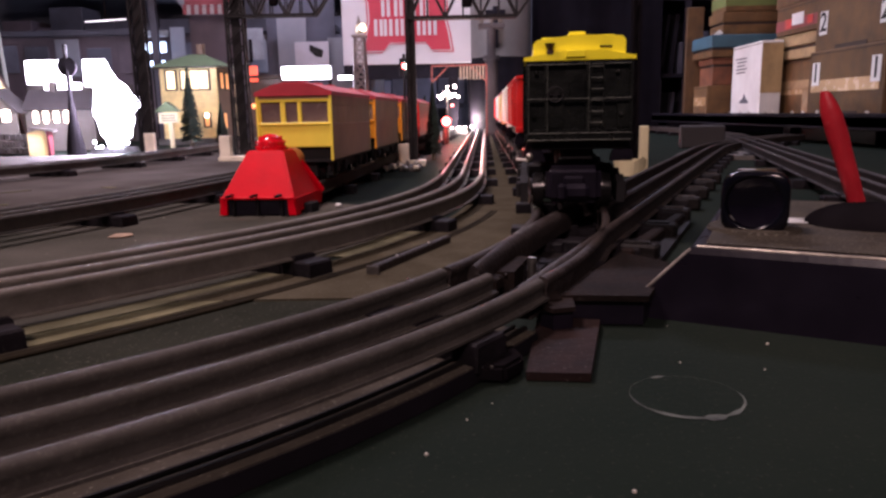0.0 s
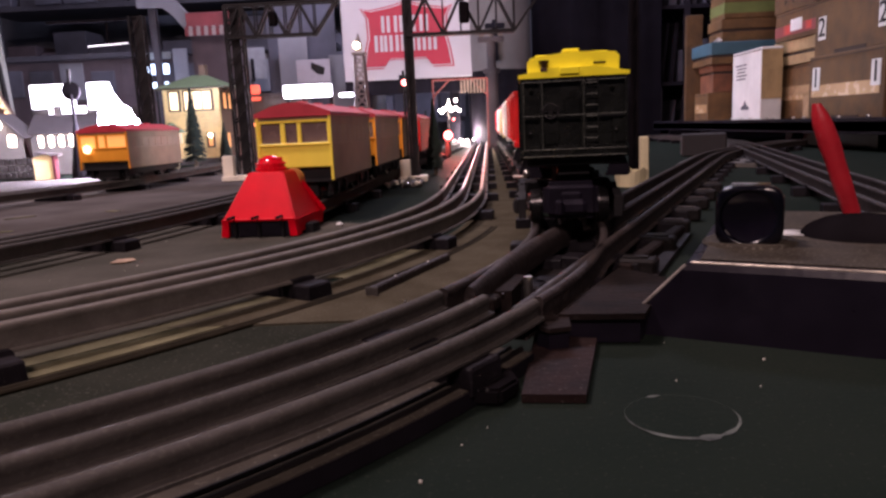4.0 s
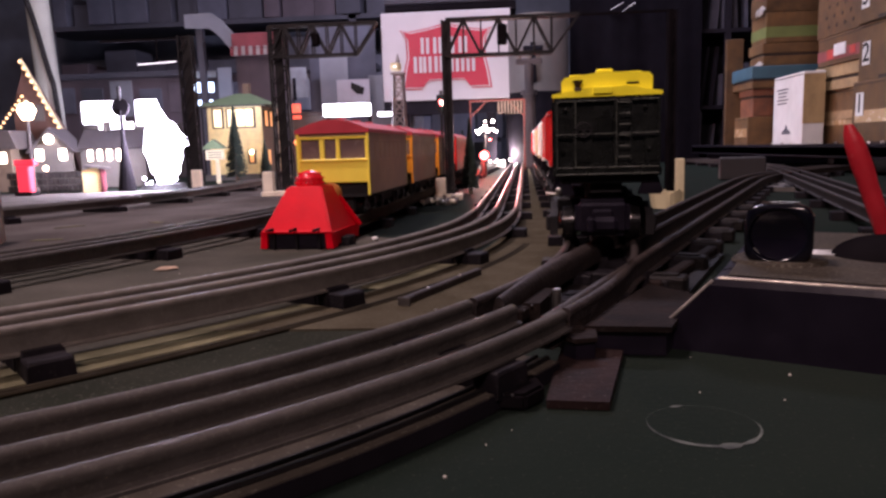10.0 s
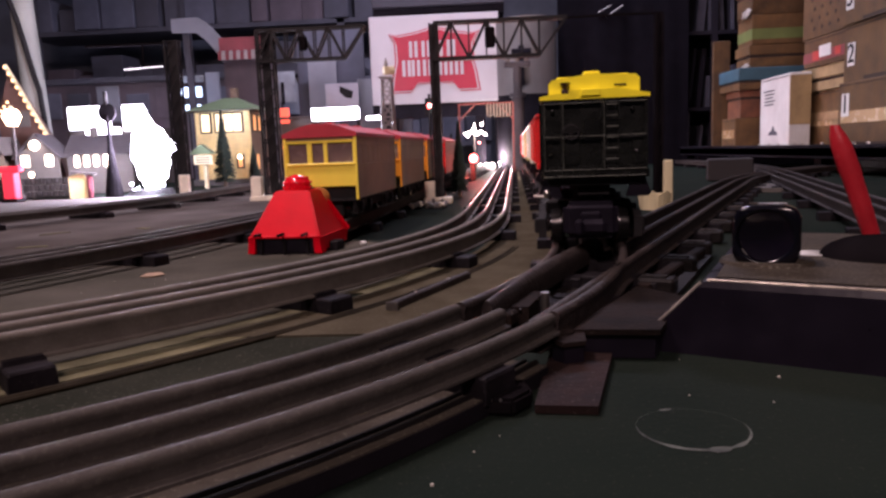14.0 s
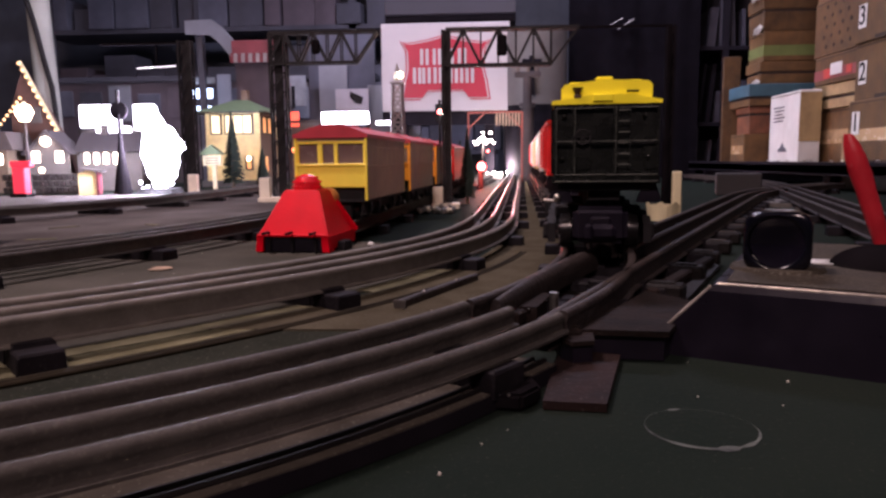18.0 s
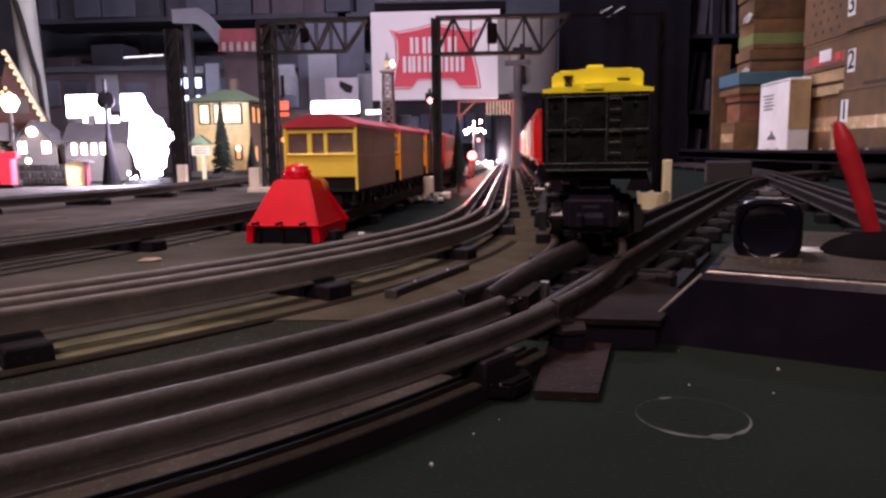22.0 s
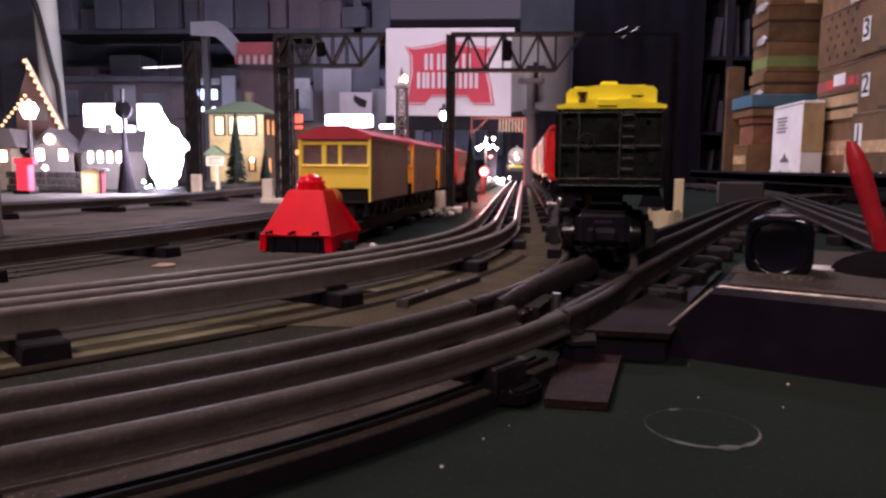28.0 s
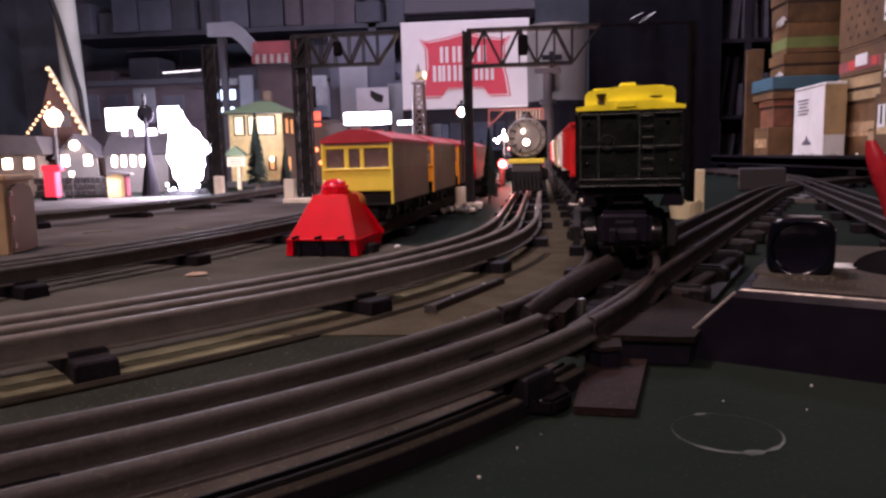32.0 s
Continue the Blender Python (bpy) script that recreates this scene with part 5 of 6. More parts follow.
for v in bm.verts:
    d = 0.92 + 0.24 * noise.noise(v.co * 1.7 + Vector((3, 1, 7))) + 0.20 * noise.noise(v.co * 4.5) + 0.10 * noise.noise(v.co * 11.0)
    z = v.co.z
    w = 0.043 * (1.0 - 0.25 * max(0, -z) - 0.30 * max(0, z))
    v.co = Vector((w * v.co.x * d + 0.006 - 0.018 * z * max(0, z), 0.030 * v.co.y * d, 0.092 + 0.084 * z * d))
part("lamp_globe", bm, COLD_LIGHT, arc, "glaring white blob shaped like the lamp's bloom", True)
part("side_lamp", ball(B(), (0.052, -0.005, 0.102), 0.0135, 16), COLD_LIGHT, arc, "small glaring lamp", True)
part("side_lamp", ball(B(), (-0.030, 0.0, 0.170), 0.0130, 16), COLD_LIGHT, arc, "small glaring lamp", True)
for k in range(12):
    part("spark_lamp", ball(B(), (rng.uniform(-0.04, 0.05), -0.02 + rng.uniform(-0.01, 0.01), rng.uniform(0.008, 0.032)), 0.0032, 8), COLD_LIGHT, arc, smooth=True)

# glowing panels behind
pan = thing("lit_window_panel", pose(-1.28, 2.30, 0), "bright white lit panels standing at the far side", "light panel")
part("stand", box(B(), (0.08, 0.03, 0.09), (0.34, 0.02, 0.18)), GREY_ROOF, pan)
part("panel", box(B(), (0, 0, 0.221), (0.142, 0.012, 0.074), 0.004), PANEL_LIGHT, pan, "glowing white panel")
part("panel", box(B(), (0.150, 0, 0.216), (0.074, 0.012, 0.084), 0.004), PANEL_LIGHT, pan, "glowing white panel")
part("panel", box(B(), (0.04, 0.004, 0.172), (0.12, 0.010, 0.030), 0.004), PANEL_LIGHT, pan, "glowing white panel")
sgp = thing("lit_billboard", pose(-0.265, 1.34, 0), "white glowing billboard box behind the interurban cars", "billboard")
part("box_light", box(B(), (-0.003, 0, 0.1460), (0.089, 0.014, 0.023), 0.002), PANEL_LIGHT, sgp, "glowing white front")
part("box_light", box(B(), (0.068, 0.004, 0.1362), (0.026, 0.010, 0.007), 0.001), PANEL_LIGHT, sgp, "small glowing strip")
for s in (-1, 1):
    part("leg", box(B(), (s * 0.04, 0.002, 0.0675), (0.006, 0.006, 0.135)), GANTRY, sgp)

blue = thing("blue_lit_sign", pose(-1.0, 2.45, 0.036), "pale blue lit signs on a dark frame", "sign")
part("frame", box(B(), (0, 0.01, 0.132), (0.02, 0.01, 0.336)), GANTRY, blue)
part("sign_plate", box(B(), (0.0, 0, 0.268), (0.092, 0.006, 0.034), 0.003), BLUE_LIGHT, blue, "pale blue glowing plate")
part("sign_plate", box(B(), (0.01, 0, 0.312), (0.095, 0.006, 0.022), 0.003), mat("dim_blue_plate", (0.30, 0.38, 0.46), 0.5), blue)
part("sign_plate", box(B(), (0.012, 0, 0.214), (0.056, 0.006, 0.022), 0.003), BLUE_LIGHT, blue, "pale blue glowing plate")

# grey house with lit windows
DARK_ROOF = mat("dark_slate_roof", (0.045, 0.038, 0.042), 0.8, vary=0.25)
hA = thing("grey_house", pose(-1.075, 1.60, 0, 0, 0, 8), "grey gabled toy house with brightly lit windows", "building")
part("gable_wall", slab(B(), [(0, 0), (0.094, 0), (0.094, 0.094), (0.047, 0.138), (0, 0.094)], 0, -0.006, UP), GREY_HOUSE, hA)
part("side_wall", box(B(), (0.170, 0.045, 0.047), (0.150, 0.006, 0.094)), GREY_HOUSE, hA)
part("roof_slope", slab(B(), [(0.028, 0.094), (0.034, 0.092), (0.085, 0.134), (0.136, 0.092), (0.142, 0.094), (0.085, 0.141)], 0.092, 0.262, pose(0, 0, 0, 90, 0, 90)), DARK_ROOF, hA, "dark grey roof over the wing")
part("roof_slope", slab(B(), [(-0.010, 0.088), (-0.004, 0.086), (0.047, 0.136), (0.098, 0.086), (0.104, 0.088), (0.047, 0.145)], 0.006, -0.085, UP), DARK_ROOF, hA, "dark grey gable roof")
for x in (0.020, 0.073):
    part("window", box(B(), (x, -0.001, 0.082), (0.018, 0.004, 0.026), 0.002), HOT_WINDOW, hA, "glaring warm window")
part("gable_lamp", ball(B(), (0.047, -0.008, 0.118), 0.0112, 16), HOT_WINDOW, hA, "round glaring lamp", True)
for k in range(4):
    part("window", box(B(), (0.118 + 0.0225 * k, 0.041, 0.078), (0.0105, 0.004, 0.027), 0.003), HOT_WINDOW, hA, "glaring warm window")
part("chimney", box(B(), (0.16, 0.05, 0.146), (0.014, 0.014, 0.024)), GREY_ROOF, hA)
hB = thing("brown_house", pose(-1.26, 1.55, 0, 0, 0, 6), "brown-roofed toy house with lit windows", "building")
part("wall", box(B(), (0.075, 0.04, 0.050), (0.17, 0.08, 0.100)), HOUSE_BROWN_SHADE, hB)
part("roof", slab(B(), [(-0.020, 0.098), (0.180, 0.098), (0.165, 0.140), (0.0, 0.150)], 0.010, -0.090, UP), GREY_ROOF, hB, "brown sloping roof")
for x in (0.030, 0.090, 0.140):
    part("window", box(B(), (x, -0.002, 0.078), (0.022, 0.004, 0.024), 0.002), HOT_WINDOW, hB, "glaring warm window")
WALL_STONE = mat("dark_toy_stone", (0.030, 0.025, 0.024), 0.85, vary=0.5, scale=120, bump=0.5)
hedge = thing("stone_wall", pose(-1.05, 1.50, 0), "dark grey toy stone wall before the houses", "wall")
rng = random.Random(12)
for i in range(16):
    for j in range(3):
        part("stone", box(B(), (-0.01 + 0.0125 * i + (0.006 if j % 2 else 0), 0, 0.008 + 0.0145 * j), (0.0115, 0.012, 0.0135), 0.0015), WALL_STONE, hedge)

STRING_LAMP = glow("dim_string_lamp", (1.0, 0.60, 0.26), 1.5)
af = thing("chapel", pose(-1.13, 1.76, 0), "steep brown gabled chapel outlined with warm string lights", "building")
part("front_wall", slab(B(), [(-0.085, 0), (0.085, 0), (0.055, 0.128), (-0.045, 0.312), (-0.085, 0.205)], 0, -0.010, UP), mat("chapel_brown", (0.10, 0.05, 0.04), 0.7), af)
part("side_wall", box(B(), (-0.02, 0.06, 0.06), (0.12, 0.11, 0.12)), HOUSE_BROWN_SHADE, af)
part("window", box(B(), (-0.02, -0.003, 0.19), (0.035, 0.004, 0.040)), GREY_HOUSE, af)
for k in range(12):
    f = k / 11
    part("string_lamp", ball(B(), (-0.048 + 0.092 * f, -0.010, 0.318 - 0.184 * f), 0.0040, 10), STRING_LAMP, af, "warm string lamp", True)
for k in range(9):
    f = k / 8
    part("string_lamp", ball(B(), (-0.052 - 0.075 * f, -0.010, 0.232 - 0.085 * f), 0.0038, 10), STRING_LAMP, af, "warm string lamp", True)
bm = B()
bar(bm, (-0.050, -0.004, 0.324), (0.050, -0.004, 0.126), 0.007)
part("barge_board", bm, CREAM, af)
lampA = thing("street_lamp", pose(-1.000, 1.49, 0), "street lamp with a glowing faceted globe", "street lamp")
bm = B()
cyl(bm, pose(0, 0, 0), 0.010, 0.007, 0.012, 12)
cyl(bm, pose(0, 0, 0.010), 0.0045, 0.0035, 0.150, 10)
part("post", bm, GREY_ROOF, lampA)
bm = B()
cyl(bm, pose(0, 0, 0.158), 0.010, 0.019, 0.020, 8)
cyl(bm, pose(0, 0, 0.178), 0.019, 0.012, 0.014, 8)
part("globe", bm, BULB_WARM, lampA, "glowing faceted globe")
part("cap", ball(B(), (0, 0, 0.195), 0.006, 10), CREAM, lampA, smooth=True)
lampB = copy_thing(lampA, pose(-0.925, 1.42, 0) @ Matrix.Scale(0.30, 4))
lampB.scale = (0.30, 0.30, 0.30)
pump = thing("fuel_pump", pose(-0.930, 1.36, 0), "red toy fuel pump with a self-lit surface", "fuel pump")
# column and head emit red themselves, brightness put into the plastic
part("column", box(B(), (0, 0, 0.030), (0.026, 0.018, 0.060), 0.002), glow("self_lit_red_plastic", (0.9, 0.05, 0.08), 0.45), pump, "red column")
part("head", box(B(), (0.004, 0, 0.066), (0.042, 0.016, 0.012), 0.002), glow("self_lit_red_plastic_head", (0.9, 0.05, 0.08), 0.45), pump, "red head")
part("plinth", box(B(), (0, 0, 0.004), (0.034, 0.026, 0.008)), TIE, pump)
shed = thing("small_shed", pose(-0.848, 1.42, 0, 0, 0, 20), "small shed with a cream front and dark red side", "building")
part("front_wall", slab(B(), [(0, 0), (0.034, 0), (0.034, 0.040), (0.028, 0.054), (0, 0.046)], 0, -0.004, UP), CREAM_WALL, shed, "cream front")
part("side_wall", box(B(), (0.036, 0.02, 0.024), (0.004, 0.045, 0.048)), mat("maroon_paint", (0.14, 0.02, 0.03), 0.6), shed, "dark red side")
part("roof", box(B(), (0.018, 0.02, 0.055), (0.044, 0.05, 0.004), 0.0, pose(0, 0, 0, 0, 8)), GREY_ROOF, shed)
wsig = thing("crossing_signal", pose(-0.763, 1.44, 0), "black round-headed crossing signal on a flared base", "signal")
bm = B()
cyl(bm, pose(0, 0, 0), 0.019, 0.008, 0.075, 14)
cyl(bm, pose(0, 0, 0.072), 0.0085, 0.005, 0.036, 12)
cyl(bm, pose(0, 0, 0.106), 0.0042, 0.0042, 0.060, 10)
part("post", bm, SOOT, wsig)
bm = B()
cyl(bm, pose(0, 0.004, 0.174, 90), 0.0185, 0.0185, 0.006, 24)
part("disc", bm, SOOT, wsig, "round black target")
bm = B()
bar(bm, (0, 0, 0.188), (0, 0, 0.216), 0.006, 8)
part("finial", bm, GANTRY, wsig)

kiosk = thing("tan_kiosk", pose(-0.402, 0.517, 0, 0, 0, 12), "tan tin kiosk with a dark brown arched door panel", "kiosk")
KTAN = mat("tan_tin", (0.36, 0.25, 0.13), 0.5, vary=0.2)
KBRN = mat("dark_brown_tin", (0.085, 0.05, 0.032), 0.5, vary=0.25)
part("wall", box(B(), (-0.030, 0.023, 0.030), (0.060, 0.046, 0.060), 0.001), KTAN, kiosk, "tan wall")
part("door_panel", slab(B(), [(0.001, 0.002), (0.045, 0.002), (0.045, 0.046), (0.040, 0.054), (0.030, 0.057), (0.016, 0.057), (0.006, 0.054), (0.001, 0.046)], 0.0005, 0.003, pose(0, 0, 0, 90, 0, 90)), KBRN, kiosk, "dark brown arched door panel")
part("cornice", box(B(), (-0.030, 0.023, 0.0620), (0.066, 0.052, 0.005), 0.001), KTAN, kiosk)
for z in (0.050, 0.030, 0.008):
    part("hinge", box(B(), (0.0034, 0.0035, z), (0.002, 0.003, 0.004), 0.0004), STEEL, kiosk)

# red-lit portal, crossing lamps and the rail glints round the middle track
portal = thing("bridge_portal", pose(0.020, 1.93, 0), "red-framed bridge portal with a aged cream lattice top", "bridge")
RED_FRAME = mat("red_girder_paint", (0.15, 0.026, 0.018), 0.6, vary=0.3, scale=80)
OLD_CREAM = mat("aged_brown_cream_paint", (0.16, 0.125, 0.095), 0.7, vary=0.4, scale=70, bump=0.2)
for s in (-1, 1):
    part("girder_post", box(B(), (s * 0.072, 0, 0.095), (0.004, 0.008, 0.190)), RED_FRAME, portal)
part("girder_top", box(B(), (0, 0, 0.191), (0.148, 0.008, 0.004)), RED_FRAME, portal)
for k in range(9):
    part("lattice_slat", box(B(), (0.004 + 0.0085 * k, -0.002, 0.172), (0.0048, 0.003, 0.036)), OLD_CREAM, portal)
for s in (-1, 1):
    bm = B()
    bar(bm, (s * 0.07, 0, 0.150), (s * 0.030, 0, 0.188), 0.004)
    part("knee_brace", bm, RED_FRAME, portal)
cross = thing("crossing_lamps", pose(-0.012, 1.765, 0), "post with a cluster of warm white lamps", "lamp")
bm = B()
bar(bm, (0, 0.006, 0), (0, 0.006, 0.135), 0.004, 8)
part("post", bm, GANTRY, cross)
for dx, dz, r in ((0.019, 0.131, 0.0046), (0.001, 0.131, 0.0022), (-0.016, 0.105, 0.0058), (-0.009, 0.112, 0.0052), (0.000, 0.119, 0.0050), (0.007, 0.109, 0.0064), (0.018, 0.112, 0.0044), (0.027, 0.106, 0.0036), (-0.022, 0.109, 0.0030)):
    part("lamp", ball(B(), (dx, 0, dz), r * 0.72, 12), BULB_HOT, cross, "white-hot lamp", True)
part("lamp", ball(B(), (0.012, 0, 0.086), 0.0028, 12), BULB_RED, cross, "small red lamp", True)
red = thing("red_marker_lamp", pose(-0.016, 1.60, 0), "red marker lamp on a slim black box", "lamp")
part("box", box(B(), (0, 0.012, 0.026), (0.012, 0.010, 0.052), 0.002), GANTRY, red)
part("lens", ball(B(), (0.002, 0.0, 0.050), 0.0098, 16), BULB_RED, red, "glowing red lens", True)
# added block whose glowing bar and beads stand in for rail glints
far_bar = thing("lit_platform", pose(0.018, 2.35, 0), "low added block with glowing bits for the rail glints", "platform")
part("slab", box(B(), (0.0, 0.02, 0.012), (0.06, 0.12, 0.024)), GREY_HOUSE, far_bar)
part("edge_light", box(B(), (0.004, -0.042, 0.020), (0.022, 0.006, 0.0035), 0.0012), glow("white_glint_bar", (1.0, 0.9, 0.85), 1.3), far_bar, "glowing bar for rail glints")
for k, (x, r) in enumerate(((-0.020, 0.0020), (0.002, 0.0018), (0.022, 0.0025), (0.044, 0.0028), (0.066, 0.0020))):
    part("edge_bulb", ball(B(), (x, -0.050, 0.022 + 0.003 * (k % 2)), r, 12), BULB_HOT, far_bar, "glowing bead for a rail glint", True)
pile = thing("scrap_pile", pose(-0.060, 0.86, 0), "pile of shiny scrap on a dull grey plate", "scrap")
part("plate", box(B(), (0.006, 0.02, 0.003), (0.026, 0.05, 0.006), 0.001), GREY_HOUSE, pile, "dull grey plate")
rng = random.Random(31)
for k in range(16):
    part("scrap", box(B(), (0, 0, 0), (0.006, 0.004, 0.004), 0.001, pose(rng.uniform(-0.022, 0.018), rng.uniform(-0.022, 0.0), 0.004 + rng.uniform(0, 0.006), rng.uniform(0, 90), rng.uniform(0, 90), rng.uniform(0, 90))), STEEL if k % 3 else WHITE_BASE, pile)

bucket = thing("cream_bucket", pose(0.184, 0.752, 0), "broken cream plastic bucket with a standing post", "bucket")
bm = B()
n = 20
a = [bm.verts.new((0.0150 * math.cos(2 * math.pi * k / n), 0.0150 * math.sin(2 * math.pi * k / n), 0.0)) for k in range(n)]
b = [bm.verts.new((0.0175 * math.cos(2 * math.pi * k / n), 0.0175 * math.sin(2 * math.pi * k / n), 0.016 + 0.0022 * ((k * 7) % 3) * (1 if k % 20 > 7 else 0))) for k in range(n)]
for k in range(n):
    bm.faces.new((a[k], a[(k + 1) % n], b[(k + 1) % n], b[k]))
bm.faces.new(a[::-1])
part("cup", bm, CREAM, bucket, "jagged cream cup")
part("post", box(B(), (0.0125, -0.004, 0.026), (0.0085, 0.0085, 0.050), 0.001), CREAM, bucket)

# ---- far background ----
sgn = thing("railroad_sign", pose(-0.135, 2.31, 0.0), "white sign board with a red shield emblem on legs", "sign")
part("board", box(B(), (0, 0, 0.36), (0.41, 0.010, 0.275), 0.002), WHITE_BOARD, sgn)
part("leg", box(B(), (-0.14, 0.012, 0.12), (0.03, 0.012, 0.24)), SHELF_BLACK, sgn)
part("leg", box(B(), (0.14, 0.012, 0.12), (0.03, 0.012, 0.24)), SHELF_BLACK, sgn)
part("dark_band", box(B(), (0, 0.004, 0.200), (0.41, 0.012, 0.045)), SHELF_BLACK, sgn, "dark panel under the board")


def shield(k):
    s = [(-0.145, 0.090), (-0.120, 0.084), (-0.060, 0.093), (0.0, 0.108), (0.060, 0.093), (0.120, 0.084), (0.145, 0.090), (0.128, 0.060), (0.126, 0.0), (0.136, -0.040), (0.145, -0.096), (0.080, -0.096), (0.060, -0.070), (-0.060, -0.070), (-0.080, -0.096), (-0.145, -0.096), (-0.136, -0.040), (-0.126, 0.0), (-0.128, 0.060)]
    return [(x * k, y * k) for x, y in s]


OFF = Matrix.Translation((0, 0, 0.353))
part("emblem_border", slab(B(), shield(1.0), 0.0052, 0.0066, OFF @ UP), SIGN_RED, sgn, "thin red border")
part("emblem_gap", slab(B(), shield(0.965), 0.0067, 0.0074, OFF @ UP), WHITE_BOARD, sgn)
part("emblem", slab(B(), shield(0.93), 0.0075, 0.0084, OFF @ UP), SIGN_RED, sgn, "red shield emblem")
for xs, z in (((-0.066, -0.026, 0.014, 0.054), 0.392), ((-0.090, -0.060, -0.024, 0.010, 0.044, 0.078), 0.334)):
    for x in xs:
        for dx in (-0.0085, 0.0085):
            part("mark_bar", box(B(), (x + dx, -0.0092, z), (0.0100, 0.0012, 0.050), 0.001), WHITE_BOARD, sgn)
ub = thing("upper_shelf", pose(-0.12, 2.42, 0), "grey upper shelf board over the sign", "shelf")
part("board", box(B(), (0, 0, 0.577), (0.42, 0.20, 0.100), 0.002), mat("grey_board", (0.030, 0.029, 0.040), 0.7, vary=0.2, scale=10), ub)
part("underside", box(B(), (0, 0.01, 0.5140), (0.42, 0.18, 0.026)), SHELF_BLACK, ub)
for s in (-1, 1):
    part("leg", box(B(), (s * 0.19, 0.05, 0.25), (0.03, 0.03, 0.50)), SHELF_BLACK, ub)

drum_bg = thing("storage_drum", pose(0.155, 2.22, 0), "pale grey round storage drum standing behind the tracks", "drum")
bm = B()
cyl(bm, pose(0, 0.12, 0.235), 0.0985, 0.100, 0.235, 40)
part("shell", bm, mat("pale_grey_enamel", (0.125, 0.118, 0.116), 0.5, vary=0.2, scale=15), drum_bg, smooth=True)
# lower half of the pale drum painted black for the shade there
bm = B()
cyl(bm, pose(0, 0.12, 0.0), 0.095, 0.0985, 0.235, 40)
part("lower_shell", bm, SHELF_BLACK, drum_bg, "lower half blackened for shade", True)
part("clamp", box(B(), (-0.02, 0.012, 0.32), (0.016, 0.018, 0.12), 0.002), SHELF_BLACK, drum_bg)
part("clamp_bar", box(B(), (-0.02, 0.006, 0.362), (0.060, 0.016, 0.014), 0.002), SHELF_BLACK, drum_bg)

pipe = thing("standpipe", pose(0.115, 2.10, 0), "dull grey standpipe with small fittings by the sign", "standpipe")
bm = B()
cyl(bm, pose(0, 0, 0), 0.020, 0.018, 0.215, 20)
part("column", bm, DARK_ROOF, pipe, smooth=True)
bm = B()
cyl(bm, pose(0, 0, 0.215), 0.024, 0.024, 0.012, 20)
cyl(bm, pose(0, 0, 0.227), 0.013, 0.013, 0.075, 16)
part("neck", bm, DARK_ROOF, pipe, smooth=True)
part("crosspiece", box(B(), (0, 0, 0.308), (0.075, 0.022, 0.016), 0.003), DARK_ROOF, pipe)
for x in (-0.028, 0.0, 0.026):
    part("fitting", box(B(), (x, -0.014, 0.322), (0.012, 0.014, 0.014), 0.003), GREY_HOUSE, pipe, "dull fitting")

pole = thing("support_pole", pose(0, 0, 0), "grey painted support pole with a dangling cable", "pole")
bm = B()
cyl(bm, look((-1.225, 1.95, 0.0), (-1.285, 1.95, 1.65)) @ pose(0, 0, 0, 180), 0.030, 0.030, 1.63, 24)
part("tube", bm, PVC, pole, smooth=True)
bm = B()
pts = [Vector((-1.262 + 0.075 * f + 0.004 * math.sin(5 * f), 1.903, 0.56 - 0.285 * f)) for f in [k / 8 for k in range(9)]] + [Vector((-1.184, 1.905, 0.16)), Vector((-1.182, 1.91, 0.004))]
for p, q in zip(pts[:-1], pts[1:]):
    bar(bm, p, q, 0.010, 6)
part("cable", bm, BLACK_MATT, pole)

# far-side clutter, haze put into its colours: cabinets, awning, boards and boxes
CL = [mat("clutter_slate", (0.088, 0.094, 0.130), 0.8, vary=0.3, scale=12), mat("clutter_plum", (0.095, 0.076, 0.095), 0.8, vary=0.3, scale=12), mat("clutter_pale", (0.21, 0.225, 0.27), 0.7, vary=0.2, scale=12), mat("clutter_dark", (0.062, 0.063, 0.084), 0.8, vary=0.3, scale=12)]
AW_RED = mat("faded_awning_red", (0.22, 0.05, 0.06), 0.8, vary=0.3, scale=20)
AW_WHITE = mat("greyed_awning_white", (0.36, 0.33, 0.33), 0.8, vary=0.3, scale=20)
aw = thing("striped_awning", pose(-0.815, 2.40, 0), "red and white striped awning on a dark stall", "awning")
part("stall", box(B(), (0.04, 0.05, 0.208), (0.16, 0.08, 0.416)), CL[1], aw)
for k in range(12):
    part("stripe", box(B(), (-0.035 + 0.0125 * k, -0.01, 0.422), (0.0125, 0.05, 0.006), 0.0, pose(0, 0, 0)), AW_WHITE if k % 2 else AW_RED, aw)
    part("valance", box(B(), (-0.035 + 0.0125 * k, -0.036, 0.406), (0.0115, 0.003, 0.022)), AW_WHITE if k % 2 else AW_RED, aw)
part("roof", box(B(), (0.035, 0.02, 0.448), (0.16, 0.06, 0.046), 0.002), AW_RED, aw)
sl = thing("bent_board", pose(0, 2.41, 0), "pale blue-grey bent board over the awning", "board")
bm = slab(B(), [(-1.02, 0.540), (-0.93, 0.543), (-0.895, 0.520), (-0.853, 0.472), (-0.845, 0.424), (-0.868, 0.420), (-0.900, 0.462), (-0.935, 0.492), (-1.02, 0.496)], 0.0, 0.012, UP)
part("sheet", bm, CL[2], sl)
part("support", box(B(), (-0.98, 0.02, 0.255), (0.02, 0.02, 0.51)), CL[3], sl)

rng = random.Random(77)
rack = thing("back_shelving", pose(0, 3.35, 0), "dim shelving along the back wall crowded with train boxes", "shelving")
for z in (0.10, 0.38, 0.66, 0.94):
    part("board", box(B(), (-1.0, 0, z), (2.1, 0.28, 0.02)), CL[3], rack)
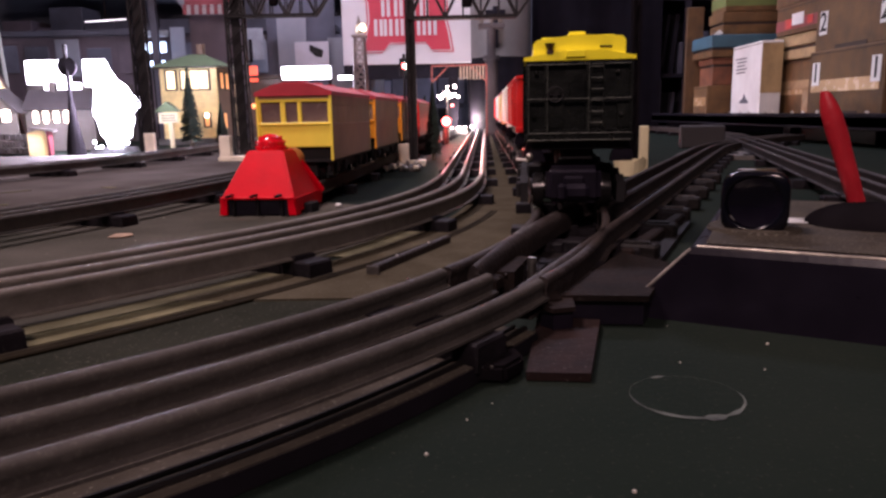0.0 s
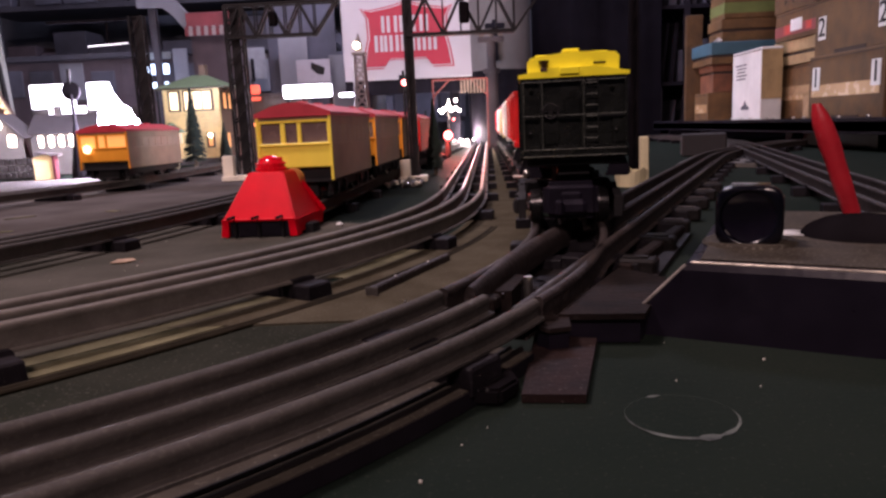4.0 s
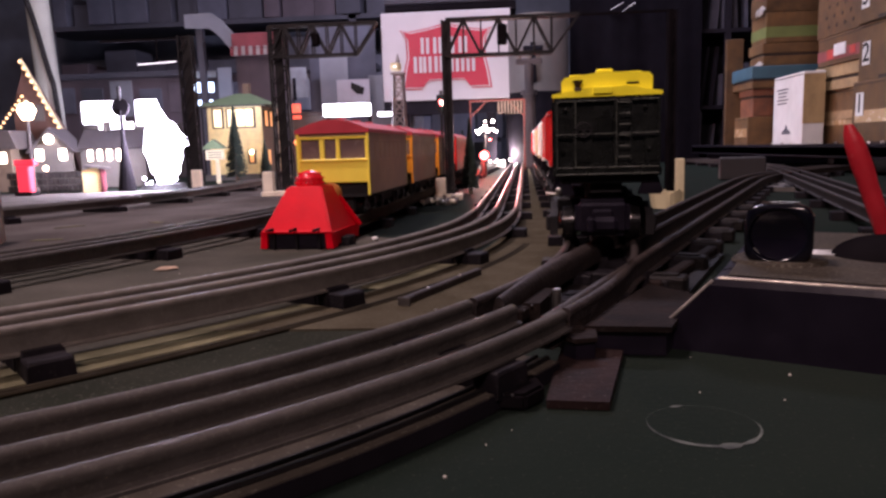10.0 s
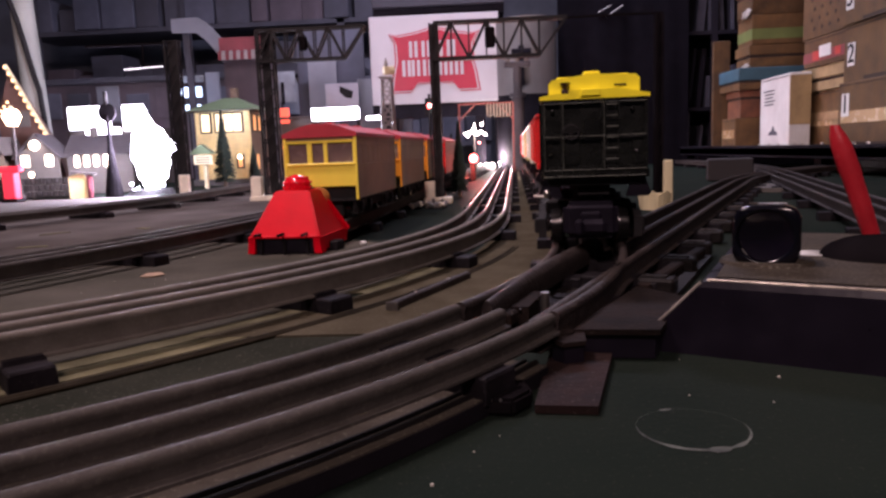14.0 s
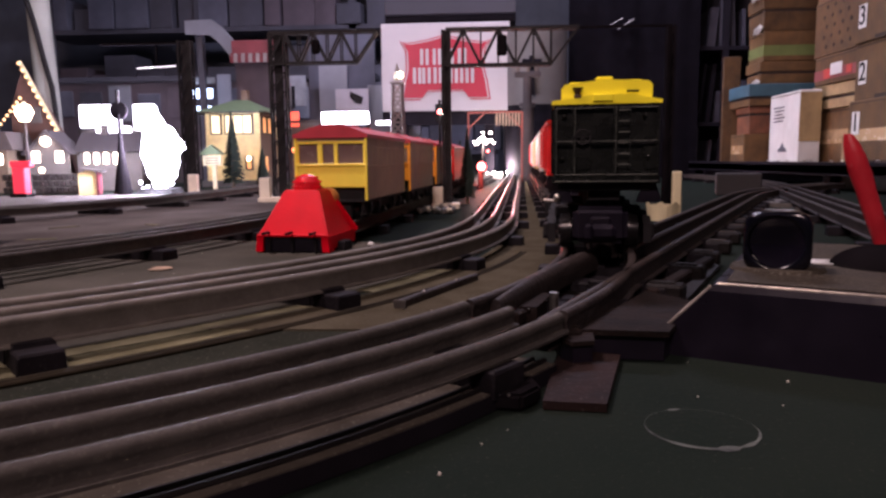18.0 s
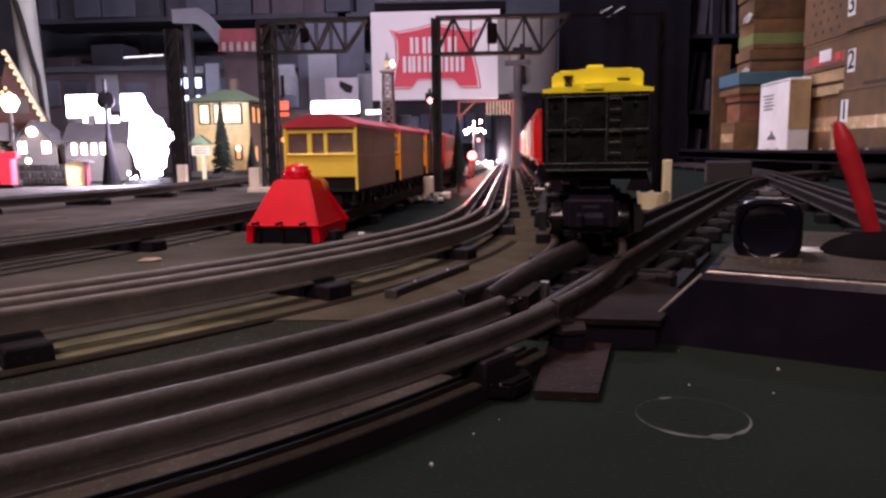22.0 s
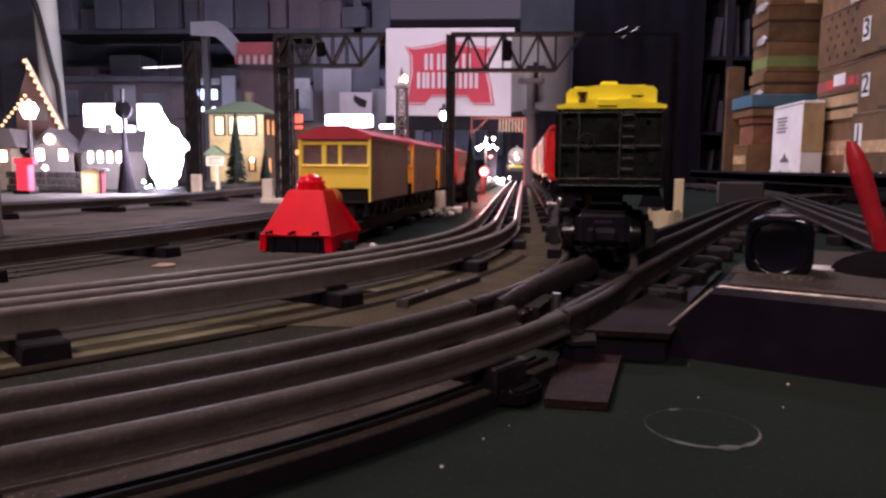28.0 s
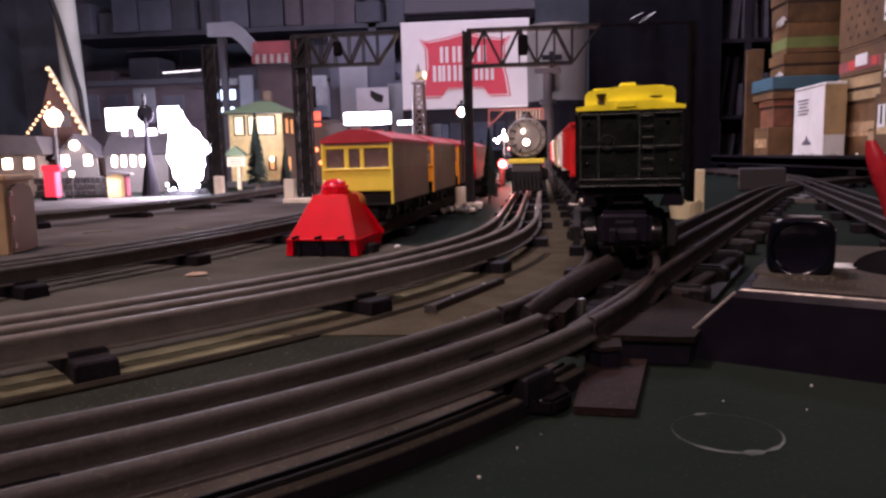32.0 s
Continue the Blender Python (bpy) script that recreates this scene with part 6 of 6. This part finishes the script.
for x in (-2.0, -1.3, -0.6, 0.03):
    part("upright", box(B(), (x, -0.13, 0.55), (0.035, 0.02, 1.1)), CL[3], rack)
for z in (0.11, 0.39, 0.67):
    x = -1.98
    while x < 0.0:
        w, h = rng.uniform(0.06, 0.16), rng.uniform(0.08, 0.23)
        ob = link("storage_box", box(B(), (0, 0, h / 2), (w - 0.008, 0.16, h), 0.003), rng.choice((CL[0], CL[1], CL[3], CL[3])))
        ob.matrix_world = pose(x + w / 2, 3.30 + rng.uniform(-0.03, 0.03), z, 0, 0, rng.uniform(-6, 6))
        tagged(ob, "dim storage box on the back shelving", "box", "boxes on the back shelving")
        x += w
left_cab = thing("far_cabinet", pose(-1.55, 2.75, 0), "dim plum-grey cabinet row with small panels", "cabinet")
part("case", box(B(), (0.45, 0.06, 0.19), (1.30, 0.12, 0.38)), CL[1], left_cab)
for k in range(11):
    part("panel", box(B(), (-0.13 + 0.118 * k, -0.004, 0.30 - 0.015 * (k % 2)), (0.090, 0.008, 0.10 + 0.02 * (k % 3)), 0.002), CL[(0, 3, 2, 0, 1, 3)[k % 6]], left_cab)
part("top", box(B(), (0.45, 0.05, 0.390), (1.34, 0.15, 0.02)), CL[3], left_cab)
for n, (x, z, w, h, c) in enumerate(((-0.545, 0.345, 0.10, 0.11, 2), (-0.33, 0.300, 0.19, 0.062, 2), (-0.47, 0.250, 0.12, 0.05, 0), (-0.95, 0.33, 0.05, 0.10, 2), (-0.52, 0.47, 0.24, 0.10, 0))):
    bd = link("leaning_board", box(B(), (0, 0, 0), (w, 0.006, z + h / 2), 0.001), CL[c])
    bd.matrix_world = pose(x, 2.52 + 0.01 * n, (z + h / 2) / 2)
    tagged(bd, "dim pale board standing behind the layout", "board", "boards behind the layout")

# pale cards propped up behind the billboard
for x0, x1, z0, z1, mt, mark in ((-0.528, -0.413, 0.236, 0.314, mat("pale_lilac_card", (0.40, 0.40, 0.47), 0.7, vary=0.15, scale=20), True), (-0.735, -0.632, 0.258, 0.362, mat("pale_blue_card", (0.26, 0.30, 0.36), 0.7, vary=0.3, scale=30), False)):
    w, h = x1 - x0, z1 - z0
    c = thing("propped_card", pose((x0 + x1) / 2, 2.475, 0), "pale propped card on a thin stick behind the layout", "card")
    part("sheet", box(B(), (0, 0, (z0 + z1) / 2), (w, 0.003, h), 0.0008), mt, c)
    part("stick", box(B(), (0, 0.004, z1 / 2 - 0.02), (0.008, 0.004, z1 - 0.04)), CL[3], c)
    if mark:
        part("dark_mark", slab(B(), [(-0.006, 0.030), (0.040, 0.010), (0.034, -0.014), (0.012, -0.010), (-0.008, 0.010)], 0.0018, 0.0026, Matrix.Translation((0, 0, (z0 + z1) / 2)) @ UP), BLACK_MATT, c, "dark printed mark")
    else:
        part("bracket", box(B(), (0.008, -0.006, z0 + 0.030), (0.010, 0.008, 0.075), 0.001), SHELF_BLACK, c)

# ---- shelf of cartons on the right ----
shelf = thing("carton_shelf", pose(0, 0, 0), "low black shelf board carrying stacked cartons", "shelf")
part("top", box(B(), (1.12, 1.62, 0.040), (0.96, 1.40, 0.018), 0.001), SHELF_BLACK, shelf)
part("front_lip", box(B(), (0.645, 1.62, 0.041), (0.010, 1.40, 0.026), 0.001), SHELF_BLACK, shelf)
for y in (0.98, 1.45, 1.95, 2.25):
    part("support", box(B(), (1.1, y, 0.0155), (0.86, 0.03, 0.031)), SHELF_BLACK, shelf)
part("under_box", box(B(), (0.79, 1.32, 0.016), (0.20, 0.28, 0.030), 0.001), BLACK_MATT, shelf, "flat black box under the shelf")
GAPM = mat("dark_lid_gap", (0.03, 0.018, 0.012), 0.8)
TAPE = mat("clear_brown_tape", (0.42, 0.28, 0.15), 0.25, vary=0.1)


INK = mat("grey_print_ink", (0.07, 0.07, 0.09), 0.7, vary=0.2)


def carton(x, y, z, w, d, h, material, label, lid=0.0, band=None, turn=0, tape=False):
    """A carton whose near left corner is at x, y."""
    c = thing("carton", pose(x, y, z, 0, 0, turn), label, "box", "stacked cartons")
    if lid:
        part("base", box(B(), (w / 2, d / 2, (h - lid) / 2 - 0.001), (w - 0.006, d - 0.006, h - lid - 0.002), 0.0015), material, c)
        part("lid_gap", box(B(), (w / 2, d / 2, h - lid), (w - 0.010, d - 0.010, 0.010)), GAPM, c)
        part("lid", box(B(), (w / 2, d / 2, h - lid / 2 + 0.002), (w, d, lid - 0.005), 0.0015), band or material, c)
    else:
        part("body", box(B(), (w / 2, d / 2, h / 2), (w, d, h - 0.001), 0.0015), material, c)
        part("flap_edge", box(B(), (-0.0004, d / 2, h - 0.006), (0.0014, d * 0.97, 0.0016)), GAPM, c, "dark flap edge")
        if band:
            part("band", box(B(), (w / 2, d / 2, h * 0.35), (w + 0.0014, d + 0.0014, h * 0.35)), band, c)
    if tape:
        part("tape", box(B(), (w / 2, -0.0006, h * 0.5), (0.030, 0.0012, h * 0.9)), TAPE, c)
        part("tape", box(B(), (-0.0006, d / 2, h * 0.45), (0.0012, d * 0.9, 0.022)), TAPE, c)
    return c


BLUE_CARD = mat("faded_blue_card", (0.038, 0.105, 0.145), 0.7, vary=0.2, scale=30)
GREEN_CARD = mat("olive_green_card", (0.13, 0.17, 0.05), 0.7, vary=0.2, scale=30)
MAROON_CARD = mat("maroon_card", (0.20, 0.05, 0.05), 0.7, vary=0.2, scale=30)
S = 0.050
carton(0.664, 1.90, S, 0.23, 0.10, 0.075, KRAFT, "brown cardboard carton at the bottom of a stack", tape=True)
carton(0.674, 1.90, S + 0.075, 0.22, 0.10, 0.070, KRAFT_RED, "reddish cardboard carton with a dark lid gap", lid=0.022)
carton(0.664, 1.88, S + 0.145, 0.22, 0.19, 0.055, KRAFT, "brown carton with a faded blue lid", lid=0.036, band=BLUE_CARD)
carton(0.696, 1.90, S + 0.200, 0.20, 0.10, 0.058, KRAFT, "brown carton with a lid ajar", lid=0.030)
carton(0.703, 1.90, S + 0.258, 0.20, 0.10, 0.075, KRAFT, "brown carton with an olive green band", band=GREEN_CARD)
carton(0.699, 1.90, S + 0.333, 0.21, 0.11, 0.090, KRAFT_DARK, "large brown cardboard carton high in a stack", lid=0.040)
carton(0.703, 1.90, S + 0.423, 0.20, 0.10, 0.100, KRAFT, "brown cardboard carton on top of a stack", tape=True)
carton(0.648, 2.03, S, 0.046, 0.012, 0.288, KRAFT_DARK, "flat brown card leaning by the stack")
wb = carton(0.6880, 1.632, S - 0.008, 0.046, 0.185, 0.170, WHITE_CARD, "tall white carton with a grey emblem and text bars", turn=-2.5)
for k in range(5):
    part("text_bar", box(B(), (-0.0010, 0.125 - 0.004 * (k % 2), 0.138 - 0.008 * k), (0.0006, 0.070 - 0.010 * (k % 3), 0.0030)), INK, wb)
part("emblem", slab(B(), [(0.066, 0.034), (0.122, 0.034), (0.116, 0.042), (0.104, 0.044), (0.094, 0.056), (0.084, 0.044), (0.072, 0.042)], 0.0004, 0.0014, pose(-0.0018, 0, 0, 90, 0, 90)), INK, wb)
part("front_panel", box(B(), (0.023, -0.0008, 0.110), (0.045, 0.001, 0.108)), KRAFT_PALE, wb, "pale tan front panel")
carton(0.752, 1.52, S, 0.16, 0.20, 0.118, KRAFT, "brown cardboard carton with clear tape", tape=True)
carton(0.742, 1.50, S + 0.118, 0.18, 0.20, 0.052, KRAFT_PALE, "shallow pale carton with a dark gap under its lid", lid=0.030)
c = carton(0.738, 1.48, S + 0.170, 0.18, 0.20, 0.062, KRAFT_DARK, "brown carton with maroon and white labels", band=MAROON_CARD)
part("label", box(B(), (-0.0012, 0.10, 0.030), (0.001, 0.050, 0.024)), WHITE_CARD, c, "white paper label")
part("label", box(B(), (0.035, -0.0014, 0.034), (0.040, 0.001, 0.020)), WHITE_CARD, c, "white paper label")
c = carton(0.738, 1.49, S + 0.232, 0.18, 0.20, 0.120, KRAFT_DARK, "brown carton with rows of dark star marks")
for i in range(4):
    for j in range(5):
        m = pose(-0.0004, 0.04 + 0.035 * i + 0.012 * (j % 2), 0.02 + 0.021 * j)
        bm = box(B(), (0, 0, 0), (0.0010, 0.010, 0.0030), 0, m)
        box(bm, (0, 0, 0), (0.0010, 0.0030, 0.010), 0, m)
        part("star_mark", bm, GAPM, c)
carton(0.745, 1.50, S + 0.352, 0.17, 0.20, 0.130, KRAFT, "brown cardboard carton on top of a stack", tape=True)


def digit(parent, char, y, z, size, x=-0.0016):
    lab = part("number_label", box(B(), (x, y, z), (0.0010, size * 0.62, size), 0.0), WHITE_CARD, parent, "white paper number label")
    cu = bpy.data.curves.new("digit", "FONT")
    cu.body, cu.size, cu.align_x, cu.align_y, cu.extrude, cu.offset = char, size * 1.15, "CENTER", "CENTER", 0.0003, size * 0.012
    tmp = bpy.data.objects.new("digit", cu)
    me = bpy.data.meshes.new_from_object(tmp)
    me.transform(pose(x - 0.0009, y, z, 90, 0, -90))
    me.materials.clear()
    me.materials.append(BLACK_MATT)
    bpy.data.objects.remove(tmp)
    ob = new("digit", me)
    ob.parent = lab
    return ob


for k, (lo_z, hh) in enumerate(((0.0, 0.118), (0.118, 0.104), (0.222, 0.108), (0.330, 0.13))):
    c = carton((0.6885, 0.6960, 0.6905, 0.6935)[k], 1.17, S + lo_z, 0.30, 0.245, hh, KRAFT_DARK, "brown corrugated carton with white number labels", tape=(k == 0))
    if k < 3:
        for y in (0.215, 0.022):
            digit(c, str(k + 1), y, hh * (0.64, 0.48, 0.44, 0.5)[k], 0.042)
    part("flap_gap", box(B(), (-0.0008, 0.12, 0.004), (0.0012, 0.10, 0.007)), GAPM, c)
bm = box(B(), (0, 0, 0.002), (0.030, 0.004, 0.007), 0.0005)
single("price_tag", bm, WHITE_CARD, "small white tag lying on the shelf edge", "tag", m=pose(0.662, 1.32, 0.0535, 0, 0, 60))

# crumpled film caught between the cartons, paper labels and tape
FILM = mat("crumpled_clear_film", (0.62, 0.60, 0.56), 0.12, vary=0.2, scale=60, coat=0.6)
rng = random.Random(41)
for x, y, z, w in ((0.697, 1.895, S + 0.420, 0.075), (0.699, 1.894, S + 0.334, 0.060), (0.697, 1.90, S + 0.200, 0.045), (0.735, 1.49, S + 0.352, 0.050)):
    bm = B()
    cols = []
    for i in range(13):
        f = i / 12
        lift = 0.010 * math.sin(f * math.pi) + rng.uniform(-0.002, 0.003)
        cols.append([bm.verts.new((rng.uniform(-0.004, 0.0) - 0.003, w * (f - 0.5), -0.004 + rng.uniform(-0.004, 0.002))), bm.verts.new((rng.uniform(-0.008, -0.003), w * (f - 0.5), 0.005 + lift * 0.4)), bm.verts.new((rng.uniform(-0.003, 0.003), w * (f - 0.5), 0.006 + lift))])
    for p, q in zip(cols[:-1], cols[1:]):
        for i in range(2):
            bm.faces.new((p[i], p[i + 1], q[i + 1], q[i]))
    bmesh.ops.solidify(bm, geom=bm.faces[:], thickness=0.0006)
    single("plastic_film", bm, FILM, "crumpled clear plastic film caught between cartons", "film", m=pose(x, y + w / 2, z), smooth=True)

RED_LABEL = mat("red_sticker", (0.42, 0.05, 0.04), 0.5, vary=0.15)
GLOSS_TAPE = mat("glossy_brown_tape", (0.36, 0.25, 0.14), 0.12, vary=0.2, coat=0.5)
# stickers, sealing tape and worn flaps on the nearer cartons
for x, y, z, dy, dz, mt, nm in ((0.7364, 1.62, S + 0.193, 0.030, 0.020, RED_LABEL, "sticker"), (0.7364, 1.525, S + 0.193, 0.022, 0.016, RED_LABEL, "sticker"), (0.7500, 1.60, S + 0.062, 0.150, 0.020, GLOSS_TAPE, "tape_strip"), (0.7500, 1.55, S + 0.030, 0.026, 0.052, GLOSS_TAPE, "tape_strip"), (0.6880, 1.99, S + 0.030, 0.020, 0.050, GLOSS_TAPE, "tape_strip"), (0.7030, 1.29, S + 0.060, 0.018, 0.110, GLOSS_TAPE, "tape_strip"), (0.7030, 1.29, S + 0.165, 0.018, 0.095, GLOSS_TAPE, "tape_strip")):
    bm = box(B(), (0, 0, 0), (0.0010, dy, dz), 0.0002)
    single(nm, bm, mt, "small red paper sticker on a carton" if nm == "sticker" else "glossy brown tape strip on a carton", "label" if nm == "sticker" else "tape", m=pose(x, y, z))
# bits of hardware along the front edge of the carton shelf
rng = random.Random(63)
for k in range(11):
    bm = ball(B(), (0, 0, 0.0022), 0.0030, 8, (1, 1.6, 0.8))
    single("bolt_head", bm, STEEL, "small shiny bolt lying on the shelf edge", "bolt", m=pose(0.650 + rng.uniform(0, 0.012), 1.10 + 0.062 * k + rng.uniform(-0.015, 0.015), 0.0535))

# flat grey card and a dark block lying beyond the side track
bm = slab(B(), [(0.305, 0.985), (0.420, 0.890), (0.500, 1.090), (0.385, 1.155)], 0.0004, 0.0060)
single("grey_card", bm, mat("dusty_grey_card", (0.085, 0.078, 0.070), 0.8, vary=0.35, scale=60, bump=0.2), "flat dusty grey card lying beside the side track", "card")
bm = box(B(), (0, 0, 0.019), (0.072, 0.05, 0.038), 0.002)
single("dark_block", bm, mat("dark_brown_block", (0.014, 0.011, 0.012), 0.7, vary=0.3), "dark brown block standing beside the side track", "block", m=pose(0.432, 1.255, 0, 0, 0, -14))

# dark shelving with papers beyond the cartons
DIM = mat("dim_folder", (0.009, 0.008, 0.012), 0.8, vary=0.4, scale=15, spec=0.1)
PAPER = mat("dim_blue_grey_paper", (0.046, 0.045, 0.058), 0.8, vary=0.5, scale=15, spec=0.1)
DIM_PLUM = mat("dim_plum_folder", (0.020, 0.016, 0.024), 0.8, vary=0.4, scale=15, spec=0.1)
dk = thing("dark_shelving", pose(0.50, 2.45, 0), "dark shelving unit crowded with papers and parts", "shelving")
for z in (0.03, 0.175, 0.42, 0.66):
    part("board", box(B(), (0.22, 0.10, z), (0.56, 0.24, 0.012)), SHELF_BLACK, dk)
for x in (-0.05, 0.10, 0.28, 0.48):
    part("upright", box(B(), (x, -0.01, 0.36), (0.018, 0.018, 0.72)), SHELF_BLACK, dk)
rng = random.Random(5)
for z, n in ((0.036, 12), (0.181, 16), (0.426, 14)):
    for k in range(n):
        h = rng.uniform(0.07, 0.20)
        ob = link("filed_paper", box(B(), (0, 0, h / 2), (rng.uniform(0.008, 0.026), 0.15, h), 0.001), (DIM_PLUM, DIM, DIM, DIM, DIM)[rng.randrange(5)] if k < n - 7 else PAPER)
        ob.matrix_world = pose(0.47 + 0.5 * (k + 0.5) / n, 2.53, z, 0, rng.uniform(-7, 7), 0)
        tagged(ob, "dim folder standing on the dark shelving", "folder", "folders on the dark shelving")
# added black sheet in place of the unlit background
curtain = thing("black_curtain", pose(0, 0, 0), "added black sheet for the dark behind the freight train", "curtain")
bm = B()
pts = [(0.265 + 0.02 * k, 2.40 + 0.30 * max(0, k - 21) ** 0.25 * (k > 21) + 0.004 * math.sin(k * 1.7) + 0.006 * math.sin(k * 0.6)) for k in range(44)]
lo = [bm.verts.new((x, y, 0.0)) for x, y in pts]
hi = [bm.verts.new((x, y, 1.62)) for x, y in pts]
for i in range(len(pts) - 1):
    bm.faces.new((lo[i], lo[i + 1], hi[i + 1], hi[i]))
bmesh.ops.solidify(bm, geom=bm.faces[:], thickness=0.004)
part("cloth", bm, mat("black_backdrop_cloth", (0.009, 0.0075, 0.0115), 0.95, vary=0.3, scale=30, spec=0.1), curtain, smooth=True)
# three thin bars drawn for faint glints on tools in the dark
for k, (x, z, dx, dz) in enumerate(((0.395, 0.492, 0.040, 0.020), (0.420, 0.478, 0.045, 0.028), (0.452, 0.500, 0.022, 0.010))):
    bm = B()
    bar(bm, (0, 0, 0), (dx, 0, dz), 0.0035, 6)
    single("hanging_rod", bm, TIE_WORN, "thin bar for a tool glint against the dark", "rod", m=pose(x, 2.384, z))
rearl = thing("ceiling_lamp", pose(-0.15, -1.35, 1.44), "shaded ceiling lamp behind the near table edge", "lamp")
part("shade", box(B(), (0, 0, 0.03), (0.56, 0.36, 0.02), 0.004), CREAM_WALL, rearl)
part("stem", box(B(), (0, 0, 0.115), (0.02, 0.02, 0.15)), GANTRY, rearl)
ceil = thing("ceiling_lamp", pose(-0.58, 0.30, 1.415), "shaded ceiling lamp over the middle of the table", "lamp")
part("shade", box(B(), (0, 0, 0.03), (0.36, 0.26, 0.02), 0.004), CREAM_WALL, ceil)
part("stem", box(B(), (0, 0, 0.125), (0.02, 0.02, 0.175)), GANTRY, ceil)
# unseen housing made up for the far fill
tube = thing("tube_lamp", pose(0.1, 2.0, 1.54), "added tube lamp out of view over the far tracks", "lamp")
part("housing", box(B(), (0, 0, 0.03), (1.0, 0.14, 0.03), 0.004), CREAM_WALL, tube)
part("stem", box(B(), (0, 0, 0.075), (0.04, 0.04, 0.06)), GANTRY, tube)


# ---- what moves ----
def length_of(line):
    return sum(math.hypot(q[0] - p[0], q[1] - p[1]) for p, q in zip(line[:-1], line[1:]))


def at_y(line, y):
    """Metres along the line at which it first passes that y."""
    s = 0.0
    for p, q in zip(line[:-1], line[1:]):
        d = math.hypot(q[0] - p[0], q[1] - p[1])
        if p[1] <= y <= q[1]:
            return s + d * (y - p[1]) / (q[1] - p[1])
        s += d
    return s


def motions():
    end = length_of(line_b) - 0.26
    rows = [(0.0, on_track(line_b, end, 0.21))]
    s32 = at_y(line_b, 0.985)
    for t, s in ((20.0, end), (22.0, end - 0.20), (23.5, end - 0.42), (25.0, s32 + 2.02), (26.5, s32 + 1.66), (28.0, s32 + 1.26), (29.0, s32 + 0.90), (30.0, s32 + 0.58), (31.0, s32 + 0.27), (32.0, s32)):
        rows.append((t, on_track(line_b, min(s, end), 0.21)))
    walk(loco, rows)
    s35 = at_y(line_g, 1.20)
    top = length_of(line_g) - 0.20
    rows = []
    for t, s in ((0.0, s35 + 1.62), (1.0, s35 + 1.16), (2.0, s35 + 0.70), (3.0, s35 + 0.235), (3.5, s35), (4.0, s35 - 0.23), (5.0, s35 - 0.68), (5.5, 0.03), (32.0, 0.02)):
        rows.append((t, on_track(line_g, min(max(s, 0.02), top), 0.16)))
    walk(trolley, rows)
    lens = Matrix.Translation((0, 0.0035, 0.130))
    walk(drum, [(0, lens), (25.8, lens), (26.4, lens @ pose(0, 0, 0, 0, 0, -86)), (32, lens @ pose(0, 0, 0, 0, 0, -86))])
    head = Matrix.Translation((0, 0, 0.211))
    # one turn from flash to flash
    flashes = [-0.25, 1.90, 4.05, 6.20, 8.55, 10.80, 13.20, 15.50, 17.80, 19.75, 21.70, 23.70, 25.75, 27.80, 29.70, 31.65, 33.60]

    def angle(t):
        k = max(i for i, f in enumerate(flashes) if f <= t)
        return 360.0 * (k + (t - flashes[k]) / (flashes[k + 1] - flashes[k]))

    times = sorted({0.0, 32.0} | {round(f0 + (f1 - f0) * j / 6, 3) for f0, f1 in zip(flashes[:-1], flashes[1:]) for j in range(6)})
    walk(beacon, [(t, head @ pose(0, 0, 0, 0, 0, angle(t))) for t in times if 0.0 <= t <= 32.0])


motions()
